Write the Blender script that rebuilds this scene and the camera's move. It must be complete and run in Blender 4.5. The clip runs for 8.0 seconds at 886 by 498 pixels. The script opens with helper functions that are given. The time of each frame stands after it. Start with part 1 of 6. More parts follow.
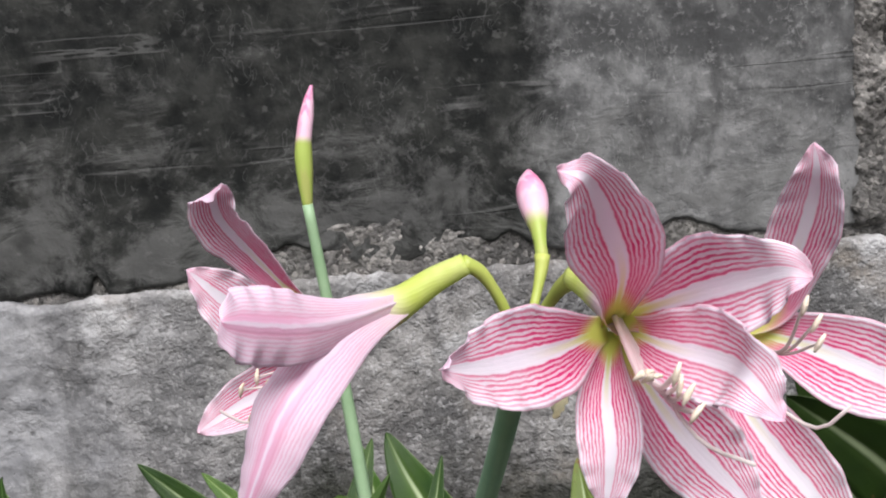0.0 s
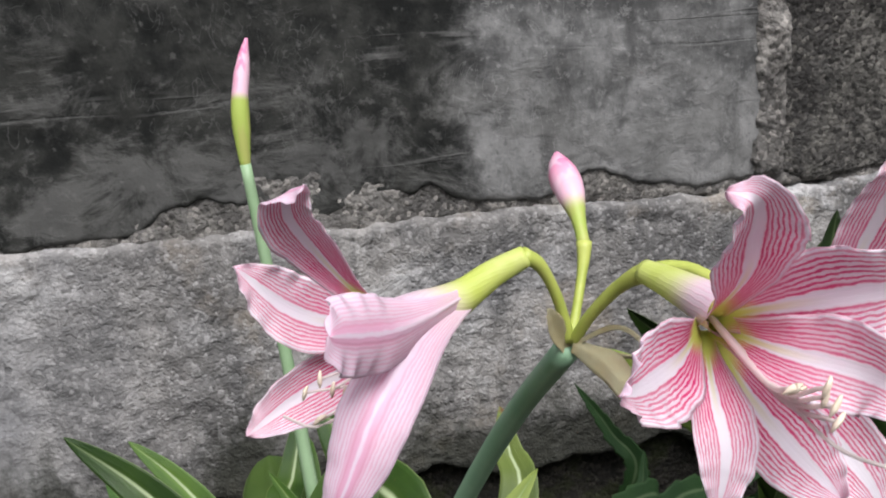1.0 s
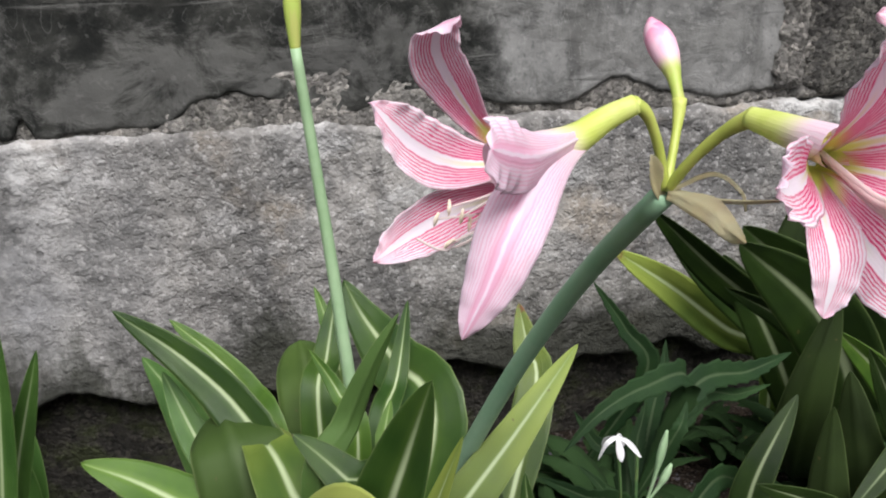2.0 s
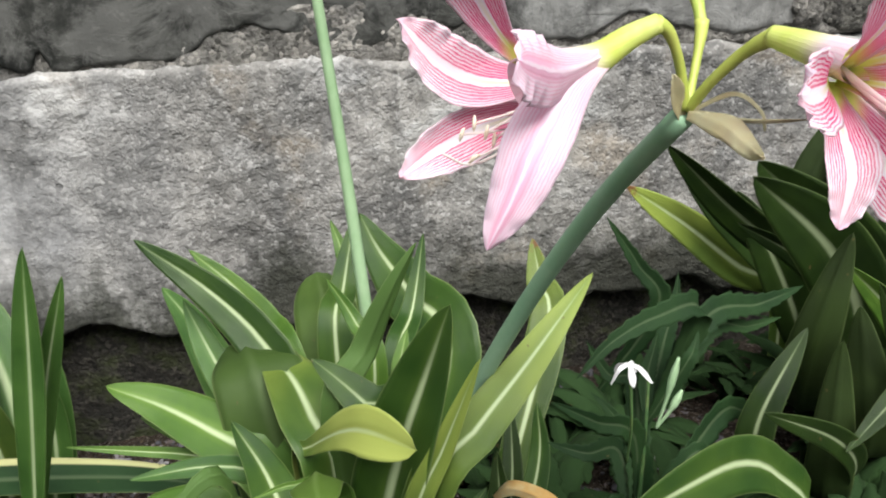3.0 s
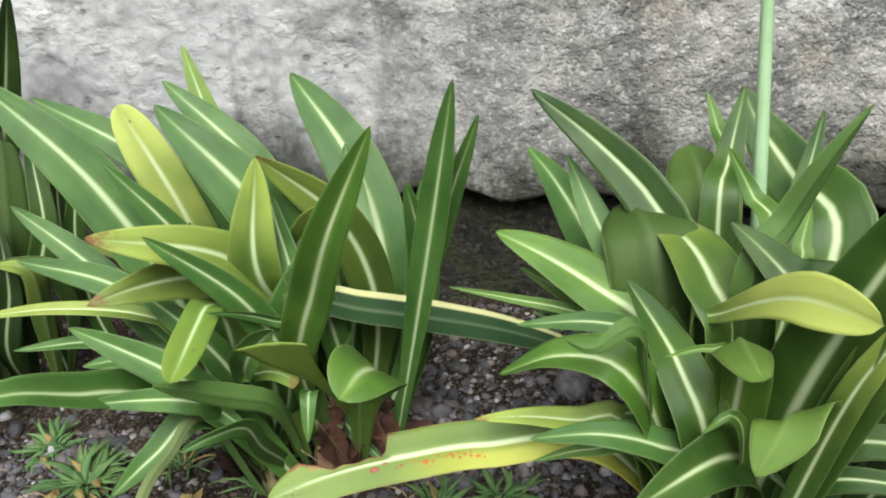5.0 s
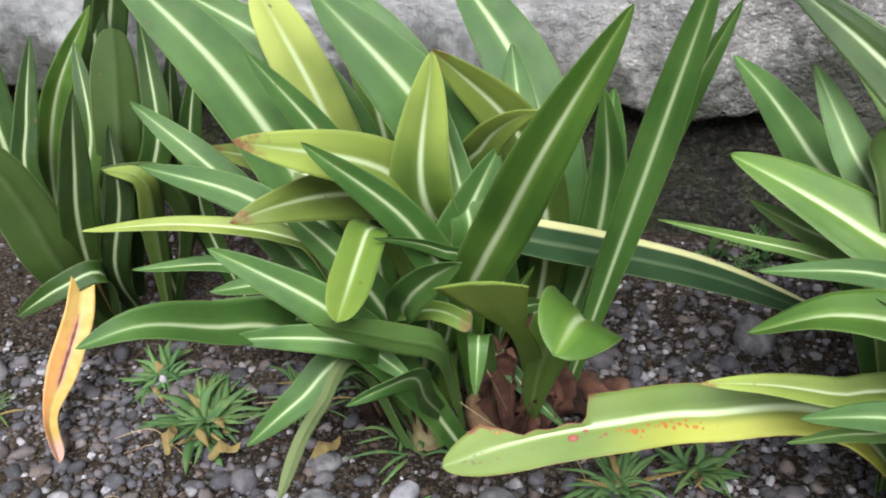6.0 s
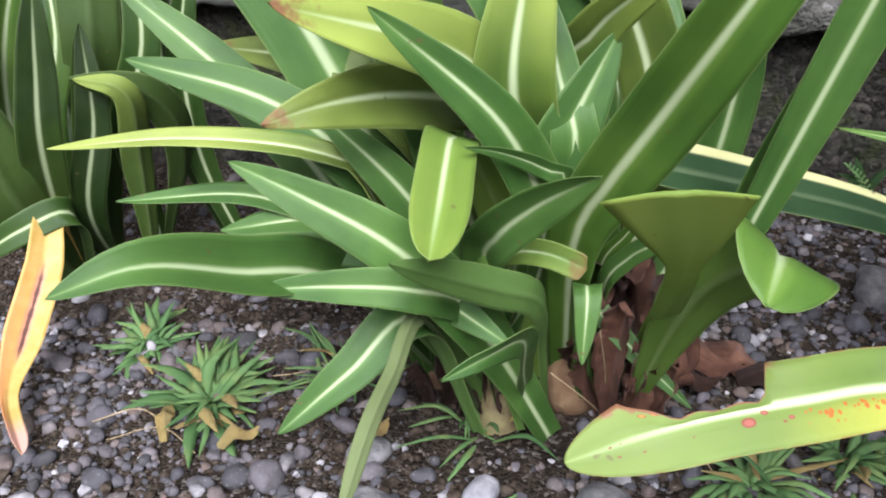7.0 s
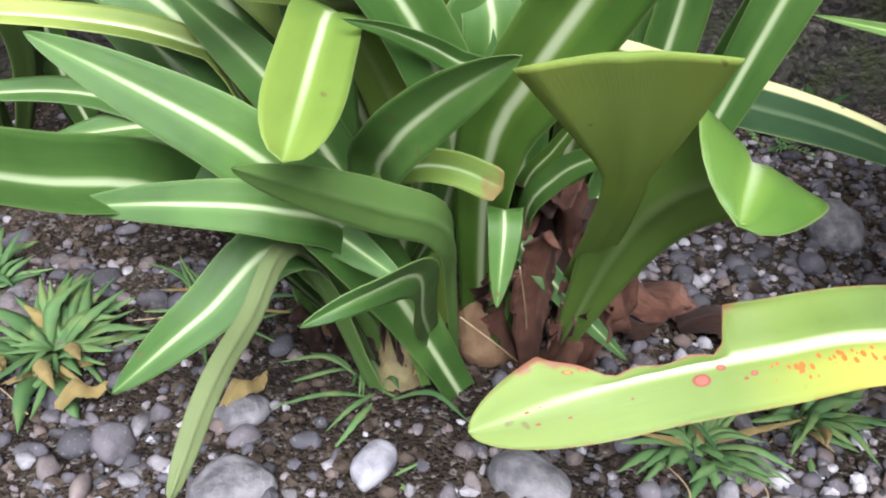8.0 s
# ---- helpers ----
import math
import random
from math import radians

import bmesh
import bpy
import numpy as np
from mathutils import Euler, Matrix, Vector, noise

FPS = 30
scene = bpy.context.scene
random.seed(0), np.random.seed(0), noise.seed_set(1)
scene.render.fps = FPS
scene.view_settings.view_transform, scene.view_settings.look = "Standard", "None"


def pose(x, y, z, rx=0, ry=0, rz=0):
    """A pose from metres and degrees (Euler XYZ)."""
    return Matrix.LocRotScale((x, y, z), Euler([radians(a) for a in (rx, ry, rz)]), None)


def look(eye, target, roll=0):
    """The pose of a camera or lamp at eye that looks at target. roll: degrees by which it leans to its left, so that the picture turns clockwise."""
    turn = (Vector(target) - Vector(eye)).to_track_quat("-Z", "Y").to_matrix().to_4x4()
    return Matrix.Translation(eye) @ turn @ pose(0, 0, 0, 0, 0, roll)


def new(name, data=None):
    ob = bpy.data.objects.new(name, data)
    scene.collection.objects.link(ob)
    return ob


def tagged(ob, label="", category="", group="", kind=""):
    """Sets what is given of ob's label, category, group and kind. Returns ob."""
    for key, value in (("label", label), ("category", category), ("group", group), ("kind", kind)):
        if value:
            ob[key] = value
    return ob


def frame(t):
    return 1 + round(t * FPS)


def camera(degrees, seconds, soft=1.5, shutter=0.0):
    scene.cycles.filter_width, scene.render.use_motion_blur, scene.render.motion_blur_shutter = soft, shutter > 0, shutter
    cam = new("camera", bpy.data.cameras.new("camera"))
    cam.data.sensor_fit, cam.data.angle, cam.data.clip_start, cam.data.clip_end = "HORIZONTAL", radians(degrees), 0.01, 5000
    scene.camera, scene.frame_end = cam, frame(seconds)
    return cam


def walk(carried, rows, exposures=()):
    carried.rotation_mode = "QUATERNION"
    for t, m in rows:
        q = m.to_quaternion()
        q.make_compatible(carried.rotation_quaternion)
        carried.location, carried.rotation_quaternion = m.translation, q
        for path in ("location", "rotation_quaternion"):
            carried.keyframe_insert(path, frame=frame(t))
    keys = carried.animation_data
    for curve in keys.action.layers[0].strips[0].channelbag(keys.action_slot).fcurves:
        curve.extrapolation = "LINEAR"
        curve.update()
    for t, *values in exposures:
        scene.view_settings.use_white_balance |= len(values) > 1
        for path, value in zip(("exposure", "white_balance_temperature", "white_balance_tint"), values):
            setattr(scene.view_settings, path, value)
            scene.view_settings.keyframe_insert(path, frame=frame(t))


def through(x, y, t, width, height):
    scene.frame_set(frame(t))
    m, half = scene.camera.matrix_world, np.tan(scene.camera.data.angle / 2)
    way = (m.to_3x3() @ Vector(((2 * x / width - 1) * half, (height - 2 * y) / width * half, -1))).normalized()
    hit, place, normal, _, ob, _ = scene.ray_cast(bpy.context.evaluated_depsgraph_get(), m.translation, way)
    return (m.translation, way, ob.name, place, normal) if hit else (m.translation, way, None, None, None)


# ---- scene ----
cam = camera(53.1, 8.0, soft=2.0)
PATH = [
    (0, (0.016, 0.118, 0.64), (0.017, 2.085, 0.28), -4.8),
    (0.5, (-0.013, 0.134, 0.648), (0.116, 2.083, 0.217), -5.3),
    (1, (-0.034, 0.131, 0.657), (0.251, 2.042, 0.14), -3.6),
    (1.5, (-0.06, 0.118, 0.653), (0.263, 1.998, 0.052), -1.7),
    (2, (-0.076, 0.111, 0.642), (0.225, 1.966, -0.041), -1.6),
    (2.2, (-0.078, 0.109, 0.642), (0.209, 1.956, -0.068), -1.6),
    (3.3, (-0.087, 0.101, 0.629), (0.163, 1.904, -0.199), -1.5),
    (3.5, (-0.095, 0.101, 0.622), (0.118, 1.901, -0.224), -1.3),
    (4, (-0.118, 0.103, 0.62), (-0.055, 1.886, -0.285), -2.2),
    (4.5, (-0.141, 0.105, 0.611), (-0.214, 1.875, -0.318), -2.5),
    (5, (-0.191, 0.113, 0.6), (-0.462, 1.841, -0.369), -3.2),
    (5.2, (-0.207, 0.127, 0.591), (-0.533, 1.832, -0.404), -3.6),
    (6.3, (-0.337, 0.222, 0.522), (-0.718, 1.818, -0.621), -2.9),
    (6.5, (-0.36, 0.243, 0.503), (-0.717, 1.831, -0.66), -2.4),
    (7, (-0.385, 0.283, 0.451), (-0.678, 1.882, -0.713), -1.2),
    (7.5, (-0.391, 0.318, 0.406), (-0.579, 1.893, -0.812), 1.2),
    (8, (-0.377, 0.346, 0.392), (-0.511, 1.895, -0.867), 2.7),
]
EXPOSURES = [(0.0, 0.96, 6250, 14), (0.5, 0.88, 6250, 14), (1.5, 0.94, 6300, 13), (2.2, 1.15, 6400, 12), (3.5, 1.46, 6500, 6), (5.0, 1.62, 6450, 5), (6.5, 1.79, 6100, 14), (8.0, 2.22, 6000, 16)]
walk(cam, [(t, look(eye, target, roll)) for t, eye, target, roll in PATH], EXPOSURES)

# ---- world and light: bright overcast day ----
world = bpy.data.worlds.new("overcast_sky")
scene.world = world
world.use_nodes = True
wn = world.node_tree
sky = wn.nodes.new("ShaderNodeTexSky")
sky.sky_type = "NISHITA"
sky.sun_disc = False
sky.sun_elevation, sky.sun_rotation = radians(56), radians(190)
sky.air_density, sky.dust_density, sky.ozone_density = 1.0, 4.0, 1.0
cloud = wn.nodes.new("ShaderNodeHueSaturation")
cloud.inputs["Saturation"].default_value = 0.35
wn.links.new(sky.outputs["Color"], cloud.inputs["Color"])
wn.links.new(cloud.outputs["Color"], wn.nodes["Background"].inputs["Color"])
wn.nodes["Background"].inputs["Strength"].default_value = 0.054
sun = new("sun", bpy.data.lights.new("sun", "SUN"))
sun.data.energy, sun.data.angle, sun.data.color = 2.30, radians(36), (1.0, 0.975, 0.95)
sun.matrix_world = look((0.40, -1.40, 3.3), (0, 0.8, 0))


# ---- materials ----
class Nodes:
    """A short way to write node graphs."""

    def __init__(self, name):
        self.mat = bpy.data.materials.new(name)
        self.mat.use_nodes = True
        self.tree = self.mat.node_tree
        self.bsdf = self.tree.nodes["Principled BSDF"]
        self.out = self.tree.nodes["Material Output"]

    def add(self, kind, **props):
        n = self.tree.nodes.new("ShaderNode" + kind)
        if "operation" in props:
            n.operation, n.use_clamp = props["operation"], props["use_clamp"]
        if "interpolation_type" in props:
            n.interpolation_type = props["interpolation_type"]
        if "data_type" in props:
            n.data_type, n.blend_type = props["data_type"], props["blend_type"]
        if "feature" in props:
            n.feature = props["feature"]
        return n

    def link(self, a, b):
        self.tree.links.new(a, b)

    def put(self, socket, value):
        if isinstance(value, bpy.types.NodeSocket):
            self.link(value, socket)
        else:
            socket.default_value = value

    def math(self, op, a, b=0.0, c=0.0, clamp=False):
        n = self.add("Math", operation=op, use_clamp=clamp)
        for s, v in zip(n.inputs, (a, b, c)):
            self.put(s, v)
        return n.outputs[0]

    def step(self, x, lo, hi, a=0.0, b=1.0):
        n = self.add("MapRange", interpolation_type="SMOOTHSTEP")
        for s, v in zip(n.inputs, (x, lo, hi, a, b)):
            self.put(s, v)
        return n.outputs[0]

    def mix(self, f, a, b, mode="MIX"):
        n = self.add("Mix", data_type="RGBA", blend_type=mode)
        self.put(n.inputs[0], f)
        for s, v in zip((n.inputs[6], n.inputs[7]), (a, b)):
            self.put(s, (*v, 1) if isinstance(v, tuple) and len(v) == 3 else v)
        return n.outputs[2]

    def coords(self, which="Object", scale=(1, 1, 1), shift=(0, 0, 0)):
        m = self.add("Mapping")
        m.inputs["Scale"].default_value, m.inputs["Location"].default_value = scale, shift
        self.link(self.add("TexCoord").outputs[which], m.inputs["Vector"])
        return m.outputs[0]

    def noise(self, vec, scale, detail=4.0, rough=0.55, distort=0.0):
        n = self.add("TexNoise")
        self.link(vec, n.inputs["Vector"])
        n.inputs["Scale"].default_value, n.inputs["Detail"].default_value = scale, detail
        n.inputs["Roughness"].default_value, n.inputs["Distortion"].default_value = rough, distort
        return n.outputs["Fac"]

    def voronoi(self, vec, scale, feature="F1"):
        n = self.add("TexVoronoi", feature=feature)
        self.link(vec, n.inputs["Vector"])
        n.inputs["Scale"].default_value = scale
        return n

    def bump(self, height, strength, distance):
        n = self.add("Bump")
        n.inputs["Strength"].default_value, n.inputs["Distance"].default_value = strength, distance
        self.link(height, n.inputs["Height"])
        self.link(n.outputs[0], self.bsdf.inputs["Normal"])
        return n.outputs[0]

    def finish(self, colour, rough=0.6, spec=0.4, translucent=0.0):
        self.put(self.bsdf.inputs["Base Color"], (*colour, 1) if isinstance(colour, tuple) and len(colour) == 3 else colour)
        self.put(self.bsdf.inputs["Roughness"], rough)
        self.bsdf.inputs["Specular IOR Level"].default_value = spec
        if translucent:
            tr, mx = self.add("BsdfTranslucent"), self.add("MixShader")
            self.put(tr.inputs["Color"], (*colour, 1) if isinstance(colour, tuple) and len(colour) == 3 else colour)
            mx.inputs[0].default_value = translucent
            self.link(self.bsdf.outputs[0], mx.inputs[1])
            self.link(tr.outputs[0], mx.inputs[2])
            self.link(mx.outputs[0], self.out.inputs["Surface"])
        return self.mat


def strip_coords(m):
    """Across (0 at the midrib, 1 at the edge), along (0 base, 1 tip), and whether it is the lower face, from the strip's own map."""
    sep = m.add("SeparateXYZ")
    m.link(m.add("UVMap").outputs[0], sep.inputs[0])
    lower = m.math("GREATER_THAN", sep.outputs[1], 1.5)
    along = m.math("SUBTRACT", sep.outputs[1], m.math("MULTIPLY", lower, 2.0))
    signed = m.math("MULTIPLY_ADD", sep.outputs[0], 2.0, -1.0)
    return signed, m.math("ABSOLUTE", signed), along, lower


def leaf_material(name, green, deep, yellow=0.0, yellow_from=0.3, stripe=0.85, spots=0.0, brown_tip=0.0, edge=0.0, through=0.0):
    m = Nodes(name)
    signed, across, along, lower = strip_coords(m)
    obj = m.coords("Object")
    rnd = m.add("ObjectInfo").outputs["Random"]
    n1 = m.noise(obj, 22, 3)
    n2 = m.noise(m.coords("UV", (70, 2.5, 1)), 3.0, 3)
    n3 = m.noise(obj, 150, 3)
    col = m.mix(m.step(n1, 0.3, 0.7), deep, green)
    col = m.mix(m.math("MULTIPLY", rnd, 0.5), col, (deep[0] * 0.75, deep[1] * 0.85, deep[2] * 0.9))
    col = m.mix(m.step(n2, 0.40, 0.72, 0, 0.15), col, (green[0] * 1.7, green[1] * 1.5, green[2] * 1.5))
    if yellow:
        amount = m.math("MULTIPLY", m.step(m.math("ADD", along, m.math("MULTIPLY_ADD", m.noise(obj, 12, 2), 0.8, -0.4)), yellow_from, 1.05), yellow)
        amount = m.math("MULTIPLY", amount, m.step(across, 0.0, 0.8, 0.75, 1.0))
        col = m.mix(amount, col, (0.44, 0.50, 0.120) if yellow > 0.8 else (0.32, 0.40, 0.075))
    halo = m.math("MULTIPLY", m.step(across, 0.04, 0.42, 0.34, 0.0), m.math("MULTIPLY_ADD", lower, -0.8, stripe))
    col = m.mix(halo, col, (green[0] * 2.6, green[1] * 2.1, green[2] * 2.6))
    edge_of = m.math("ADD", across, m.math("MULTIPLY_ADD", n2, 0.07, -0.035))
    rib = m.step(edge_of, m.math("MULTIPLY_ADD", along, -0.06, 0.06), m.math("MULTIPLY_ADD", along, -0.10, 0.235), 1.0, 0.0)
    rib = m.math("MULTIPLY", rib, m.step(along, 0.80, 1.0, 1.0, 0.15))
    rib = m.math("MULTIPLY", rib, m.math("MULTIPLY_ADD", lower, -0.70, stripe))
    col = m.mix(rib, col, (0.46, 0.55, 0.32))
    col = m.mix(m.math("MULTIPLY", lower, 0.35), col, (green[0] * 1.5, green[1] * 1.15, green[2] * 1.2))
    col = m.mix(m.step(across, 0.94, 1.0, 0.0, 0.5 * stripe + edge), col, (0.25, 0.32, 0.12))
    if edge:
        col = m.mix(m.step(signed, -0.62, -0.74, 0.0, 0.95), col, (0.50, 0.50, 0.24))
    col = m.mix(m.step(m.noise(m.coords("Object", shift=(5, 2, 0)), 130, 1), 0.755, 0.80, 0.0, 0.65), col, (0.10, 0.075, 0.03))
    if brown_tip:
        ragged = m.math("ADD", along, m.math("MULTIPLY_ADD", n3, 0.16, -0.08))
        col = m.mix(m.step(ragged, 0.945, 1.0, 0.0, brown_tip), col, (0.17, 0.060, 0.030))
    if spots:
        rust = m.math("MULTIPLY", m.step(along, 0.52, 0.63), m.step(along, 0.69, 0.77, 1.0, 0.0))
        rust = m.math("MULTIPLY", rust, m.math("MULTIPLY", m.step(signed, -0.85, -0.45), m.step(signed, -0.30, 0.0, 1.0, 0.0)))
        rust = m.math("MULTIPLY", rust, m.step(m.noise(obj, 60, 3), 0.36, 0.58))
        col = m.mix(m.math("MULTIPLY", m.step(along, 0.80, 0.60, 0.0, 0.55), m.step(signed, 0.1, -0.5)), col, (0.50, 0.50, 0.08))
        v = m.voronoi(obj, 330).outputs["Distance"]
        col = m.mix(m.math("MULTIPLY", m.math("GREATER_THAN", m.math("MULTIPLY", rust, 0.52), v), spots), col, (0.36, 0.095, 0.02))
        for at, off, size in ((0.797, -0.30, 0.011), (0.776, -0.13, 0.0055), (0.748, -0.33, 0.0050), (0.757, -0.40, 0.0030), (0.948, -0.02, 0.0025), (0.936, 0.00, 0.0022), (0.942, -0.38, 0.0028), (0.915, -0.40, 0.0022), (0.80, 0.05, 0.0022), (0.86, -0.35, 0.0020), (0.905, 0.70, 0.006), (0.893, 0.82, 0.005)):
            d = m.math("SQRT", m.math("ADD", m.math("POWER", m.math("MULTIPLY", m.math("SUBTRACT", along, at), 0.9), 2.0), m.math("POWER", m.math("MULTIPLY", m.math("SUBTRACT", signed, off), 0.065), 2.0)))
            d = m.math("ADD", d, m.math("MULTIPLY_ADD", n3, 0.003, -0.0015))
            col = m.mix(m.step(d, size * 0.62, size * 0.8, spots, 0.0), col, (0.19, 0.035, 0.025))
            if size > 0.004:
                col = m.mix(m.step(d, size * 0.38, size * 0.55, spots, 0.0), col, (0.29, 0.085, 0.065) if at < 0.85 else (0.50, 0.20, 0.03))
        torn = m.math("MULTIPLY", m.step(along, 0.74, 0.77), m.step(along, 0.94, 0.97, 1.0, 0.0))
        torn = m.math("MULTIPLY", torn, m.step(m.math("ADD", signed, m.math("MULTIPLY_ADD", n3, 0.5, -0.25)), 0.78, 0.95))
        col = m.mix(m.math("MULTIPLY", torn, 0.9), col, (0.20, 0.075, 0.045))
        col = m.mix(m.step(m.math("ADD", across, m.math("MULTIPLY", n3, 0.10)), 1.01, 1.06, 0.0, 0.8), col, (0.22, 0.09, 0.04))
    m.bump(m.math("ADD", m.math("MULTIPLY", n2, 0.8), n1), 0.3, 0.002)
    dull = 0.25 if stripe < 0.2 else 0.0
    gloss = m.math("ADD", m.step(m.noise(obj, 40, 3), 0.2, 0.8, 0.34 + dull, 0.50 + dull), m.math("MULTIPLY", lower, 0.22), clamp=True)
    return m.finish(col, gloss, 0.20 + 0.20 * stripe, translucent=through or (0.16 if green[1] > 0.14 else 0.12))


LEAF = {
    "green": leaf_material("leaf_green", (0.048, 0.097, 0.014), (0.019, 0.054, 0.008)),
    "deep": leaf_material("leaf_deep", (0.035, 0.074, 0.011), (0.015, 0.041, 0.006), stripe=0.75),
    "fresh": leaf_material("leaf_fresh", (0.068, 0.146, 0.030), (0.032, 0.084, 0.016), stripe=0.74),
    "tipped": leaf_material("leaf_tipped", (0.067, 0.149, 0.026), (0.031, 0.085, 0.013), stripe=0.74, yellow=0.3, yellow_from=0.6, brown_tip=0.6),
    "thin": leaf_material("leaf_thin", (0.20, 0.33, 0.075), (0.16, 0.28, 0.060), yellow=0.78, yellow_from=0.45, stripe=0.2, through=0.5),
    "pale": leaf_material("leaf_pale", (0.115, 0.165, 0.066), (0.085, 0.135, 0.050), stripe=0.2, through=0.2),
    # shaded copy of the green leaf: a dense clump's shade put into the colour
    "dark": leaf_material("leaf_shaded", (0.020, 0.041, 0.007), (0.009, 0.021, 0.004), stripe=0.45),
    "light": leaf_material("leaf_light", (0.084, 0.164, 0.023), (0.045, 0.106, 0.014)),
    "lime": leaf_material("leaf_lime", (0.096, 0.173, 0.025), (0.054, 0.123, 0.017), yellow=0.30, yellow_from=0.5),
    "half_lime": leaf_material("leaf_half_lime", (0.057, 0.109, 0.017), (0.029, 0.070, 0.011), yellow=0.66, yellow_from=0.52),
    "yellow": leaf_material("leaf_yellow", (0.129, 0.184, 0.033), (0.065, 0.119, 0.020), yellow=0.85, yellow_from=0.45),
    "yellowing": leaf_material("leaf_yellowing", (0.089, 0.143, 0.023), (0.045, 0.090, 0.014), yellow=0.80, yellow_from=0.22, brown_tip=0.9),
    "olive": leaf_material("leaf_olive", (0.064, 0.104, 0.017), (0.032, 0.064, 0.011), yellow=0.35, yellow_from=0.5, brown_tip=0.9),
    "edged": leaf_material("leaf_edged", (0.025, 0.061, 0.018), (0.012, 0.037, 0.011), stripe=0.1, edge=0.4),
    "blotched": leaf_material("leaf_blotched", (0.080, 0.139, 0.029), (0.051, 0.101, 0.019), yellow=0.30, yellow_from=0.45, stripe=1.0, spots=0.9),
}
WEED_LEAF = leaf_material("weed_leaf_ribbed", (0.018, 0.048, 0.012), (0.008, 0.026, 0.007), stripe=0.08)


def dry_material(name, a, b, veined=0.3):
    m = Nodes(name)
    obj = m.coords("Object")
    n = m.noise(obj, 60, 5, 0.6)
    col = m.mix(m.step(n, 0.35, 0.65), a, b)
    col = m.mix(m.step(m.noise(obj, 25, 2), 0.6, 0.72, 0.0, 0.7), col, (b[0] * 0.45, b[1] * 0.3, b[2] * 0.35))
    fibre = m.noise(m.coords("UV", (34, 1.6, 1)), 3.0, 3, 0.6)
    col = m.mix(m.step(fibre, 0.42, 0.60, 0.0, veined), col, (b[0] * 0.55, b[1] * 0.5, b[2] * 0.5))
    m.bump(m.math("ADD", n, m.math("MULTIPLY", fibre, 1.5)), 0.7, 0.003)
    return m.finish(col, 0.5, 0.4, translucent=0.12)


def hanging_material():
    m = Nodes("leaf_dry_yellow")
    signed, across, along, lower = strip_coords(m)
    n = m.noise(m.coords("Object"), 90, 4)
    col = m.mix(m.step(n, 0.3, 0.7), (0.40, 0.255, 0.060), (0.45, 0.32, 0.105))
    rust = m.math("MULTIPLY", m.step(signed, -0.1, 0.9), m.step(m.math("ADD", along, m.math("MULTIPLY", n, 0.2)), 0.45, 0.85))
    col = m.mix(rust, col, (0.60, 0.27, 0.10))
    slit = m.math("MULTIPLY", m.step(along, 0.42, 0.50), m.step(along, 0.66, 0.72, 1.0, 0.0))
    off = m.math("ADD", across, m.math("MULTIPLY_ADD", n, 0.24, -0.12))
    col = m.mix(m.math("MULTIPLY", slit, m.step(off, 0.12, 0.34, 0.8, 0.0)), col, (0.50, 0.20, 0.14))
    col = m.mix(m.math("MULTIPLY", slit, m.step(off, 0.05, 0.13, 0.95, 0.0)), col, (0.06, 0.025, 0.02))
    col = m.mix(m.step(along, 0.86, 0.95), col, (0.52, 0.30, 0.24))
    m.bump(n, 0.4, 0.002)
    return m.finish(col, 0.5, 0.35, translucent=0.12)


LEAF["dry_yellow"] = hanging_material()
LEAF["dry_orange"] = dry_material("leaf_dry_orange", (0.68, 0.57, 0.30), (0.66, 0.41, 0.14), 0.1)
LEAF["dry_brown"] = dry_material("leaf_dry_brown", (0.080, 0.042, 0.028), (0.034, 0.018, 0.013), 0.75)
LEAF["dry_russet"] = dry_material("leaf_dry_russet", (0.215, 0.105, 0.066), (0.100, 0.046, 0.032), 0.6)
LEAF["tan"] = dry_material("leaf_tan", (0.40, 0.32, 0.12), (0.33, 0.24, 0.09))
LEAF["straw"] = dry_material("leaf_straw", (0.82, 0.77, 0.50), (0.80, 0.70, 0.40), 0.05)


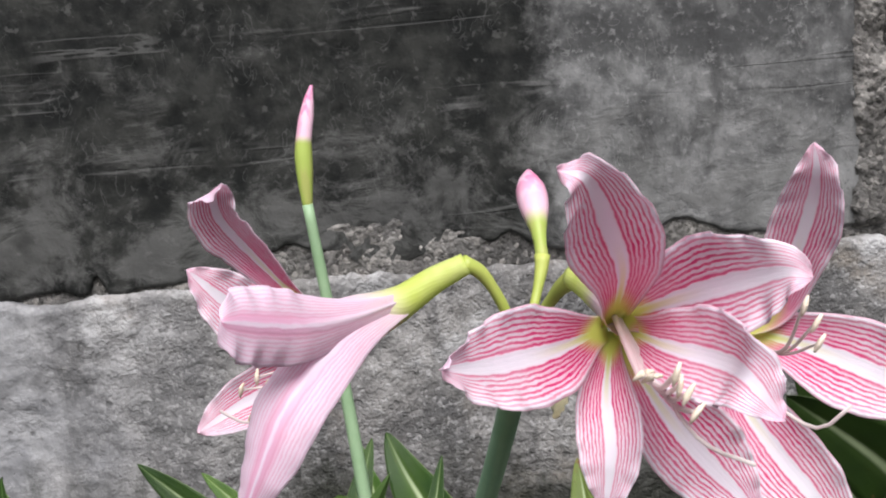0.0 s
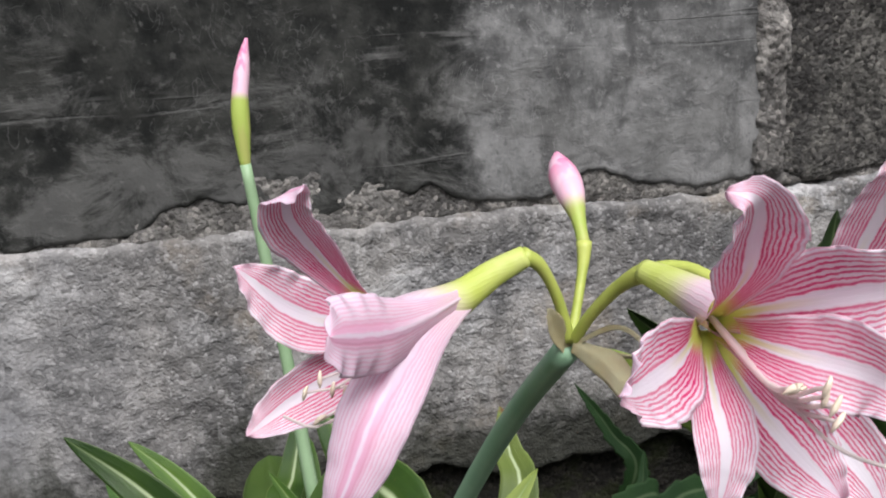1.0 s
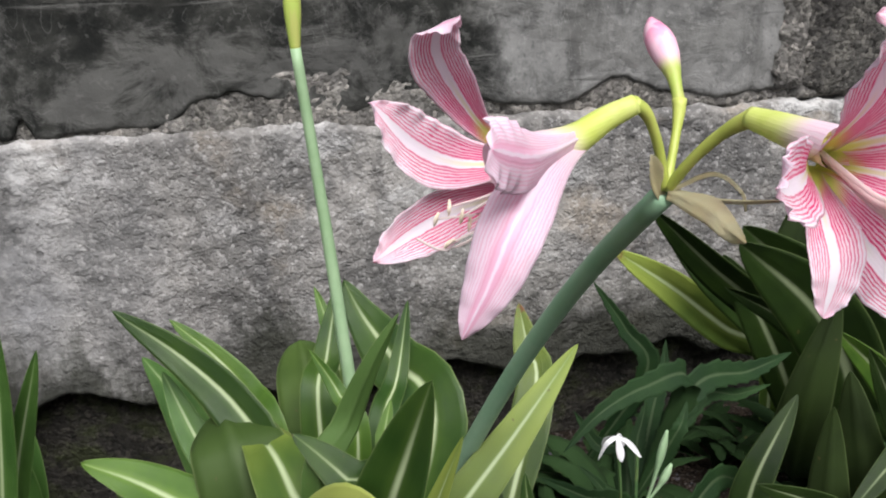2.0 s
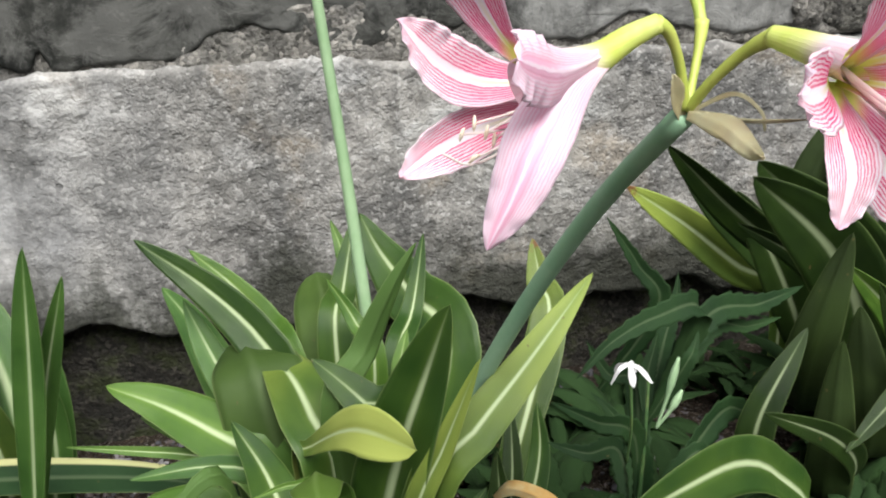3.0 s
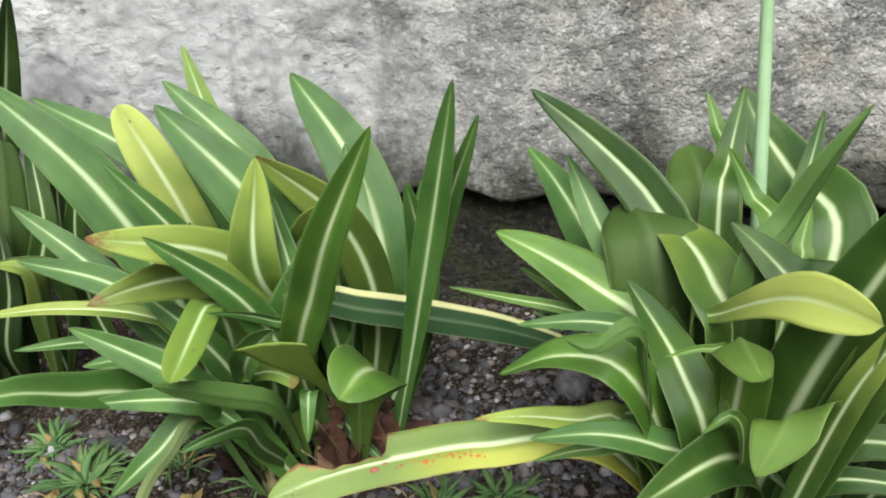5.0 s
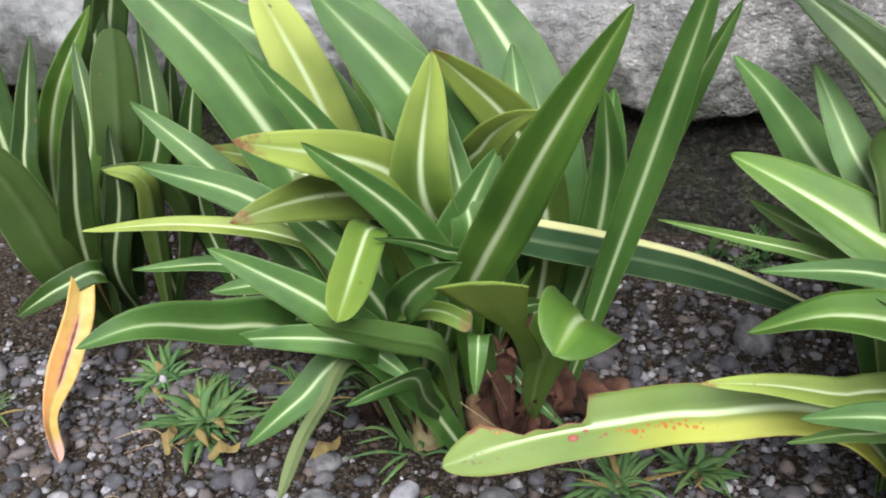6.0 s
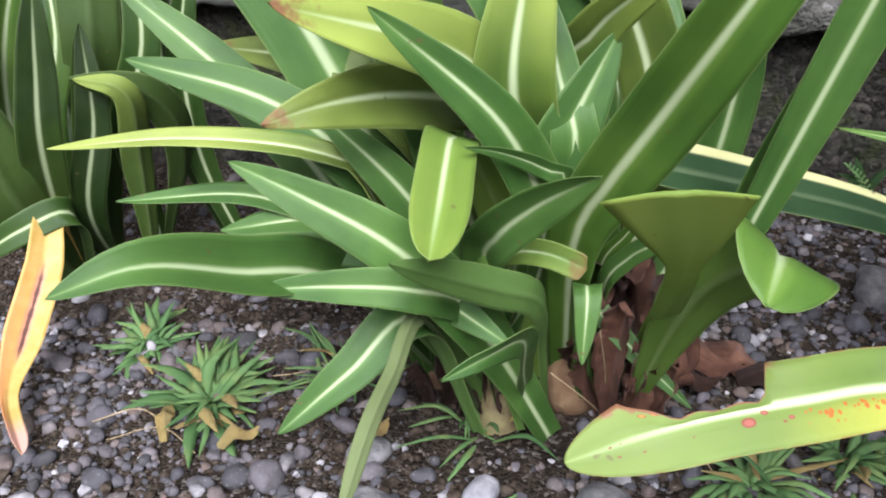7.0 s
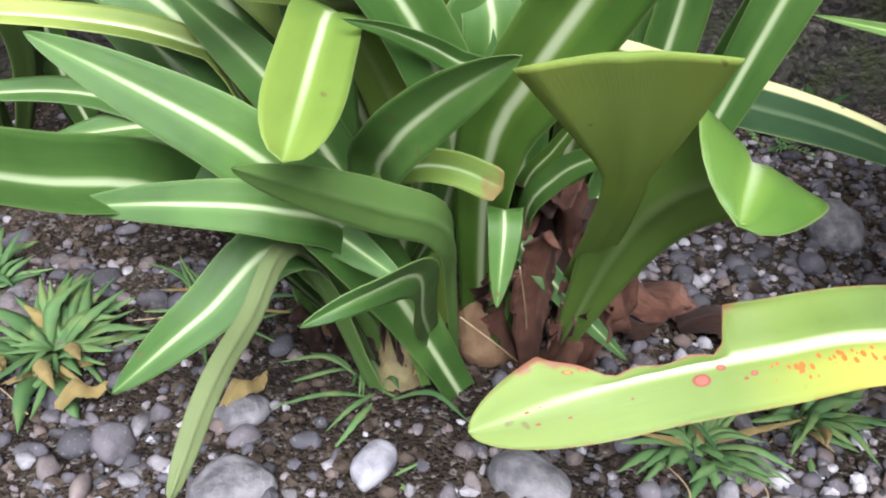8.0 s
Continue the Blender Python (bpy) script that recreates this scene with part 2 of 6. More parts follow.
def petal_material():
    m = Nodes("petal_striped")
    signed, across, along, lower = strip_coords(m)
    n = m.noise(m.coords("UV", (2.5, 4, 1)), 4.0, 3)
    wob = m.math("MULTIPLY_ADD", n, 0.13, -0.065)
    lane = m.math("ADD", across, wob)
    lines = m.math("SINE", m.math("MULTIPLY_ADD", lane, 57.0, -11.0))
    width = m.step(along, 0.15, 0.80, -0.55, 0.0)
    vein = m.step(lines, width, m.math("ADD", width, 0.55))
    vein = m.math("MULTIPLY", vein, m.step(m.noise(m.coords("UV", (14, 5, 1)), 3.0, 3), 0.28, 0.5, 0.55, 1.0))
    nets = m.math("SINE", m.math("MULTIPLY_ADD", m.math("ADD", along, m.math("MULTIPLY", across, 0.35)), 90.0, m.math("MULTIPLY", m.noise(m.coords("UV", (12, 4, 1)), 5, 2), 26.0)))
    vein = m.math("MAXIMUM", vein, m.math("MULTIPLY", m.step(nets, 0.80, 0.99), 0.30))
    bold = m.math("MULTIPLY", m.step(lane, 0.17, 0.21), m.step(lane, 0.22, 0.29, 1.0, 0.0))
    vein = m.math("MAXIMUM", vein, m.math("MULTIPLY", bold, 0.9))
    band = m.math("MULTIPLY", m.step(lane, 0.15, 0.21), m.step(across, 0.74, 1.0, 1.0, 0.40))
    fade = m.step(along, 0.88, 1.0, 1.0, 0.5)
    amount = m.math("MULTIPLY", m.math("MULTIPLY", vein, band), fade)
    amount = m.math("MULTIPLY", amount, m.step(along, 0.35, 0.95, 1.0, 0.80))
    amount = m.math("MULTIPLY", amount, m.step(m.noise(m.coords("Object"), 38, 2), 0.35, 0.62, 0.72, 1.0))
    wash = m.math("MULTIPLY", m.math("MULTIPLY", band, m.step(along, 0.16, 0.75, 0.95, 0.17)), m.step(across, 0.55, 1.0, 1.0, 0.55))
    tipwash = m.math("MULTIPLY", m.step(along, 0.90, 1.0, 0.0, 0.45), m.step(n, 0.35, 0.6))
    white = m.mix(m.step(m.noise(m.coords("Object"), 70, 2), 0.35, 0.7), (0.93, 0.90, 0.95), (0.95, 0.94, 0.97))
    inner = m.mix(m.math("MULTIPLY", wash, 0.62), white, (0.86, 0.16, 0.38))
    inner = m.mix(tipwash, inner, (0.82, 0.30, 0.48))
    inner = m.mix(amount, inner, (0.74, 0.030, 0.19))
    soft = m.math("MULTIPLY", m.step(lane, 0.02, 0.10), m.step(lane, 0.16, 0.46, 1.0, 0.0))
    outer = m.mix(m.math("MULTIPLY", soft, m.step(along, 0.30, 0.75, 0.10, 0.66)), (0.90, 0.76, 0.86), (0.82, 0.36, 0.54))
    outer = m.mix(m.math("MULTIPLY", m.math("MULTIPLY", vein, band), 0.40), outer, (0.78, 0.32, 0.48))
    tube = m.step(m.math("ADD", along, m.math("MULTIPLY", across, 0.14)), 0.15, 0.34, 1.0, 0.0)
    key = m.math("MULTIPLY", m.step(across, 0.03, 0.14, 1.0, 0.0), m.step(along, 0.20, 0.62, 0.8, 0.0))
    inner = m.mix(key, inner, (0.82, 0.82, 0.40))
    col = m.mix(lower, inner, outer)
    col = m.mix(m.math("MULTIPLY", tube, m.math("SUBTRACT", 1.0, lower)), col, (0.70, 0.78, 0.16))
    m.bump(m.math("ADD", m.math("MULTIPLY", vein, -0.25), m.noise(m.coords("Object"), 160, 2)), 0.25, 0.001)
    return m.finish(col, 0.5, 0.3, translucent=0.38)


def simple(name, a, b, scale=60, rough=0.5, spec=0.4, bump=0.3, dist=0.001, translucent=0.0):
    m = Nodes(name)
    obj = m.coords("Object")
    n = m.noise(obj, scale, 5, 0.6)
    m.bump(n, bump, dist)
    return m.finish(m.mix(m.step(n, 0.3, 0.7), a, b), rough, spec, translucent)


PETAL = petal_material()
TUBE = simple("flower_tube_green", (0.72, 0.78, 0.12), (0.80, 0.84, 0.24), 40, 0.45, translucent=0.15)


def funnel_material():
    m = Nodes("flower_funnel")
    sep = m.add("SeparateXYZ")
    m.link(m.add("UVMap").outputs[0], sep.inputs[0])
    along = sep.outputs[1]
    lines = m.step(m.math("SINE", m.math("MULTIPLY_ADD", sep.outputs[0], 150.0, m.math("MULTIPLY", m.noise(m.coords("UV", (6, 3, 1)), 3, 2), 6.0))), 0.2, 0.95)
    pink = m.mix(m.math("MULTIPLY", lines, m.step(along, 0.45, 0.9, 0.0, 0.28)), (0.88, 0.70, 0.80), (0.82, 0.42, 0.58))
    green = m.mix(m.step(m.noise(m.coords("Object"), 60, 3), 0.3, 0.7), (0.60, 0.70, 0.14), (0.72, 0.78, 0.28))
    m.bump(lines, 0.2, 0.001)
    return m.finish(m.mix(m.step(along, 0.36, 0.78), green, pink), 0.48, 0.32, translucent=0.30)


FUNNEL = funnel_material()
STALK = simple("scape_green", (0.20, 0.36, 0.22), (0.27, 0.43, 0.28), 30, 0.42, 0.4, 0.15)
THIN_STALK = simple("thin_scape_green", (0.25, 0.39, 0.21), (0.32, 0.46, 0.27), 40, 0.45)
PEDICEL = simple("pedicel_green", (0.36, 0.43, 0.08), (0.46, 0.51, 0.12), 60, 0.45)
FILAMENT = simple("filament_white", (0.90, 0.78, 0.78), (0.92, 0.86, 0.82), 60, 0.5, translucent=0.5)
ANTHER = simple("anther_cream", (0.74, 0.62, 0.46), (0.84, 0.74, 0.60), 400, 0.8, 0.2, 0.6)
WHITE_PETAL = simple("star_petal_white", (0.82, 0.82, 0.82), (0.86, 0.86, 0.86), 60, 0.5, translucent=0.2)


def grass_material():
    m = Nodes("grass_green")
    rnd = m.add("ObjectInfo").outputs["Random"]
    col = m.mix(rnd, (0.045, 0.105, 0.034), (0.105, 0.195, 0.066))
    col = m.mix(m.step(m.noise(m.coords("Object"), 60, 3), 0.45, 0.7, 0.0, 0.5), col, (0.16, 0.20, 0.06))
    m.bump(m.noise(m.coords("UV", (60, 2, 1)), 3.0, 2), 0.3, 0.001)
    return m.finish(col, 0.66, 0.25, translucent=0.22)


GRASS = grass_material()
BULB_PALE = simple("bulb_skin_pale", (0.10, 0.075, 0.040), (0.20, 0.18, 0.085), 60, 0.5, 0.3, 0.6, 0.003)
BULB = simple("bulb_skin", (0.13, 0.075, 0.042), (0.24, 0.16, 0.09), 70, 0.6, 0.3, 0.8, 0.003)


def bud_material(name, lo, hi):
    m = Nodes(name)
    signed, across, along, lower = strip_coords(m)
    n = m.noise(m.coords("Object", (1, 1, 0.15)), 180, 3)
    col = m.mix(m.step(along, lo, hi), (0.42, 0.53, 0.11), (0.86, 0.58, 0.68))
    col = m.mix(m.math("MULTIPLY", m.step(n, 0.44, 0.58), m.step(along, 0.45, 0.95, 0.1, 0.9)), col, (0.76, 0.16, 0.36))
    col = m.mix(m.step(along, 0.80, 1.0, 0.0, 0.7), col, (0.78, 0.22, 0.42))
    m.bump(n, 0.3, 0.001)
    return m.finish(col, 0.45, 0.35, translucent=0.15)


BUD = bud_material("bud_pink", 0.28, 0.46)
SHEATHED_BUD = bud_material("bud_sheathed", 0.50, 0.58)


def concrete(name, base, pale, dark, stain, seed, streak=0.5, wear=0.3, moss=0.0, relief=0.0045, grain=0.6):
    """Weathered concrete: sand and small aggregate, pale worn patches, black algae in runs and blots."""
    m = Nodes(name)
    obj = m.coords("Object", shift=(seed, 0, seed * 0.7))
    big = m.noise(obj, 5.0, 6, 0.66)
    mid = m.noise(obj, 20, 7, 0.70)
    lump = m.noise(obj, 75, 5, 0.66)
    fine = m.noise(obj, 330, 3, 0.7)
    cells = m.voronoi(obj, 210)
    chips = m.voronoi(m.coords("Object", shift=(seed + 2, 1, 3)), 95)
    smear = m.noise(m.coords("Object", (0.22, 1.0, 1.0), (seed, 0, 0)), 26, 6, 0.68, 0.8)
    patch = m.noise(m.coords("Object", (1.0, 1.0, 0.75), (seed * 4, 0, 1)), 8.5, 6, 0.70, 0.4)
    runs = m.noise(m.coords("Object", (1.0, 1.0, 0.22), (seed * 2, 0, 0)), 15, 6, 0.7, 0.5)
    blots = m.noise(m.coords("Object", shift=(seed * 3, 0, 4)), 30, 6, 0.72)
    col = m.mix(m.step(m.math("MULTIPLY_ADD", big, 0.45, m.math("MULTIPLY", mid, 0.55)), 0.38, 0.62), base, pale)
    col = m.mix(m.step(m.noise(m.coords("Object", shift=(9, 0, seed)), 8, 5), 0.42, 0.66, 0.0, 0.55), col, (1.0, 0.965, 0.91), "MULTIPLY")
    black = m.math("MULTIPLY", m.step(m.math("MULTIPLY_ADD", runs, 0.55, m.math("MULTIPLY", big, 0.45)), 0.44, 0.60), stain)
    col = m.mix(black, col, dark)
    col = m.mix(m.math("MULTIPLY", m.step(blots, 0.52, 0.68), streak), col, dark)
    col = m.mix(m.math("MULTIPLY", m.step(patch, 0.50, 0.66), wear), col, (pale[0] * 1.75, pale[1] * 1.75, pale[2] * 1.65))
    col = m.mix(m.math("MULTIPLY", m.step(patch, 0.44, 0.30), wear), col, dark)
    col = m.mix(m.math("MULTIPLY", m.step(smear, 0.56, 0.72), wear), col, (pale[0] * 1.7, pale[1] * 1.7, pale[2] * 1.62))
    col = m.mix(m.math("MULTIPLY", m.step(m.math("MULTIPLY_ADD", mid, 0.5, m.math("MULTIPLY", lump, 0.5)), 0.54, 0.66), wear), col, (pale[0] * 1.9, pale[1] * 1.88, pale[2] * 1.8))
    crust = m.noise(m.coords("Object", (0.8, 1.0, 1.0), (seed * 6, 0, 3)), 13, 8, 0.74, 0.3)
    flake = m.math("MULTIPLY", m.step(crust, 0.535, 0.565), m.step(big, 0.34, 0.54))
    col = m.mix(m.math("MULTIPLY", flake, wear), col, (pale[0] * 1.55, pale[1] * 1.55, pale[2] * 1.5))
    lost = m.math("MULTIPLY", m.step(crust, 0.395, 0.365), m.step(mid, 0.36, 0.52))
    col = m.mix(m.math("MULTIPLY", lost, min(1.0, wear * 1.5)), col, (base[0] * 0.42, base[1] * 0.42, base[2] * 0.41))
    tone = m.add("SeparateXYZ")
    m.link(cells.outputs["Color"], tone.inputs[0])
    col = m.mix(m.math("MULTIPLY", m.step(tone.outputs[0], 0.62, 0.95), grain), col, (pale[0] * 1.75, pale[1] * 1.72, pale[2] * 1.66))
    col = m.mix(m.math("MULTIPLY", m.step(tone.outputs[1], 0.66, 0.95), grain), col, (base[0] * 0.42, base[1] * 0.42, base[2] * 0.40))
    pits = m.math("MULTIPLY", m.step(lump, 0.37, 0.27), grain)
    col = m.mix(pits, col, (base[0] * 0.30, base[1] * 0.30, base[2] * 0.29))
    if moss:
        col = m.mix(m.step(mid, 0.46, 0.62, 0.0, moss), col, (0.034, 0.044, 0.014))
    h = m.math("MULTIPLY_ADD", m.step(cells.outputs["Distance"], 0.0, 0.75, 1.0, 0.0), 0.20, m.math("MULTIPLY", lump, 0.62))
    h = m.math("ADD", h, m.math("MULTIPLY", m.step(chips.outputs["Distance"], 0.05, 0.5, 1.0, 0.0), m.step(tone.outputs[2], 0.35, 0.7, 0.0, 0.22)))
    h = m.math("ADD", h, m.math("MULTIPLY", fine, 0.16))
    h = m.math("ADD", h, m.math("MULTIPLY_ADD", m.step(crust, 0.30, 0.62), 0.8, m.math("MULTIPLY_ADD", flake, 0.22, m.math("MULTIPLY", lost, -0.3))))
    m.bump(h, 1.0, relief)
    return m.finish(col, 0.92, 0.2)


def footing_material():
    """Cement-washed footing: smooth bluish-grey wash at one end, crumbling sandy render at the other, black vertical runs, pits and grit."""
    m = Nodes("footing_concrete")
    obj = m.coords("Object")
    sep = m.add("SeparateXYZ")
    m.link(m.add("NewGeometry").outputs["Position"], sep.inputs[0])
    big = m.noise(obj, 6.5, 5, 0.62)
    mid = m.noise(m.coords("Object", shift=(3, 0, 1)), 24, 5, 0.62)
    lump = m.noise(m.coords("Object", shift=(1, 0, 5)), 85, 4, 0.6)
    sand = m.noise(obj, 420, 2, 0.7)
    cells = m.voronoi(obj, 260)
    tone = m.add("SeparateXYZ")
    m.link(cells.outputs["Color"], tone.inputs[0])
    px = m.math("ADD", sep.outputs[0], m.math("MULTIPLY_ADD", big, 0.30, -0.15))
    crumbly = m.step(px, -0.50, -0.16)
    col = m.mix(m.step(m.math("MULTIPLY_ADD", big, 0.6, m.math("MULTIPLY", mid, 0.4)), 0.38, 0.62), (0.245, 0.248, 0.252), (0.36, 0.362, 0.362))
    old = m.mix(m.step(m.math("MULTIPLY_ADD", big, 0.55, m.math("MULTIPLY", mid, 0.45)), 0.38, 0.60), (0.138, 0.134, 0.127), (0.295, 0.286, 0.268))
    old = m.mix(m.step(m.noise(m.coords("Object", shift=(7, 0, 2)), 11, 4), 0.52, 0.68, 0.0, 0.5), old, (0.27, 0.225, 0.17))
    col = m.mix(crumbly, col, old)
    wash = m.math("MULTIPLY", m.step(m.noise(m.coords("Object", (0.7, 1, 1.2), (2, 0, 9)), 15, 6, 0.66), 0.50, 0.60), m.step(big, 0.40, 0.58))
    col = m.mix(m.math("MULTIPLY", wash, m.step(sep.outputs[2], 0.33, 0.43, 0.45, 0.85)), col, (0.45, 0.45, 0.44))
    runs = m.noise(m.coords("Object", (1.0, 1.0, 0.20), (5, 0, 0)), 17, 5, 0.62)
    black = m.math("MULTIPLY", m.step(runs, 0.51, 0.66), m.step(m.math("MULTIPLY_ADD", mid, 0.5, m.math("MULTIPLY", big, 0.5)), 0.36, 0.60))
    col = m.mix(m.math("MULTIPLY", black, m.math("MULTIPLY_ADD", crumbly, 0.20, 0.60)), col, (0.050, 0.050, 0.050))
    cloud = m.noise(m.coords("Object", shift=(11, 0, 3)), 9, 5, 0.66)
    col = m.mix(m.math("MULTIPLY", m.step(cloud, 0.47, 0.62), m.math("MULTIPLY_ADD", crumbly, 0.30, 0.42)), col, (0.085, 0.085, 0.084))
    grit = m.math("MULTIPLY", m.step(tone.outputs[0], 0.66, 0.98), m.math("MULTIPLY_ADD", crumbly, 0.30, 0.12))
    col = m.mix(grit, col, (0.46, 0.455, 0.44))
    holes = m.math("MULTIPLY", m.step(tone.outputs[1], 0.70, 0.98), m.math("MULTIPLY_ADD", crumbly, 0.24, 0.10))
    col = m.mix(holes, col, (0.075, 0.072, 0.068))
    pit = m.voronoi(m.coords("Object", (1, 1, 1), (0, 0, 4)), 48)
    which = m.add("SeparateXYZ")
    m.link(pit.outputs["Color"], which.inputs[0])
    reach = m.step(which.outputs[0], 0.62, 1.0, 0.0, 0.20)
    hollow = m.step(m.math("ADD", pit.outputs["Distance"], m.math("MULTIPLY_ADD", lump, 0.4, -0.2)), m.math("MULTIPLY", reach, 0.55), reach, 1.0, 0.0)
    hollow = m.math("MULTIPLY", hollow, m.step(which.outputs[0], 0.62, 0.66))
    col = m.mix(m.math("MULTIPLY", hollow, 0.40), col, (0.055, 0.054, 0.052))
    # ragged band, darker towards the footing's bottom edge
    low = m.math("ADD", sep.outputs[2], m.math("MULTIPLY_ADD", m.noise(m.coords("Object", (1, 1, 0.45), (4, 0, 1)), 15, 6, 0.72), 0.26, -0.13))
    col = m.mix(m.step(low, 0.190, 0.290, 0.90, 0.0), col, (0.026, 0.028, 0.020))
    ridge = m.noise(m.coords("Object", (0.85, 1.0, 1.0), (6, 0, 2)), 17, 6, 0.66)
    h = m.math("MULTIPLY_ADD", m.step(ridge, 0.50, 0.58), 0.42, m.math("MULTIPLY", m.step(lump, 0.3, 0.7), m.math("MULTIPLY_ADD", crumbly, 0.55, 0.28)))
    h = m.math("ADD", h, m.math("MULTIPLY", m.step(cells.outputs["Distance"], 0.0, 0.7, 1.0, 0.0), m.math("MULTIPLY_ADD", crumbly, 0.32, 0.05)))
    h = m.math("ADD", h, m.math("MULTIPLY", sand, m.math("MULTIPLY_ADD", crumbly, 0.16, 0.05)))
    h = m.math("ADD", h, m.math("MULTIPLY_ADD", hollow, -0.5, m.math("MULTIPLY", wash, 0.45)))
    m.bump(h, 0.85, 0.0020)
    return m.finish(col, 0.9, 0.2)


def blackened_material():
    """Trowelled block face, black with algae, rubbed pale in smudges and scored by level strokes; bare grey where rain has washed it."""
    m = Nodes("block_blackened")
    obj = m.coords("Object", shift=(2, 0, 1.4))
    sep = m.add("SeparateXYZ")
    m.link(m.add("NewGeometry").outputs["Position"], sep.inputs[0])
    big = m.noise(obj, 6, 4, 0.6)
    mid = m.noise(obj, 26, 5, 0.66)
    fine = m.noise(obj, 140, 4, 0.66)
    px = m.math("ADD", sep.outputs[0], m.math("MULTIPLY_ADD", mid, 0.10, -0.05))
    col = m.mix(m.step(mid, 0.34, 0.66), (0.007, 0.008, 0.007), (0.033, 0.034, 0.030))
    washed = m.math("MULTIPLY", m.step(px, 0.095, 0.150), m.step(px, 0.42, 0.47, 1.0, 0.0))
    bare = m.mix(m.step(m.math("MULTIPLY_ADD", big, 0.5, m.math("MULTIPLY", mid, 0.5)), 0.40, 0.60), (0.066, 0.067, 0.065), (0.225, 0.226, 0.218))
    bare = m.mix(m.step(m.noise(m.coords("Object", (1, 1, 0.25), (8, 0, 0)), 20, 5, 0.62), 0.52, 0.66, 0.0, 0.7), bare, (0.045, 0.045, 0.044))
    bare = m.mix(m.step(fine, 0.54, 0.70, 0.0, 0.55), bare, (0.30, 0.30, 0.29))
    bare = m.mix(m.step(fine, 0.44, 0.30, 0.0, 0.55), bare, (0.06, 0.06, 0.06))
    col = m.mix(m.math("MULTIPLY", washed, 0.92), col, bare)
    low = m.step(sep.outputs[2], 0.66, 0.50)
    smudge = m.math("MULTIPLY", m.step(m.math("MULTIPLY_ADD", low, 0.10, m.noise(m.coords("Object", (0.8, 1, 1.1), (4, 0, 3)), 15, 6, 0.72, 0.5)), 0.50, 0.66), m.step(m.math("MULTIPLY_ADD", low, 0.10, big), 0.40, 0.56))
    col = m.mix(m.math("MULTIPLY", smudge, m.step(sep.outputs[2], 0.70, 0.56, 0.32, 0.52)), col, (0.135, 0.135, 0.127))
    speck = m.step(m.noise(m.coords("Object", shift=(1, 0, 8)), 75, 3, 0.6), 0.60, 0.70, 0.0, 0.30)
    col = m.mix(speck, col, (0.155, 0.155, 0.145))
    drag = m.noise(m.coords("Object", (0.06, 1.0, 1.0), (3, 0, 2)), 30, 3, 0.5, 0.1)
    where = m.step(m.noise(m.coords("Object", (0.6, 1, 1), (9, 0, 6)), 9, 3), 0.50, 0.60)
    line = m.math("MULTIPLY", m.step(m.math("ABSOLUTE", m.math("SUBTRACT", drag, 0.53)), 0.004, 0.020, 1.0, 0.0), where)
    groove = m.math("MULTIPLY", m.step(m.math("ABSOLUTE", m.math("SUBTRACT", drag, 0.565)), 0.004, 0.020, 1.0, 0.0), where)
    col = m.mix(m.math("MULTIPLY", line, 0.30), col, (0.20, 0.20, 0.19))
    col = m.mix(m.math("MULTIPLY", groove, 0.35), col, (0.008, 0.008, 0.008))
    scrape = m.noise(m.coords("Object", (1.0, 1.0, 0.6), (6, 0, 5)), 32, 2, 0.5, 2.2)
    mark = m.math("MULTIPLY", m.step(m.math("ABSOLUTE", m.math("SUBTRACT", scrape, 0.5)), 0.004, 0.014, 1.0, 0.0), m.step(m.noise(m.coords("Object", shift=(5, 0, 5)), 12, 3), 0.48, 0.58))
    col = m.mix(m.math("MULTIPLY", mark, m.math("MULTIPLY_ADD", washed, 0.35, 0.15)), col, (0.23, 0.23, 0.22))
    h = m.math("MULTIPLY_ADD", mid, 0.9, m.math("MULTIPLY", fine, 0.40))
    h = m.math("ADD", h, m.math("MULTIPLY_ADD", line, 0.10, m.math("MULTIPLY_ADD", groove, -0.12, m.math("MULTIPLY", smudge, 0.3))))
    m.bump(h, 0.9, 0.0024)
    return m.finish(col, 0.88, 0.25)


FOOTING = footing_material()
BLOCK_DARK = blackened_material()
BLOCK_ROUGH = concrete("block_crusted", (0.050, 0.048, 0.045), (0.105, 0.102, 0.094), (0.010, 0.010, 0.009), 0.75, 5.0, 0.8, wear=0.55, relief=0.008, grain=0.8)
MORTAR = concrete("mortar_pale", (0.125, 0.121, 0.113), (0.215, 0.207, 0.194), (0.032, 0.031, 0.028), 0.45, 7.0, 0.6, wear=0.45, relief=0.006, grain=0.7)
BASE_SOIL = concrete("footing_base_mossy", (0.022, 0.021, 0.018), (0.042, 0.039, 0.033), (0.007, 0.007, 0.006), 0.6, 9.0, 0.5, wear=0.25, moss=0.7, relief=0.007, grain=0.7)


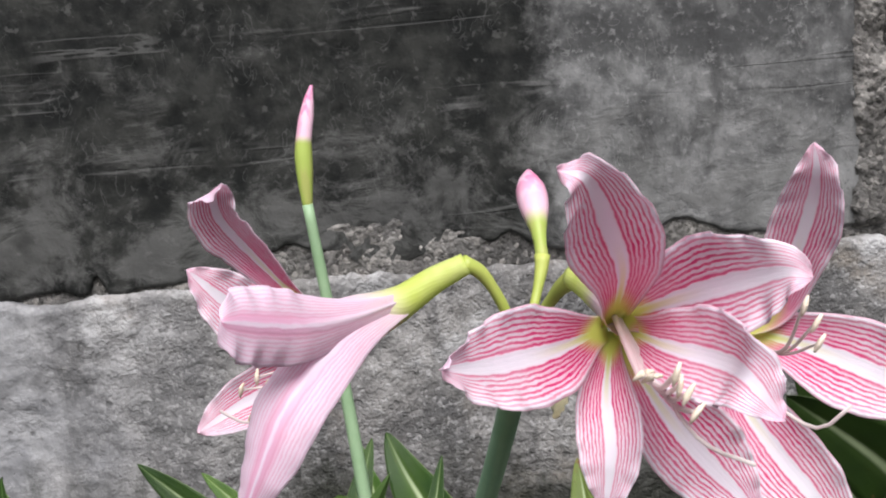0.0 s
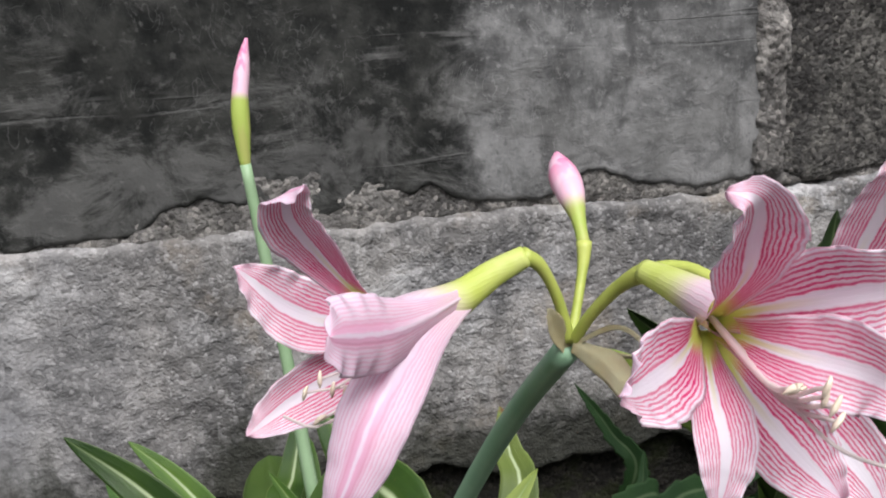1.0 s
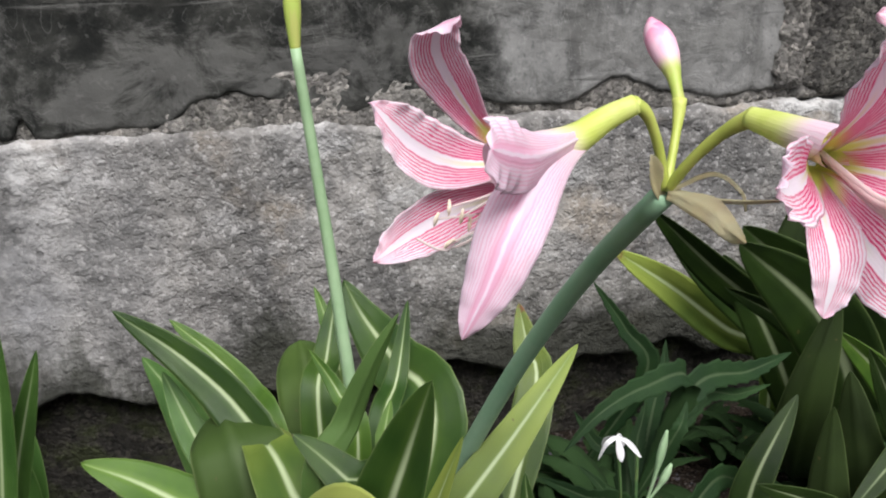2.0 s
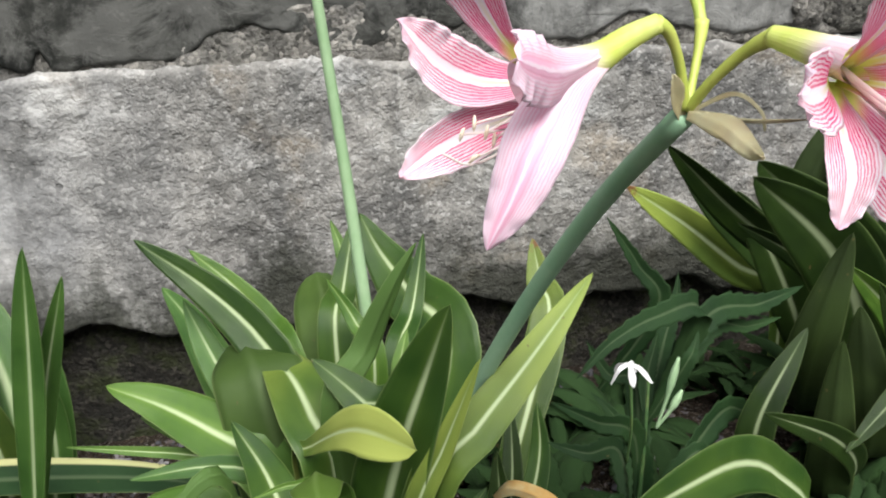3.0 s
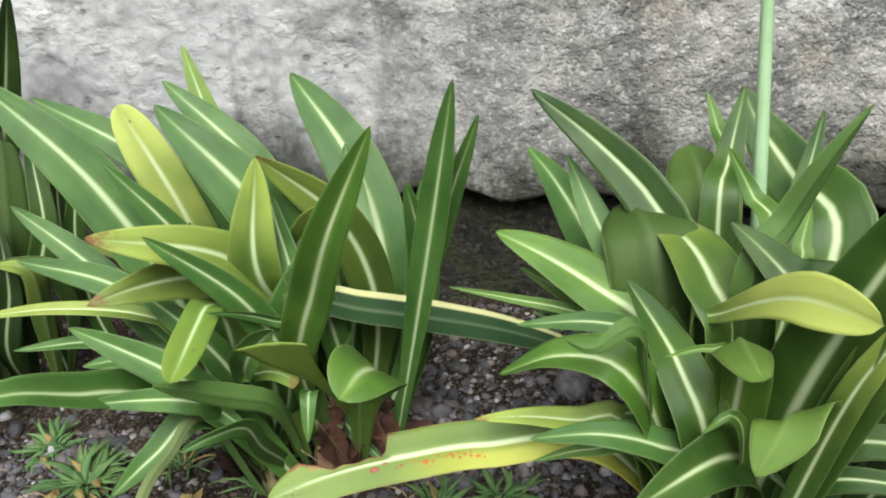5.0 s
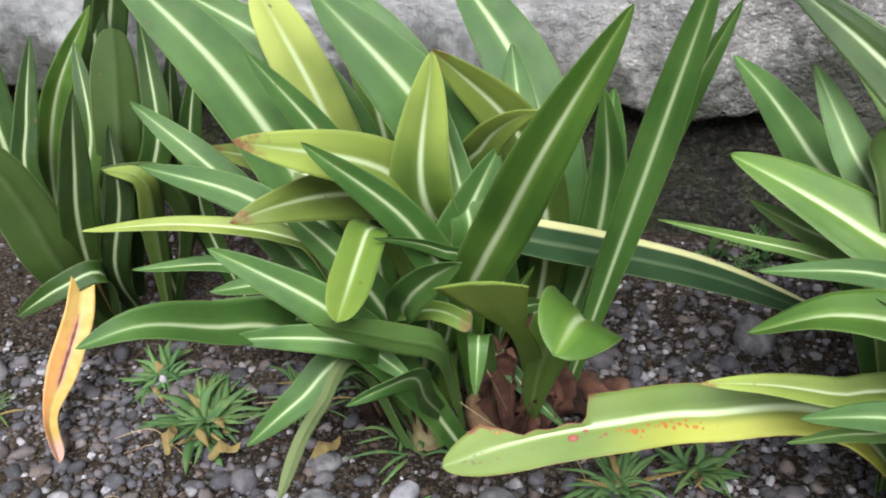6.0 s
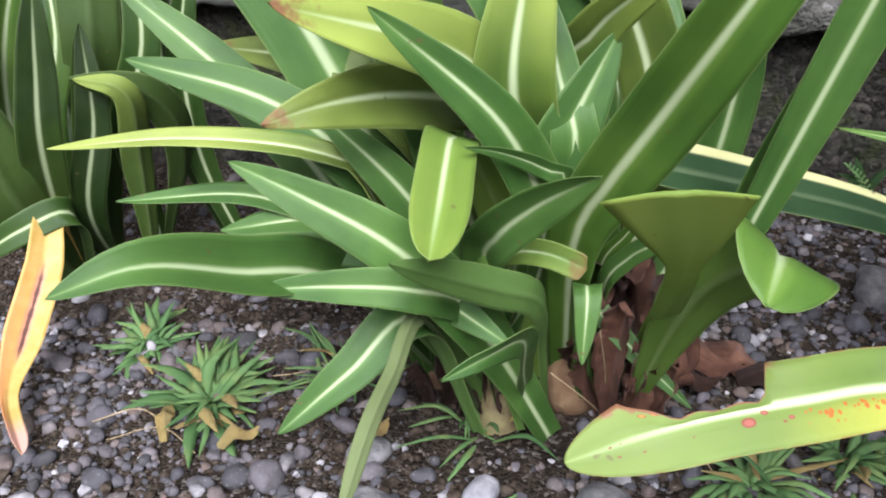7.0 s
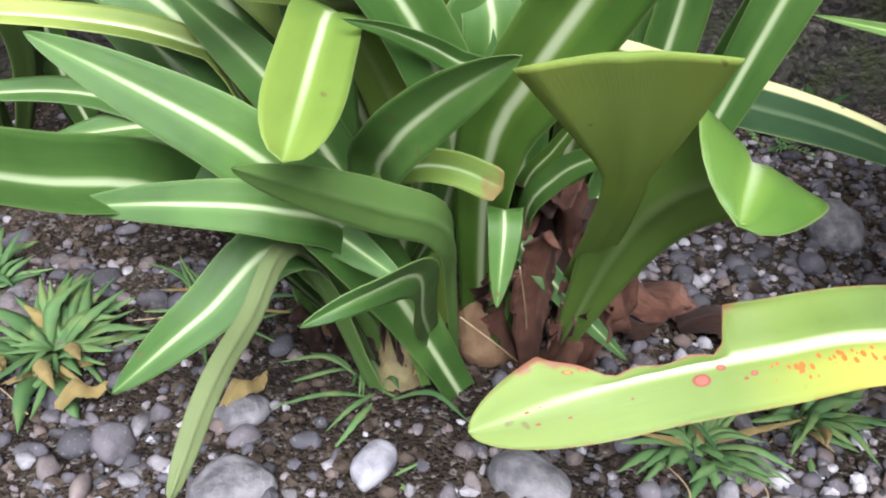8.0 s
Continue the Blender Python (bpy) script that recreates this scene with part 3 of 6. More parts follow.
def soil_material():
    m = Nodes("soil_dark")
    obj = m.coords("Object")
    n, f = m.noise(obj, 30, 6, 0.65), m.noise(obj, 220, 5, 0.7)
    damp = m.noise(m.coords("Object", shift=(3, 1, 0)), 9, 4, 0.6)
    col = m.mix(m.step(n, 0.35, 0.65), (0.016, 0.012, 0.009), (0.044, 0.034, 0.025))
    col = m.mix(m.step(damp, 0.48, 0.62, 0.0, 0.7), col, (0.055, 0.043, 0.032))
    grit = m.voronoi(obj, 420)
    tone = m.add("SeparateXYZ")
    m.link(grit.outputs["Color"], tone.inputs[0])
    col = m.mix(m.step(tone.outputs[0], 0.72, 0.95, 0.0, 0.75), col, (0.150, 0.135, 0.120))
    col = m.mix(m.step(tone.outputs[1], 0.70, 0.95, 0.0, 0.7), col, (0.010, 0.008, 0.006))
    col = m.mix(m.step(f, 0.60, 0.72, 0.0, 0.5), col, (0.150, 0.135, 0.118))
    fibre = m.step(m.math("ABSOLUTE", m.math("SUBTRACT", m.noise(m.coords("Object", (1.0, 0.5, 1.0)), 48, 3, 0.5, 1.5), 0.5)), 0.004, 0.016, 1.0, 0.0)
    col = m.mix(m.math("MULTIPLY", fibre, m.step(damp, 0.45, 0.60, 0.0, 0.6)), col, (0.17, 0.125, 0.085))
    m.bump(m.math("ADD", m.math("ADD", n, f), m.step(grit.outputs["Distance"], 0.0, 0.6, 0.5, 0.0)), 0.9, 0.006)
    return m.finish(col, 0.9, 0.08)


def stone_material(name, per_island):
    m = Nodes(name)
    obj = m.coords("Object")
    rnd = m.add("NewGeometry").outputs["Random Per Island"] if per_island else m.add("ObjectInfo").outputs["Random"]
    ramp = m.add("ValToRGB")
    cr = ramp.color_ramp
    cr.elements[0].position, cr.elements[0].color = 0.0, (0.036, 0.036, 0.038, 1)
    cr.elements[1].position, cr.elements[1].color = 1.0, (0.34, 0.33, 0.34, 1)
    for pos, c in ((0.35, (0.070, 0.069, 0.080)), (0.6, (0.112, 0.102, 0.110)), (0.78, (0.112, 0.083, 0.069)), (0.92, (0.27, 0.265, 0.28))):
        cr.elements.new(pos).color = (*c, 1)
    m.link(rnd, ramp.inputs[0])
    n, f = m.noise(obj, 55, 5, 0.6), m.noise(obj, 400, 4, 0.7)
    col = m.mix(m.step(n, 0.38, 0.66, 0.0, 0.7), ramp.outputs[0], (0.036, 0.034, 0.035))
    col = m.mix(m.step(f, 0.58, 0.70, 0.0, 0.35), col, (0.288, 0.282, 0.270))
    m.bump(m.math("ADD", n, m.math("MULTIPLY", f, 0.5)), 0.5, 0.002)
    return m.finish(col, 0.75, 0.2)


SOIL = soil_material()
GRAVEL = stone_material("gravel_stone", True)
STONE = stone_material("pebble_stone", False)


# ---- building helpers ----
rng = np.random.default_rng(7)


def fbm(x, y, octaves=5, seed=0, gain=0.5):
    """Smooth random relief, about -1 to 1."""
    total, amp, norm = np.zeros(np.broadcast(x, y).shape), 1.0, 0.0
    for o in range(octaves):
        i, j = np.floor(x).astype(int), np.floor(y).astype(int)
        u, v = x - i, y - j
        u, v = u * u * (3 - 2 * u), v * v * (3 - 2 * v)

        def corner(a, b):
            s = np.sin((a * 127.1 + b * 311.7 + (seed + o * 17) * 74.7)) * 43758.5453
            return (s - np.floor(s)) * 2 - 1

        total += amp * ((corner(i, j) * (1 - u) + corner(i + 1, j) * u) * (1 - v) + (corner(i, j + 1) * (1 - u) + corner(i + 1, j + 1) * u) * v)
        norm += amp
        amp, x, y = amp * gain, x * 2.03, y * 2.03
    return total / norm


def mesh_object(name, verts, faces, material, parent=None, label="", uvs=None, smooth=True):
    me = bpy.data.meshes.new(name)
    me.from_pydata([tuple(v) for v in verts], [], faces)
    if uvs is not None:
        layer = me.uv_layers.new(name="UVMap")
        idx = np.empty(len(me.loops), dtype=np.int32)
        me.loops.foreach_get("vertex_index", idx)
        layer.data.foreach_set("uv", np.asarray(uvs, dtype=np.float32)[idx].ravel())
    if smooth:
        me.polygons.foreach_set("use_smooth", np.ones(len(me.polygons), dtype=bool))
    me.materials.append(material)
    me.update()
    ob = new(name, me)
    if parent:
        ob.parent = parent
        ob.matrix_parent_inverse = Matrix.Translation(-parent.location) if parent.type == "EMPTY" else Matrix()
    if label:
        tagged(ob, label)
    return ob


def part(name, bm, material, parent, label=""):
    me = bpy.data.meshes.new(name)
    bm.to_mesh(me)
    bm.free()
    me.polygons.foreach_set("use_smooth", np.ones(len(me.polygons), dtype=bool))
    me.materials.append(material)
    ob = new(name, me)
    if parent:
        ob.parent = parent
        ob.matrix_parent_inverse = Matrix.Translation(-parent.location) if parent.type == "EMPTY" else Matrix()
    if label:
        tagged(ob, label)
    return ob


def thing(name, at, label, category, group=""):
    ob = new(name)
    ob.location = at
    ob.empty_display_size = 0.02
    return tagged(ob, label, category, group)


def spline(pts, n):
    """n points, evenly spaced, on a smooth curve through pts."""
    p = np.asarray(pts, float)
    p = np.vstack([2 * p[0] - p[1], p, 2 * p[-1] - p[-2]])
    out = []
    for i in range(1, len(p) - 2):
        t = np.linspace(0, 1, 24, endpoint=i == len(p) - 3)[:, None]
        a, b, c, d = p[i - 1 : i + 3]
        out.append(0.5 * (2 * b + (c - a) * t + (2 * a - 5 * b + 4 * c - d) * t**2 + (3 * b - a - 3 * c + d) * t**3))
    q = np.vstack(out)
    s = np.r_[0, np.cumsum(np.linalg.norm(np.diff(q, axis=0), axis=1))]
    w = np.linspace(0, s[-1], n)
    return np.stack([np.interp(w, s, q[:, k]) for k in range(3)], 1)


def unit(v):
    return v / np.maximum(np.linalg.norm(v, axis=-1, keepdims=True), 1e-9)


def width_along(shape, v):
    def tip(start, p, q):
        return np.where(v < start, 1.0, np.maximum(1 - np.clip((v - start) / (1 - start), 0, 1) ** p, 0.0) ** q)

    def grow(a, end):
        k = np.clip(v / end, 0, 1)
        return a + (1 - a) * k * k * (3 - 2 * k)

    if shape == "broad":
        return grow(0.46, 0.58) * tip(0.58, 2.2, 0.70)
    if shape == "blunt":
        return grow(0.46, 0.60) * tip(0.74, 2.8, 0.45)
    if shape == "cut":
        return 0.25 + 0.10 * (1 - v) + 0.75 * np.clip((v - 0.77) / 0.23, 0, 1) ** 1.2
    if shape == "fold":
        return (0.12 + 0.88 * np.clip(v / 0.80, 0, 1) ** 4.0) * tip(0.82, 1.8, 0.75)
    if shape == "torn":
        return grow(0.60, 0.40) * tip(0.86, 1.9, 0.60)
    if shape == "tongue":
        return (0.10 + 0.90 * np.clip(v / 0.90, 0, 1) ** 4.0) * tip(0.84, 2.2, 0.52)
    if shape == "spoon":
        return grow(0.20, 0.90) * tip(0.84, 2.4, 0.62)
    if shape == "lens":
        k = np.clip((v - 0.62) / 0.20, 0, 1)
        return grow(0.22, 0.52) * (1 - 0.58 * k * k * (3 - 2 * k)) * tip(0.93, 2.0, 0.6)
    if shape == "paddle":
        return grow(0.34, 0.72) * tip(0.64, 2.0, 0.70)
    if shape == "square":
        return grow(0.60, 0.40) * tip(0.86, 2.4, 0.50)
    if shape == "clipped":
        return grow(0.45, 0.55) * tip(0.975, 3.0, 0.40)
    if shape == "acute":
        return grow(0.55, 0.35) * tip(0.35, 1.5, 0.9)
    if shape == "toothed":
        saw = (v * 15.5) % 1.0
        return grow(0.25, 0.45) * tip(0.45, 1.7, 0.85) * (1 - 0.24 * (1 - saw) ** 0.8)
    if shape == "grass":
        return grow(0.75, 0.4) * tip(0.5, 1.6, 0.9)
    if shape == "petal":
        return grow(0.30, 0.62) * tip(0.60, 2.0, 0.72)
    if shape == "petal_front":
        return grow(0.42, 0.50) * tip(0.55, 1.9, 0.70)
    if shape == "petal_blunt":
        return grow(0.25, 0.70) * tip(0.80, 2.6, 0.50)
    return grow(0.58, 0.55) * tip(0.55, 2.1, 0.72)


def strip(pts, width, side, shape, cup, nu, nv, thick, ruffle=0.0, seed=0, twist=0.0):
    """A blade along pts with a raised rim, a keel below and its own edge line."""
    v = 1 - (1 - np.linspace(0, 1, nv)) ** 1.4
    fine = spline(pts, 160)
    c = np.stack([np.interp(v, np.linspace(0, 1, 160), fine[:, k]) for k in range(3)], 1)
    t = np.gradient(fine, axis=0)
    t = unit(np.stack([np.interp(v, np.linspace(0, 1, 160), t[:, k]) for k in range(3)], 1))
    s = unit(np.asarray(side, float) - t * (t @ np.asarray(side, float))[:, None])
    for i in range(1, nv):
        if s[i] @ s[i - 1] < 0:
            s[i] = -s[i]
    n = unit(np.cross(s, t))
    if twist:
        a = np.radians(twist) * (v - 0.5)[:, None]
        s, n = s * np.cos(a) + n * np.sin(a), n * np.cos(a) - s * np.sin(a)
    u = np.linspace(-1, 1, nu)
    r = np.random.default_rng(seed)
    w = width_along(shape, v) * width / 2
    half = w[:, None] * np.ones(nu)
    ph = r.uniform(0, 6.3, 4)
    half *= 1 + 0.028 * np.sin(v * 11 + ph[0])[:, None] * np.sign(u)
    if shape == "torn":
        bite = 0.86 * np.clip((0.925 - v) / 0.055, 0, 1) ** 0.8 * np.clip((v - 0.762) / 0.012, 0, 1)
        bite = bite * (1 + 0.05 * np.sin(v * 130 + 1))
        half = np.where(u > 0, half * (1 - bite)[:, None], half)
    petal_like = shape.startswith("petal")
    lift = cup * w[:, None] * (np.abs(u) ** (2.3 if petal_like else 1.6))
    if petal_like:
        half *= 1 + 0.022 * np.sin(v * 43 + ph[1])[:, None] * np.clip(v * 2 - 0.8, 0, 1)[:, None] * (np.abs(u) > 0.9)
    if ruffle:
        edge = np.abs(u) ** 2.5
        wave = np.sin(v[:, None] * 17 + ph[1] + (u > 0) * 2.1) + 0.8 * np.sin(v[:, None] ** 2 * 36 + ph[2] + (u > 0)) + 0.35 * np.abs(u) ** 5 * np.sin(v[:, None] ** 2 * 95 + ph[0] + 2 * (u > 0))
        lift = lift + ruffle * width * edge * wave * np.clip(v * 1.6 - 0.4, 0, 1)[:, None]
    lift = lift + 0.026 * width * np.sin(v * 9 + ph[3])[:, None] * np.abs(u)
    lift = lift - (0.02 if shape == "cut" or petal_like else 0.10) * w[:, None] * np.exp(-((u / 0.13) ** 2))
    top = c[:, None] + s[:, None] * (half * u)[:, :, None] + n[:, None] * lift[:, :, None]
    body = thick * (0.30 + 0.70 * (1 - np.abs(u)) + 0.9 * np.exp(-((u / 0.2) ** 2)) * (1 - v[:, None] * 0.7))
    low = top - n[:, None] * body[:, :, None]
    verts = np.vstack([top.reshape(-1, 3), low.reshape(-1, 3)])
    k = nu * nv
    g = np.arange(k).reshape(nv, nu)
    a, b, d, e = g[:-1, :-1].ravel(), g[:-1, 1:].ravel(), g[1:, 1:].ravel(), g[1:, :-1].ravel()
    faces = np.vstack([np.stack([a, b, d, e], 1), np.stack([e, d, b, a], 1) + k])
    l0, l1, r0, r1 = g[:-1, 0], g[1:, 0], g[:-1, -1], g[1:, -1]
    rim = np.vstack([np.stack([l0, l1, l1 + k, l0 + k], 1), np.stack([r1, r0, r0 + k, r1 + k], 1),
                     np.stack([g[-1, :-1], g[-1, 1:], g[-1, 1:] + k, g[-1, :-1] + k], 1)])
    uu, vv = np.meshgrid((u + 1) / 2, v)
    uv = np.stack([uu.ravel(), vv.ravel()], 1)
    return verts, np.vstack([faces, rim]).tolist(), np.vstack([uv, uv + (0, 2)])


count = {"n": 0}


def leaf(plant, pts, width, side, look_of="green", shape="strap", cup=0.18, twist=0.0, label=""):
    count["n"] += 1
    verts, faces, uv = strip(pts, width, side, shape, cup, 11, 90 if shape == "torn" else 30, 0.0011, seed=count["n"], twist=twist)
    words = {"lime": "lime green leaf paling to yellow", "yellowing": "yellowing leaf with a brown tip", "blotched": "torn pale leaf with rust spots",
             "dry_yellow": "withered yellow hanging leaf", "dry_orange": "dry orange curled leaf", "edged": "dark leaf with a pale yellow edge"}
    return mesh_object("leaf", verts, faces, LEAF[look_of], plant, label or words.get(look_of, ""), uv)


def petal(flower, pts, width, side, shape="petal", cup=0.30, ruffle=0.05):
    count["n"] += 1
    shape = {"strap": "petal", "blunt": "petal_blunt"}.get(shape, shape)
    verts, faces, uv = strip(pts, width, side, shape, cup, 21, 56, 0.0005, ruffle=ruffle, seed=count["n"])
    return mesh_object("petal", verts, faces, PETAL, flower, "", uv)


def tube(name, pts, radii, material, parent, sides=12, n=24, label="", squash=1.0, open_end=False):
    """A round stalk along pts, its radius gliding through radii."""
    c = spline(pts, n)
    t = unit(np.gradient(c, axis=0))
    ref = np.array([1.0, 0.2, 0.1])
    a = unit(ref - t * (t @ ref)[:, None])
    b = np.cross(t, a)
    r = np.interp(np.linspace(0, 1, n), np.linspace(0, 1, len(radii)), radii)
    ang = np.linspace(0, 2 * np.pi, sides, endpoint=False)
    ring = c[:, None] + r[:, None, None] * (a[:, None] * np.cos(ang)[:, None] + squash * b[:, None] * np.sin(ang)[:, None])
    verts = np.vstack([ring.reshape(-1, 3), c[:1], c[-1:]])
    faces, k = [], sides * n
    for i in range(n - 1):
        for j in range(sides):
            q = (j + 1) % sides
            faces.append((i * sides + j, i * sides + q, (i + 1) * sides + q, (i + 1) * sides + j))
    for j in range(sides):
        q = (j + 1) % sides
        faces += [(q, j, k)] if open_end else [(q, j, k), ((n - 1) * sides + j, (n - 1) * sides + q, k + 1)]
    uv = np.vstack([np.stack([np.tile(np.arange(sides) / sides, n), np.repeat(np.linspace(0, 1, n), sides)], 1), [(0, 0), (0, 1)]])
    return mesh_object(name, verts, faces, material, parent, label, uv)


def ground_z(x, y):
    return 0.08 - 0.13 * (np.clip(y, 0.3, 1.1) - 0.58) + 0.06 * (np.clip(x, -1.2, 0.8) + 0.45)


# ---- wall: rough concrete footing with blocks on it ----
def slab(name, x0, x1, z0, z1, y, depth, material, parent, rough=0.006, seed=0, step=0.006, round_edge=0.012, label="", dips=()):
    """A concrete piece with a worn, uneven face towards -y and rounded, chipped edges."""
    nx, nz = max(int((x1 - x0) / step), 4), max(int((z1 - z0) / step), 4)
    x, z = np.meshgrid(np.linspace(x0, x1, nx), np.linspace(z0, z1, nz))
    d = np.minimum(np.minimum(x - x0, x1 - x), np.minimum(z - z0, z1 - z))
    chip = round_edge * (0.6 + 0.9 * np.abs(fbm(x * 25, z * 25, 4, seed + 3)))
    k = np.clip(1 - d / chip, 0, 1)
    bend = chip * (1 - np.sqrt(np.clip(1 - k * k, 0, 1)))
    relief = rough * fbm(x * 7, z * 9, 6, seed, 0.55) + 0.16 * rough * fbm(x * 60, z * 60, 3, seed + 9) + 0.16 * rough * fbm(x * 170, z * 170, 2, seed + 2)
    zz = z + 0.013 * fbm(x * 16, z * 0 + seed, 6, seed + 5, 0.62) * np.clip(1 - d / 0.03, 0, 1)
    x = x + 0.010 * fbm(z * 22, z * 0 + 3.7 * seed, 5, seed + 41, 0.6) * np.clip(1 - np.minimum(x - x0, x1 - x) / 0.03, 0, 1)
    for at, half, high in dips:
        k = np.clip(1 - np.abs(x - at) / half, 0, 1)
        zz = zz + high * (k * k * (3 - 2 * k) + 0.35 * k * fbm(x * 45, z * 0, 3, seed + 31)) * np.clip(1 - (z - z0) / 0.12, 0, 1)
    front = np.stack([x, y + bend - relief, zz], -1)
    back = np.stack([x, np.full_like(x, y + depth), zz], -1)
    ring = np.r_[np.arange(nx), np.arange(1, nz) * nx + nx - 1, (nz - 1) * nx + np.arange(nx - 2, -1, -1), np.arange(nz - 2, 0, -1) * nx]
    verts = np.vstack([front.reshape(-1, 3), back.reshape(-1, 3)[ring]])
    g = np.arange(nx * nz).reshape(nz, nx)
    faces = np.stack([g[:-1, :-1].ravel(), g[:-1, 1:].ravel(), g[1:, 1:].ravel(), g[1:, :-1].ravel()], 1).tolist()
    base, m = nx * nz, len(ring)
    faces += [(int(ring[(i + 1) % m]), int(ring[i]), base + i, base + (i + 1) % m) for i in range(m)]
    faces.append(tuple(range(base, base + m)))
    return mesh_object(name, verts, faces, material, parent, label)


wall = tagged(new("wall_north"), "weathered concrete block wall, blackened above and pale below", "wall", kind="structure")
wall.location = (0, 0.98, 0)
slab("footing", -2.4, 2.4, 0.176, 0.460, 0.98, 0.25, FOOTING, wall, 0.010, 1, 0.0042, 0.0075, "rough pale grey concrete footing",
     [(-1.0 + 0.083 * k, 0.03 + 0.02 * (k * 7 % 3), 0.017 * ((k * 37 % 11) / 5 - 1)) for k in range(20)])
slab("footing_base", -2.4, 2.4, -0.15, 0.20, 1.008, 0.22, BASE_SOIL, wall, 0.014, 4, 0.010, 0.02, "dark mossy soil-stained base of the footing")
for i, (a, b, z0, z1) in enumerate(((-2.4, -1.14, 0.466, 0.82), (-1.137, 0.438, 0.468, 0.82), (0.446, 1.26, 0.468, 0.82), (1.263, 2.4, 0.468, 0.82),
                                    (-2.4, -0.6, 0.826, 1.2), (-0.597, 0.70, 0.826, 1.2), (0.703, 2.4, 0.826, 1.2))):
    slab("concrete_block", a, b, z0, z1, 0.985 + 0.0015 * (i % 3), 0.18, BLOCK_ROUGH if i == 2 else BLOCK_DARK, wall, 0.009 if i == 2 else 0.006, 20 + i, 0.0042 if i in (1, 2) else 0.02, 0.0032,
         "rough concrete block, crusted black and white" if i == 2 else "concrete block blackened by algae, greyer at one end" if i == 1 else "concrete block blackened by algae",
         ((-0.14, 0.09, 0.026), (-0.09, 0.03, 0.008), (0.04, 0.10, 0.018), (0.085, 0.025, 0.008), (0.255, 0.05, 0.018), (-0.33, 0.012, 0.02)) if i == 1 else ())
slab("mortar_backing", -2.4, 2.45, 0.45, 1.19, 1.008, 0.10, MORTAR, wall, 0.004, 60, 0.02, 0.004, "recessed mortar of the joints")
slab("mortar_bed", -1.2, 1.2, 0.452, 0.520, 0.9895, 0.06, MORTAR, wall, 0.009, 71, 0.004, 0.012, "ragged pale mortar bed")
slab("mortar_joint", 0.424, 0.462, 0.462, 0.82, 0.987, 0.06, MORTAR, wall, 0.024, 75, 0.0035, 0.012, "crusty pale mortar joint")

# ---- ground: one sheet to the horizon ----
fine_x, fine_y = np.arange(-1.35, 0.9, 0.009), np.arange(0.30, 1.02, 0.009)
xs = np.r_[-60, -20, -8, -4, -2.5, -1.8, fine_x, 1.2, 1.8, 2.5, 4, 8, 20, 60]
ys = np.r_[-60, -20, -8, -3, -1.5, -0.6, -0.1, 0.1, 0.2, fine_y, 1.06, 1.12, 1.4, 3, 8, 20, 60]
gx, gy = np.meshgrid(xs, ys)
near = np.clip((1.5 - np.hypot(gx + 0.2, gy - 0.6)) / 0.5, 0, 1)
gz = ground_z(gx, gy) + near * (0.008 * fbm(gx * 9, gy * 9, 4, 2) + 0.0035 * fbm(gx * 60, gy * 60, 3, 5))
g = np.arange(gx.size).reshape(gx.shape)
faces = np.stack([g[:-1, :-1].ravel(), g[:-1, 1:].ravel(), g[1:, 1:].ravel(), g[1:, :-1].ravel()], 1).tolist()
ground = mesh_object("ground", np.stack([gx, gy, gz], -1).reshape(-1, 3), faces, SOIL)
tagged(ground, "dark damp soil bed with grit", "ground", kind="structure")


def soil_z(x, y):
    return ground_z(x, y) + 0.008 * fbm(np.asarray(x) * 9.0, np.asarray(y) * 9.0, 4, 2)


def pebble_shapes(k, sub):
    out = []
    for i in range(k):
        bm = bmesh.new()
        bmesh.ops.create_icosphere(bm, subdivisions=sub, radius=1)
        o = Vector(rng.uniform(-9, 9, 3))
        for v in bm.verts:
            v.co *= 1 + 0.42 * noise.noise(v.co * 0.9 + o) + 0.20 * noise.noise(v.co * 2.0 + o)
        out.append((np.array([v.co[:] for v in bm.verts]), np.array([[w.index for w in f.verts] for f in bm.faces])))
        bm.free()
    return out


SHAPES = [pebble_shapes(12, 2), pebble_shapes(12, 1)]


def gravel(name, n, box, sizes, seed, level, keep, material=None):
    """Strewn stones, one mesh: lognormal radii, each stone half sunk."""
    r = np.random.default_rng(seed)
    x, y = r.uniform(box[0], box[1], n), r.uniform(box[2], box[3], n)
    ok = r.uniform(0, 1, n) < keep(x, y)
    x, y = x[ok], y[ok]
    n = len(x)
    s = np.clip(r.lognormal(math.log(sizes[0]), sizes[1], n), 0.0011, sizes[2])
    z = soil_z(x, y) + s * r.uniform(-0.1, 0.4, n)
    vs, fs, k = [], [], 0
    for i in range(n):
        v, f = SHAPES[level][r.integers(12)]
        a = r.uniform(0, 6.3)
        q = v * s[i] * r.uniform((0.8, 0.6, 0.45), (1.25, 1.0, 0.85))
        vs.append(np.stack([q[:, 0] * math.cos(a) - q[:, 1] * math.sin(a) + x[i], q[:, 0] * math.sin(a) + q[:, 1] * math.cos(a) + y[i], q[:, 2] + z[i]], 1))
        fs.append(f + k)
        k += len(v)
    return mesh_object(name, np.vstack(vs), np.vstack(fs).tolist(), material or GRAVEL, smooth=level == 0)


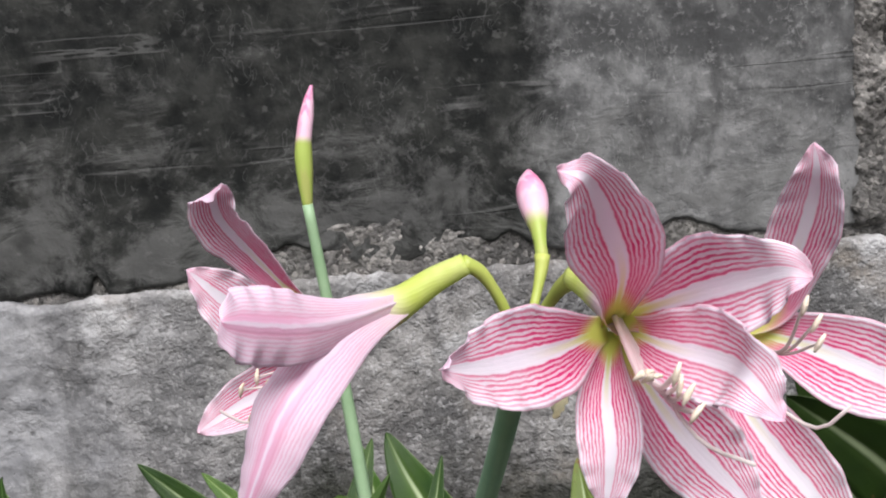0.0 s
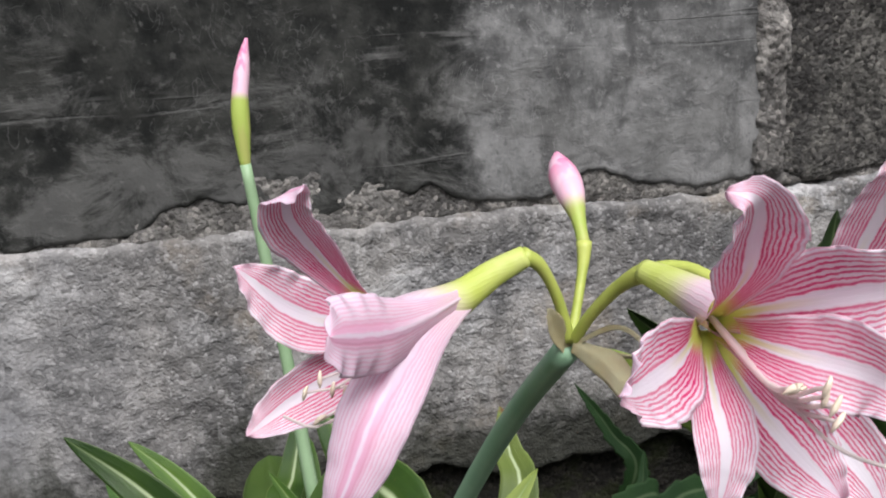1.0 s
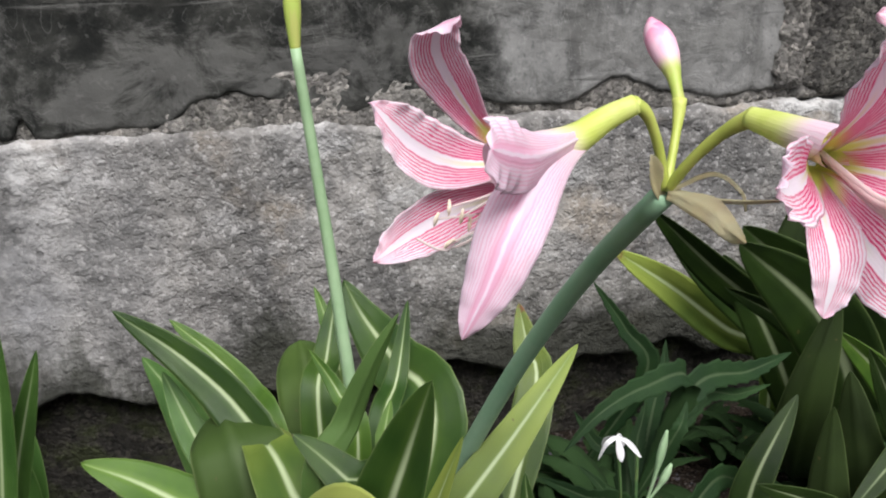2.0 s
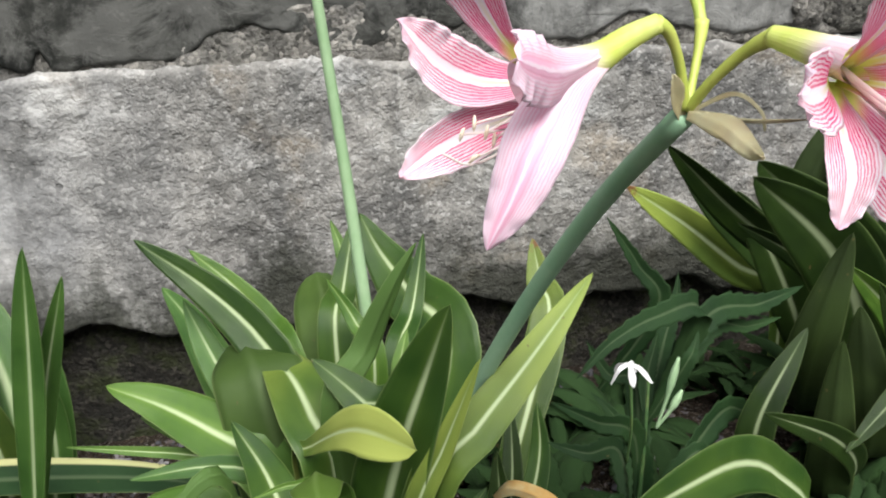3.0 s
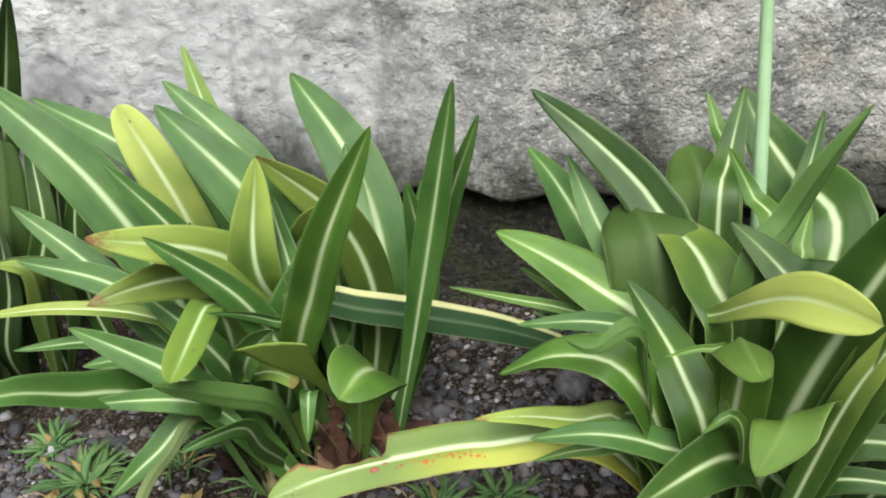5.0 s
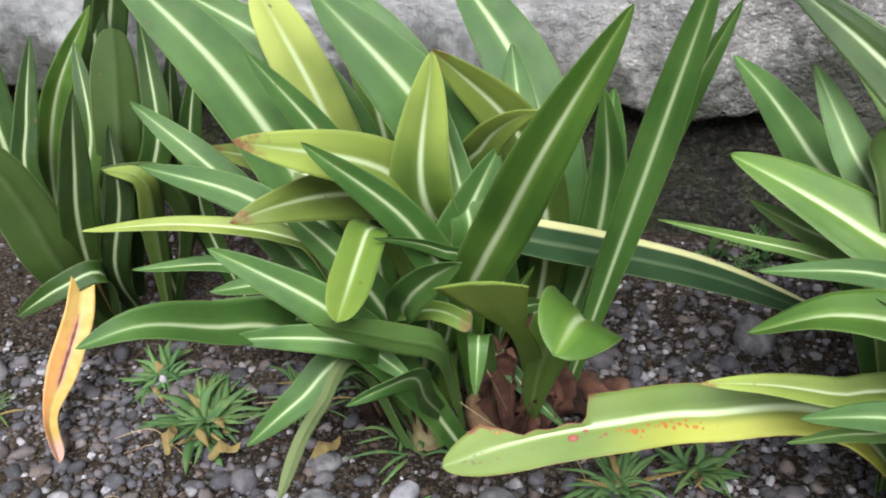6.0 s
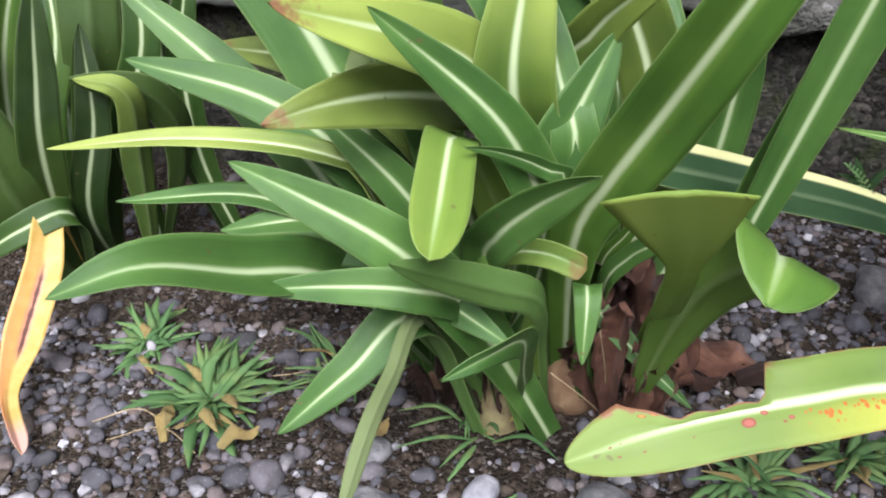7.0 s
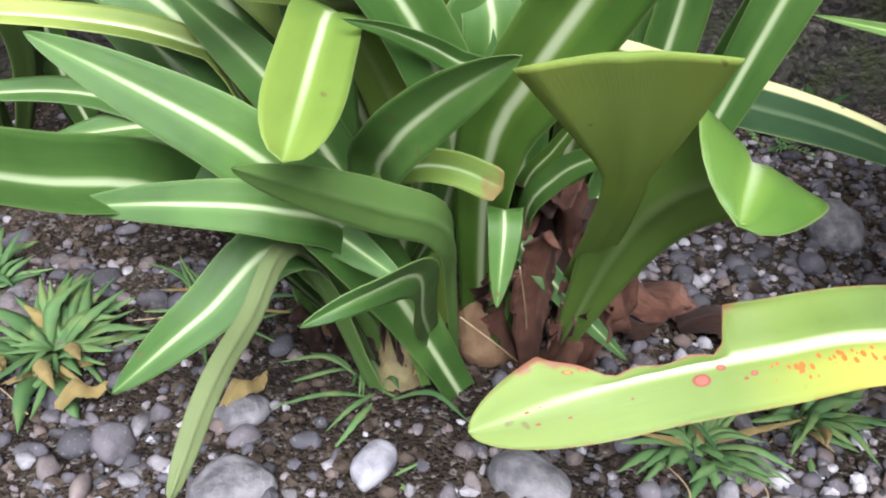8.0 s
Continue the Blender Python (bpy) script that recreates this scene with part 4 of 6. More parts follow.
def keep_gravel(x, y):
    a = np.clip(0.95 + 0.9 * fbm(x * 6, y * 6, 3, 11), 0.18, 1.0)
    a = np.where(x > -0.06, a * 0.35, a)
    bulbs = np.exp(-(((x + 0.42) / 0.10) ** 2 + ((y - 0.65) / 0.07) ** 2))
    a = np.where((x < -0.48) & (y > 0.72), a * 0.16, a)
    bare = np.exp(-(((x + 0.445) / 0.085) ** 2 + ((y - 0.615) / 0.040) ** 2))
    a = a * (1 - 0.72 * bare)
    return a * (1 - 0.8 * bulbs) * np.where(y > 0.94, 0.4, 1.0)


tagged(gravel("gravel", 5200, (-1.0, 0.30, 0.47, 0.985), (0.0042, 0.33, 0.009), 5, 0, keep_gravel),
       "grey and brown river gravel strewn over the soil", "gravel", kind="stuff")
tagged(gravel("fine_gravel", 22000, (-1.0, 0.30, 0.47, 0.985), (0.0021, 0.42, 0.0046), 6, 1, keep_gravel),
       "fine angular grey gravel between the pebbles", "gravel", kind="stuff")


CRUMB = simple("soil_crumb", (0.015, 0.011, 0.008), (0.062, 0.049, 0.038), 160, 0.95, 0.05, 0.6, 0.002)
tagged(gravel("soil_crumbs", 16000, (-0.95, 0.45, 0.48, 0.985), (0.0021, 0.45, 0.0055), 8, 1, lambda x, y: 1.0 - 0.6 * keep_gravel(x, y), CRUMB),
       "loose dark crumbs of damp soil", "soil", kind="stuff")


def stone(at, size, turn, label, seed, colour=None):
    bm = bmesh.new()
    bmesh.ops.create_icosphere(bm, subdivisions=3, radius=1)
    o = Vector(np.random.default_rng(seed).uniform(-9, 9, 3))
    for v in bm.verts:
        k = 1 + 0.28 * noise.noise(v.co * 0.9 + o) + 0.10 * noise.noise(v.co * 2.3 + o) + 0.03 * noise.noise(v.co * 6 + o)
        v.co = Vector((v.co.x * size[0] * k, v.co.y * size[1] * k, v.co.z * size[2] * k))
    ob = part("stone", bm, colour or STONE, None)
    ob.matrix_world = pose(at[0], at[1], soil_z(at[0], at[1]) + size[2] * 0.35, 0, 0, turn)
    return tagged(ob, label, "stone", "loose stones on the soil")


PALE_STONE = simple("pale_stone", (0.12, 0.12, 0.135), (0.26, 0.258, 0.275), 70, 0.75, 0.2, 0.7, 0.003)
GREY_STONE = simple("grey_stone", (0.060, 0.060, 0.064), (0.170, 0.165, 0.168), 75, 0.75, 0.2, 0.8, 0.004)
stone((-0.421, 0.573), (0.0082, 0.0130, 0.008), -18, "smooth pale grey stone lying in the soil", 1, PALE_STONE)
stone((-0.181, 0.790), (0.017, 0.020, 0.015), 10, "large rounded grey stone beside the clump", 2, GREY_STONE)
stone((-0.358, 0.575), (0.018, 0.012, 0.009), -20, "flat brownish grey stone in the soil", 3, GREY_STONE)
stone((-0.486, 0.600), (0.012, 0.010, 0.007), 35, "dull grey stone half sunk in soil", 4, GREY_STONE)
stone((-0.538, 0.577), (0.010, 0.010, 0.008), 70, "pinkish grey stone on the soil", 5)
stone((-0.476, 0.557), (0.017, 0.012, 0.008), 15, "broad dark grey stone in the gravel", 6, GREY_STONE)
stone((-0.820, 0.678), (0.016, 0.018, 0.013), 40, "blue-grey stone at the bed's edge", 7, GREY_STONE)
r = np.random.default_rng(21)
for i in range(26):
    x, y = r.uniform(-0.75, -0.05), r.uniform(0.50, 0.92)
    if math.hypot(x + 0.42, y - 0.66) < 0.07:
        continue
    s = r.uniform(0.006, 0.009)
    stone((x, y), (s * r.uniform(0.9, 1.3), s, s * 0.75), r.uniform(0, 180), "rounded pebble among the gravel", 30 + i)

# ---- amaryllis plants ----
plant_left = thing("amaryllis_plant", (-0.42, 0.66, 0.075), "leafy amaryllis clump with white-ribbed strap leaves", "plant", "amaryllis clumps")
plant_middle = thing("amaryllis_plant", (-0.10, 0.60, 0.08), "flowering amaryllis clump with striped pink blooms", "plant", "amaryllis clumps")
plant_right = thing("amaryllis_plant", (0.40, 0.80, 0.09), "leafy amaryllis clump against the wall, shade put into its leaf colour", "plant", "amaryllis clumps")
plant_far = thing("amaryllis_plant", (-0.76, 0.78, 0.05), "amaryllis clump with a withered yellow leaf", "plant", "amaryllis clumps")

leaf(plant_left, [(-0.360, 0.730, 0.080), (-0.346, 0.770, 0.192), (-0.375, 0.819, 0.282), (-0.443, 0.876, 0.354)], 0.0546, (0.886, 0.351, 0.303), look_of="fresh")
leaf(plant_left, [(-0.385, 0.660, 0.090), (-0.386, 0.632, 0.205), (-0.373, 0.612, 0.253), (-0.360, 0.600, 0.285), (-0.335, 0.575, 0.348), (-0.298, 0.562, 0.425)], 0.0321, (0.902, -0.211, -0.377), look_of="light", twist=-25)
leaf(plant_left, [(-0.330, 0.665, 0.085), (-0.304, 0.653, 0.207), (-0.281, 0.638, 0.321), (-0.259, 0.620, 0.432)], 0.0232, (0.946, -0.236, -0.224), look_of="fresh", shape="paddle")
leaf(plant_left, [(-0.330, 0.680, 0.085), (-0.308, 0.672, 0.199), (-0.280, 0.658, 0.304), (-0.246, 0.640, 0.403)], 0.0177, (0.955, 0.124, -0.271), look_of="fresh", shape="paddle")
leaf(plant_left, [(-0.350, 0.710, 0.080), (-0.318, 0.736, 0.161), (-0.307, 0.738, 0.240), (-0.312, 0.720, 0.318)], 0.0265, (0.989, 0.147, -0.025), look_of="fresh")
leaf(plant_left, [(-0.350, 0.640, 0.090), (-0.332, 0.600, 0.205), (-0.311, 0.575, 0.248), (-0.314, 0.545, 0.270), (-0.322, 0.519, 0.268)], 0.0450, (-0.836, 0.204, 0.510), look_of="light", shape="spoon", cup=0.1)
leaf(plant_left, [(-0.343, 0.685, 0.075), (-0.343, 0.630, 0.160), (-0.343, 0.580, 0.222), (-0.346, 0.548, 0.260), (-0.350, 0.530, 0.285), (-0.356, 0.514, 0.312)], 0.0457, (-0.987, 0.056, -0.153), look_of="thin", shape="cut", cup=-0.1)
leaf(plant_left, [(-0.405, 0.660, 0.090), (-0.421, 0.655, 0.196), (-0.436, 0.640, 0.249), (-0.441, 0.618, 0.268), (-0.440, 0.595, 0.269), (-0.438, 0.568, 0.267), (-0.436, 0.533, 0.263)], 0.0243, (-0.949, -0.090, 0.302), look_of="lime", shape="square", cup=0.12)
leaf(plant_left, [(-0.410, 0.640, 0.085), (-0.428, 0.630, 0.186), (-0.421, 0.615, 0.218), (-0.404, 0.600, 0.245), (-0.389, 0.585, 0.265), (-0.377, 0.572, 0.280)], 0.0237, (0.681, -0.311, -0.662), look_of="fresh", shape="broad", cup=0.42)
leaf(plant_left, [(-0.405, 0.620, 0.090), (-0.433, 0.630, 0.185), (-0.416, 0.625, 0.203), (-0.398, 0.616, 0.211), (-0.379, 0.606, 0.211)], 0.0128, (-0.110, -0.559, -0.822), look_of="tipped", shape="clipped", cup=0.3)
leaf(plant_left, [(-0.390, 0.625, 0.080), (-0.417, 0.605, 0.156), (-0.436, 0.590, 0.200), (-0.465, 0.585, 0.232), (-0.499, 0.583, 0.253), (-0.530, 0.583, 0.268)], 0.0279, (0.473, 0.604, 0.642), look_of="fresh")
leaf(plant_left, [(-0.440, 0.650, 0.085), (-0.461, 0.625, 0.189), (-0.484, 0.615, 0.204), (-0.523, 0.605, 0.209), (-0.578, 0.600, 0.203)], 0.0170, (0.069, 0.590, 0.805), look_of="fresh")
leaf(plant_left, [(-0.460, 0.660, 0.090), (-0.476, 0.663, 0.160), (-0.513, 0.656, 0.192), (-0.569, 0.640, 0.191)], 0.0242, (-0.079, 0.900, 0.428), look_of="fresh")
leaf(plant_left, [(-0.460, 0.660, 0.090), (-0.495, 0.662, 0.168), (-0.550, 0.655, 0.204), (-0.623, 0.638, 0.205)], 0.0152, (-0.046, 0.903, 0.427), look_of="fresh")
leaf(plant_left, [(-0.420, 0.640, 0.085), (-0.430, 0.600, 0.185), (-0.451, 0.575, 0.215), (-0.485, 0.565, 0.221), (-0.520, 0.560, 0.219)], 0.0202, (0.104, 0.629, 0.770), look_of="fresh")
leaf(plant_left, [(-0.460, 0.660, 0.090), (-0.493, 0.600, 0.196), (-0.521, 0.555, 0.233), (-0.541, 0.520, 0.259), (-0.566, 0.497, 0.259)], 0.0282, (-0.391, 0.703, 0.594), look_of="fresh", shape="broad", cup=0.5)
leaf(plant_left, [(-0.430, 0.620, 0.085), (-0.456, 0.600, 0.178), (-0.483, 0.570, 0.167), (-0.514, 0.550, 0.142)], 0.0230, (-0.686, 0.328, 0.650), look_of="fresh")
leaf(plant_left, [(-0.430, 0.630, 0.090), (-0.451, 0.590, 0.187), (-0.456, 0.545, 0.192), (-0.459, 0.515, 0.192), (-0.464, 0.487, 0.175)], 0.0078, (0.874, -0.125, -0.469), look_of="pale", shape="square")
leaf(plant_left, [(-0.395, 0.645, 0.085), (-0.397, 0.625, 0.148), (-0.399, 0.600, 0.195), (-0.416, 0.580, 0.216), (-0.436, 0.560, 0.236), (-0.453, 0.540, 0.255)], 0.0184, (-0.159, -0.610, -0.776), look_of="fresh", shape="paddle")
leaf(plant_left, [(-0.420, 0.640, 0.085), (-0.456, 0.622, 0.161), (-0.450, 0.600, 0.194), (-0.408, 0.575, 0.188)], 0.0207, (-0.217, -0.638, -0.739), look_of="fresh")
leaf(plant_left, [(-0.405, 0.645, 0.090), (-0.403, 0.580, 0.170), (-0.402, 0.555, 0.210), (-0.413, 0.528, 0.225), (-0.429, 0.512, 0.225)], 0.0163, (0.400, 0.629, 0.667), look_of="fresh", shape="broad")
leaf(plant_left, [(-0.375, 0.650, 0.090), (-0.377, 0.632, 0.175), (-0.378, 0.622, 0.190), (-0.377, 0.612, 0.185), (-0.377, 0.600, 0.159)], 0.0150, (-1.000, -0.016, -0.021), look_of="fresh", shape="broad")
leaf(plant_left, [(-0.370, 0.655, 0.090), (-0.375, 0.645, 0.156), (-0.365, 0.640, 0.154), (-0.346, 0.630, 0.139), (-0.319, 0.620, 0.118)], 0.0115, (-0.615, -0.481, -0.625), look_of="fresh")
leaf(plant_left, [(-0.430, 0.720, 0.070), (-0.410, 0.698, 0.200), (-0.438, 0.656, 0.285), (-0.508, 0.596, 0.332)], 0.0387, (0.107, 0.747, 0.656), look_of="yellowing", shape="broad")
leaf(plant_left, [(-0.395, 0.750, 0.090), (-0.400, 0.735, 0.181), (-0.438, 0.700, 0.242), (-0.457, 0.665, 0.263), (-0.478, 0.640, 0.274), (-0.497, 0.610, 0.282), (-0.516, 0.590, 0.282)], 0.0365, (-0.197, 0.445, 0.873), look_of="olive", shape="broad")
leaf(plant_left, [(-0.430, 0.665, 0.090), (-0.400, 0.643, 0.188), (-0.416, 0.623, 0.266), (-0.472, 0.605, 0.329)], 0.0259, (0.734, 0.462, 0.498), look_of="fresh")
leaf(plant_left, [(-0.372, 0.745, 0.070), (-0.390, 0.715, 0.170), (-0.419, 0.664, 0.262), (-0.412, 0.676, 0.356)], 0.0430, (0.987, 0.141, -0.082), look_of="half_lime", shape="broad")
leaf(plant_left, [(-0.360, 0.720, 0.090), (-0.346, 0.727, 0.199), (-0.365, 0.713, 0.286), (-0.413, 0.680, 0.356)], 0.0378, (0.767, 0.447, 0.461), look_of="olive")
leaf(plant_left, [(-0.370, 0.700, 0.090), (-0.401, 0.700, 0.245), (-0.385, 0.685, 0.290), (-0.365, 0.665, 0.318), (-0.347, 0.653, 0.332)], 0.0269, (0.838, -0.197, -0.508), look_of="half_lime", shape="broad")
leaf(plant_left, [(-0.430, 0.720, 0.070), (-0.392, 0.696, 0.196), (-0.417, 0.694, 0.299), (-0.497, 0.710, 0.384)], 0.0543, (0.776, 0.492, 0.396), look_of="fresh")
leaf(plant_left, [(-0.440, 0.760, 0.070), (-0.419, 0.762, 0.202), (-0.453, 0.779, 0.300), (-0.536, 0.810, 0.370)], 0.0386, (0.779, 0.476, 0.408), look_of="fresh")
leaf(plant_left, [(-0.460, 0.800, 0.060), (-0.482, 0.822, 0.177), (-0.512, 0.852, 0.282), (-0.549, 0.890, 0.378)], 0.0294, (0.887, 0.436, 0.149), look_of="lime")
leaf(plant_left, [(-0.470, 0.740, 0.080), (-0.482, 0.738, 0.186), (-0.508, 0.741, 0.282), (-0.549, 0.750, 0.369)], 0.0382, (0.807, 0.528, 0.263), look_of="yellow", shape="blunt")
leaf(plant_left, [(-0.470, 0.740, 0.080), (-0.475, 0.744, 0.220), (-0.531, 0.755, 0.313), (-0.634, 0.770, 0.368)], 0.0368, (0.610, 0.562, 0.558), look_of="fresh")
leaf(plant_left, [(-0.460, 0.660, 0.090), (-0.494, 0.682, 0.217), (-0.554, 0.699, 0.321), (-0.639, 0.710, 0.407)], 0.0480, (0.671, 0.608, 0.425), look_of="fresh")
leaf(plant_left, [(-0.460, 0.660, 0.090), (-0.456, 0.675, 0.193), (-0.479, 0.679, 0.279), (-0.528, 0.672, 0.354)], 0.0260, (0.748, 0.565, 0.347), look_of="fresh")
leaf(plant_left, [(-0.460, 0.660, 0.090), (-0.507, 0.680, 0.175), (-0.566, 0.694, 0.244), (-0.636, 0.705, 0.300)], 0.0285, (0.614, 0.600, 0.513), look_of="fresh")
leaf(plant_left, [(-0.460, 0.660, 0.090), (-0.480, 0.660, 0.193), (-0.531, 0.660, 0.253), (-0.611, 0.659, 0.276)], 0.0274, (0.422, 0.603, 0.677), look_of="fresh")
leaf(plant_left, [(-0.450, 0.660, 0.090), (-0.488, 0.650, 0.214), (-0.510, 0.645, 0.239), (-0.577, 0.640, 0.245), (-0.655, 0.640, 0.233)], 0.0143, (-0.200, 0.900, 0.350), look_of="yellow")
leaf(plant_left, [(-0.430, 0.665, 0.090), (-0.418, 0.654, 0.166), (-0.399, 0.659, 0.234), (-0.373, 0.680, 0.295)], 0.0356, (0.932, 0.103, -0.347), look_of="fresh")
leaf(plant_left, [(-0.380, 0.720, 0.080), (-0.372, 0.695, 0.163), (-0.384, 0.692, 0.237), (-0.413, 0.710, 0.304)], 0.0245, (0.938, 0.243, 0.246), look_of="fresh")
leaf(plant_left, [(-0.390, 0.740, 0.080), (-0.372, 0.743, 0.174), (-0.371, 0.774, 0.247), (-0.386, 0.830, 0.304)], 0.0338, (0.995, 0.087, 0.052), look_of="fresh")
leaf(plant_left, [(-0.340, 0.740, 0.070), (-0.319, 0.743, 0.150), (-0.308, 0.754, 0.226), (-0.307, 0.770, 0.299)], 0.0307, (0.994, -0.088, -0.061), look_of="fresh")
leaf(plant_left, [(-0.430, 0.665, 0.090), (-0.442, 0.655, 0.160), (-0.471, 0.650, 0.216), (-0.514, 0.650, 0.261)], 0.0251, (0.662, 0.562, 0.497), look_of="fresh")
leaf(plant_left, [(-0.430, 0.720, 0.070), (-0.452, 0.690, 0.200), (-0.508, 0.691, 0.260), (-0.593, 0.720, 0.259)], 0.0291, (0.420, 0.554, 0.719), look_of="olive")
leaf(plant_left, [(-0.425, 0.705, 0.085), (-0.424, 0.700, 0.158), (-0.401, 0.692, 0.212), (-0.380, 0.690, 0.226), (-0.350, 0.692, 0.219), (-0.299, 0.710, 0.201), (-0.227, 0.715, 0.185), (-0.140, 0.715, 0.155)], 0.0302, (0.040, -0.878, -0.477), look_of="edged")
leaf(plant_left, [(-0.360, 0.690, 0.085), (-0.371, 0.665, 0.166), (-0.360, 0.655, 0.199), (-0.346, 0.645, 0.231)], 0.0082, (0.851, -0.311, -0.423), look_of="light")
leaf(plant_left, [(-0.357, 0.675, 0.080), (-0.369, 0.650, 0.164), (-0.359, 0.640, 0.195), (-0.345, 0.625, 0.216), (-0.330, 0.600, 0.236)], 0.0118, (0.438, -0.714, -0.546), look_of="fresh")
leaf(plant_left, [(-0.395, 0.680, 0.090), (-0.391, 0.640, 0.228), (-0.401, 0.630, 0.247), (-0.418, 0.612, 0.264), (-0.433, 0.596, 0.275)], 0.0112, (0.540, 0.419, 0.730), look_of="fresh", cup=0.3)
leaf(plant_left, [(-0.410, 0.680, 0.090), (-0.389, 0.660, 0.231), (-0.398, 0.675, 0.268), (-0.409, 0.690, 0.298), (-0.420, 0.710, 0.321)], 0.0237, (0.964, 0.138, 0.226), look_of="fresh")

leaf(plant_middle, [(-0.080, 0.560, 0.080), (-0.070, 0.550, 0.187), (-0.096, 0.514, 0.243), (-0.154, 0.455, 0.256)], 0.0357, (-0.208, 0.685, 0.698), shape="broad")
leaf(plant_middle, [(-0.050, 0.580, 0.080), (-0.003, 0.569, 0.140), (0.021, 0.573, 0.202), (0.024, 0.590, 0.268)], 0.0235, (0.901, -0.417, -0.121), look_of="dark")
leaf(plant_middle, [(-0.050, 0.580, 0.080), (-0.059, 0.550, 0.172), (-0.029, 0.524, 0.221), (0.036, 0.500, 0.233)], 0.0173, (0.091, -0.693, -0.716))
leaf(plant_middle, [(-0.050, 0.580, 0.080), (-0.039, 0.566, 0.188), (-0.000, 0.550, 0.228), (0.064, 0.530, 0.207)], 0.0233, (-0.084, -0.631, -0.771))
leaf(plant_middle, [(-0.050, 0.580, 0.080), (0.003, 0.573, 0.155), (0.032, 0.587, 0.223), (0.040, 0.620, 0.287)], 0.0206, (0.895, -0.436, -0.094), look_of="dark")
leaf(plant_middle, [(-0.050, 0.580, 0.080), (-0.090, 0.576, 0.185), (-0.091, 0.552, 0.230), (-0.060, 0.510, 0.222)], 0.0125, (-0.308, -0.566, -0.764), look_of="dark")
leaf(plant_middle, [(-0.100, 0.650, 0.080), (-0.116, 0.655, 0.285), (-0.130, 0.670, 0.325), (-0.167, 0.700, 0.356), (-0.218, 0.725, 0.390)], 0.0367, (0.810, -0.008, 0.587), look_of="deep")
leaf(plant_middle, [(-0.090, 0.670, 0.080), (-0.114, 0.700, 0.278), (-0.130, 0.740, 0.303), (-0.156, 0.760, 0.331), (-0.188, 0.775, 0.358)], 0.0296, (0.867, 0.205, 0.454), look_of="light")
leaf(plant_middle, [(-0.100, 0.640, 0.080), (-0.152, 0.700, 0.238), (-0.177, 0.755, 0.265), (-0.201, 0.800, 0.285), (-0.225, 0.835, 0.300)], 0.0366, (0.887, 0.254, 0.385), look_of="fresh")
leaf(plant_middle, [(-0.100, 0.630, 0.080), (-0.139, 0.660, 0.248), (-0.169, 0.695, 0.302), (-0.190, 0.728, 0.337)], 0.0306, (0.910, 0.226, 0.349), look_of="fresh")
leaf(plant_middle, [(-0.100, 0.600, 0.080), (-0.129, 0.630, 0.295), (-0.147, 0.690, 0.321)], 0.0662, (-0.984, -0.076, -0.163), look_of="deep", shape="blunt")
leaf(plant_middle, [(-0.080, 0.660, 0.080), (-0.082, 0.750, 0.271), (-0.089, 0.820, 0.307)], 0.0556, (-0.996, 0.051, -0.076), shape="blunt")
leaf(plant_middle, [(-0.085, 0.600, 0.080), (-0.085, 0.580, 0.277), (-0.096, 0.595, 0.303), (-0.109, 0.630, 0.317), (-0.130, 0.690, 0.311)], 0.0485, (0.910, 0.415, 0.028), look_of="half_lime", shape="broad")
leaf(plant_middle, [(-0.080, 0.600, 0.080), (-0.050, 0.560, 0.315), (-0.064, 0.570, 0.331), (-0.081, 0.580, 0.346), (-0.095, 0.590, 0.355)], 0.0384, (0.747, 0.525, 0.408), look_of="deep", shape="broad")
leaf(plant_middle, [(-0.070, 0.670, 0.080), (-0.078, 0.720, 0.291), (-0.068, 0.760, 0.319), (-0.054, 0.800, 0.365)], 0.0300, (0.976, -0.169, -0.134))
leaf(plant_middle, [(-0.070, 0.700, 0.080), (-0.058, 0.800, 0.282), (-0.065, 0.840, 0.316), (-0.073, 0.860, 0.341)], 0.0240, (0.969, -0.001, 0.247), look_of="light")
leaf(plant_middle, [(-0.060, 0.670, 0.080), (0.012, 0.730, 0.261), (-0.011, 0.790, 0.295), (-0.033, 0.830, 0.321), (-0.047, 0.850, 0.349)], 0.0572, (0.854, 0.075, 0.515))
leaf(plant_middle, [(-0.080, 0.650, 0.080), (-0.052, 0.660, 0.294), (-0.063, 0.690, 0.325), (-0.081, 0.700, 0.357)], 0.0215, (0.921, 0.064, 0.383), look_of="light")
leaf(plant_middle, [(-0.070, 0.600, 0.080), (-0.082, 0.580, 0.312), (-0.063, 0.600, 0.347), (-0.045, 0.600, 0.387), (-0.025, 0.600, 0.423)], 0.0227, (-0.896, -0.009, 0.444), look_of="fresh")
leaf(plant_middle, [(-0.060, 0.660, 0.080), (-0.034, 0.700, 0.271), (-0.013, 0.750, 0.299), (0.002, 0.780, 0.354)], 0.0236, (0.951, -0.265, -0.157))
leaf(plant_middle, [(-0.070, 0.630, 0.080), (-0.036, 0.650, 0.276), (-0.033, 0.660, 0.303), (-0.025, 0.680, 0.320)], 0.0225, (0.969, -0.234, -0.082), look_of="light")
leaf(plant_middle, [(-0.080, 0.570, 0.080), (-0.062, 0.530, 0.258), (-0.048, 0.510, 0.339), (-0.035, 0.500, 0.388), (-0.022, 0.490, 0.435)], 0.0484, (0.706, -0.643, -0.295), shape="broad")
leaf(plant_middle, [(-0.070, 0.540, 0.080), (-0.046, 0.500, 0.286), (-0.027, 0.490, 0.350), (-0.008, 0.484, 0.406)], 0.0175, (0.825, -0.463, -0.323), look_of="half_lime")
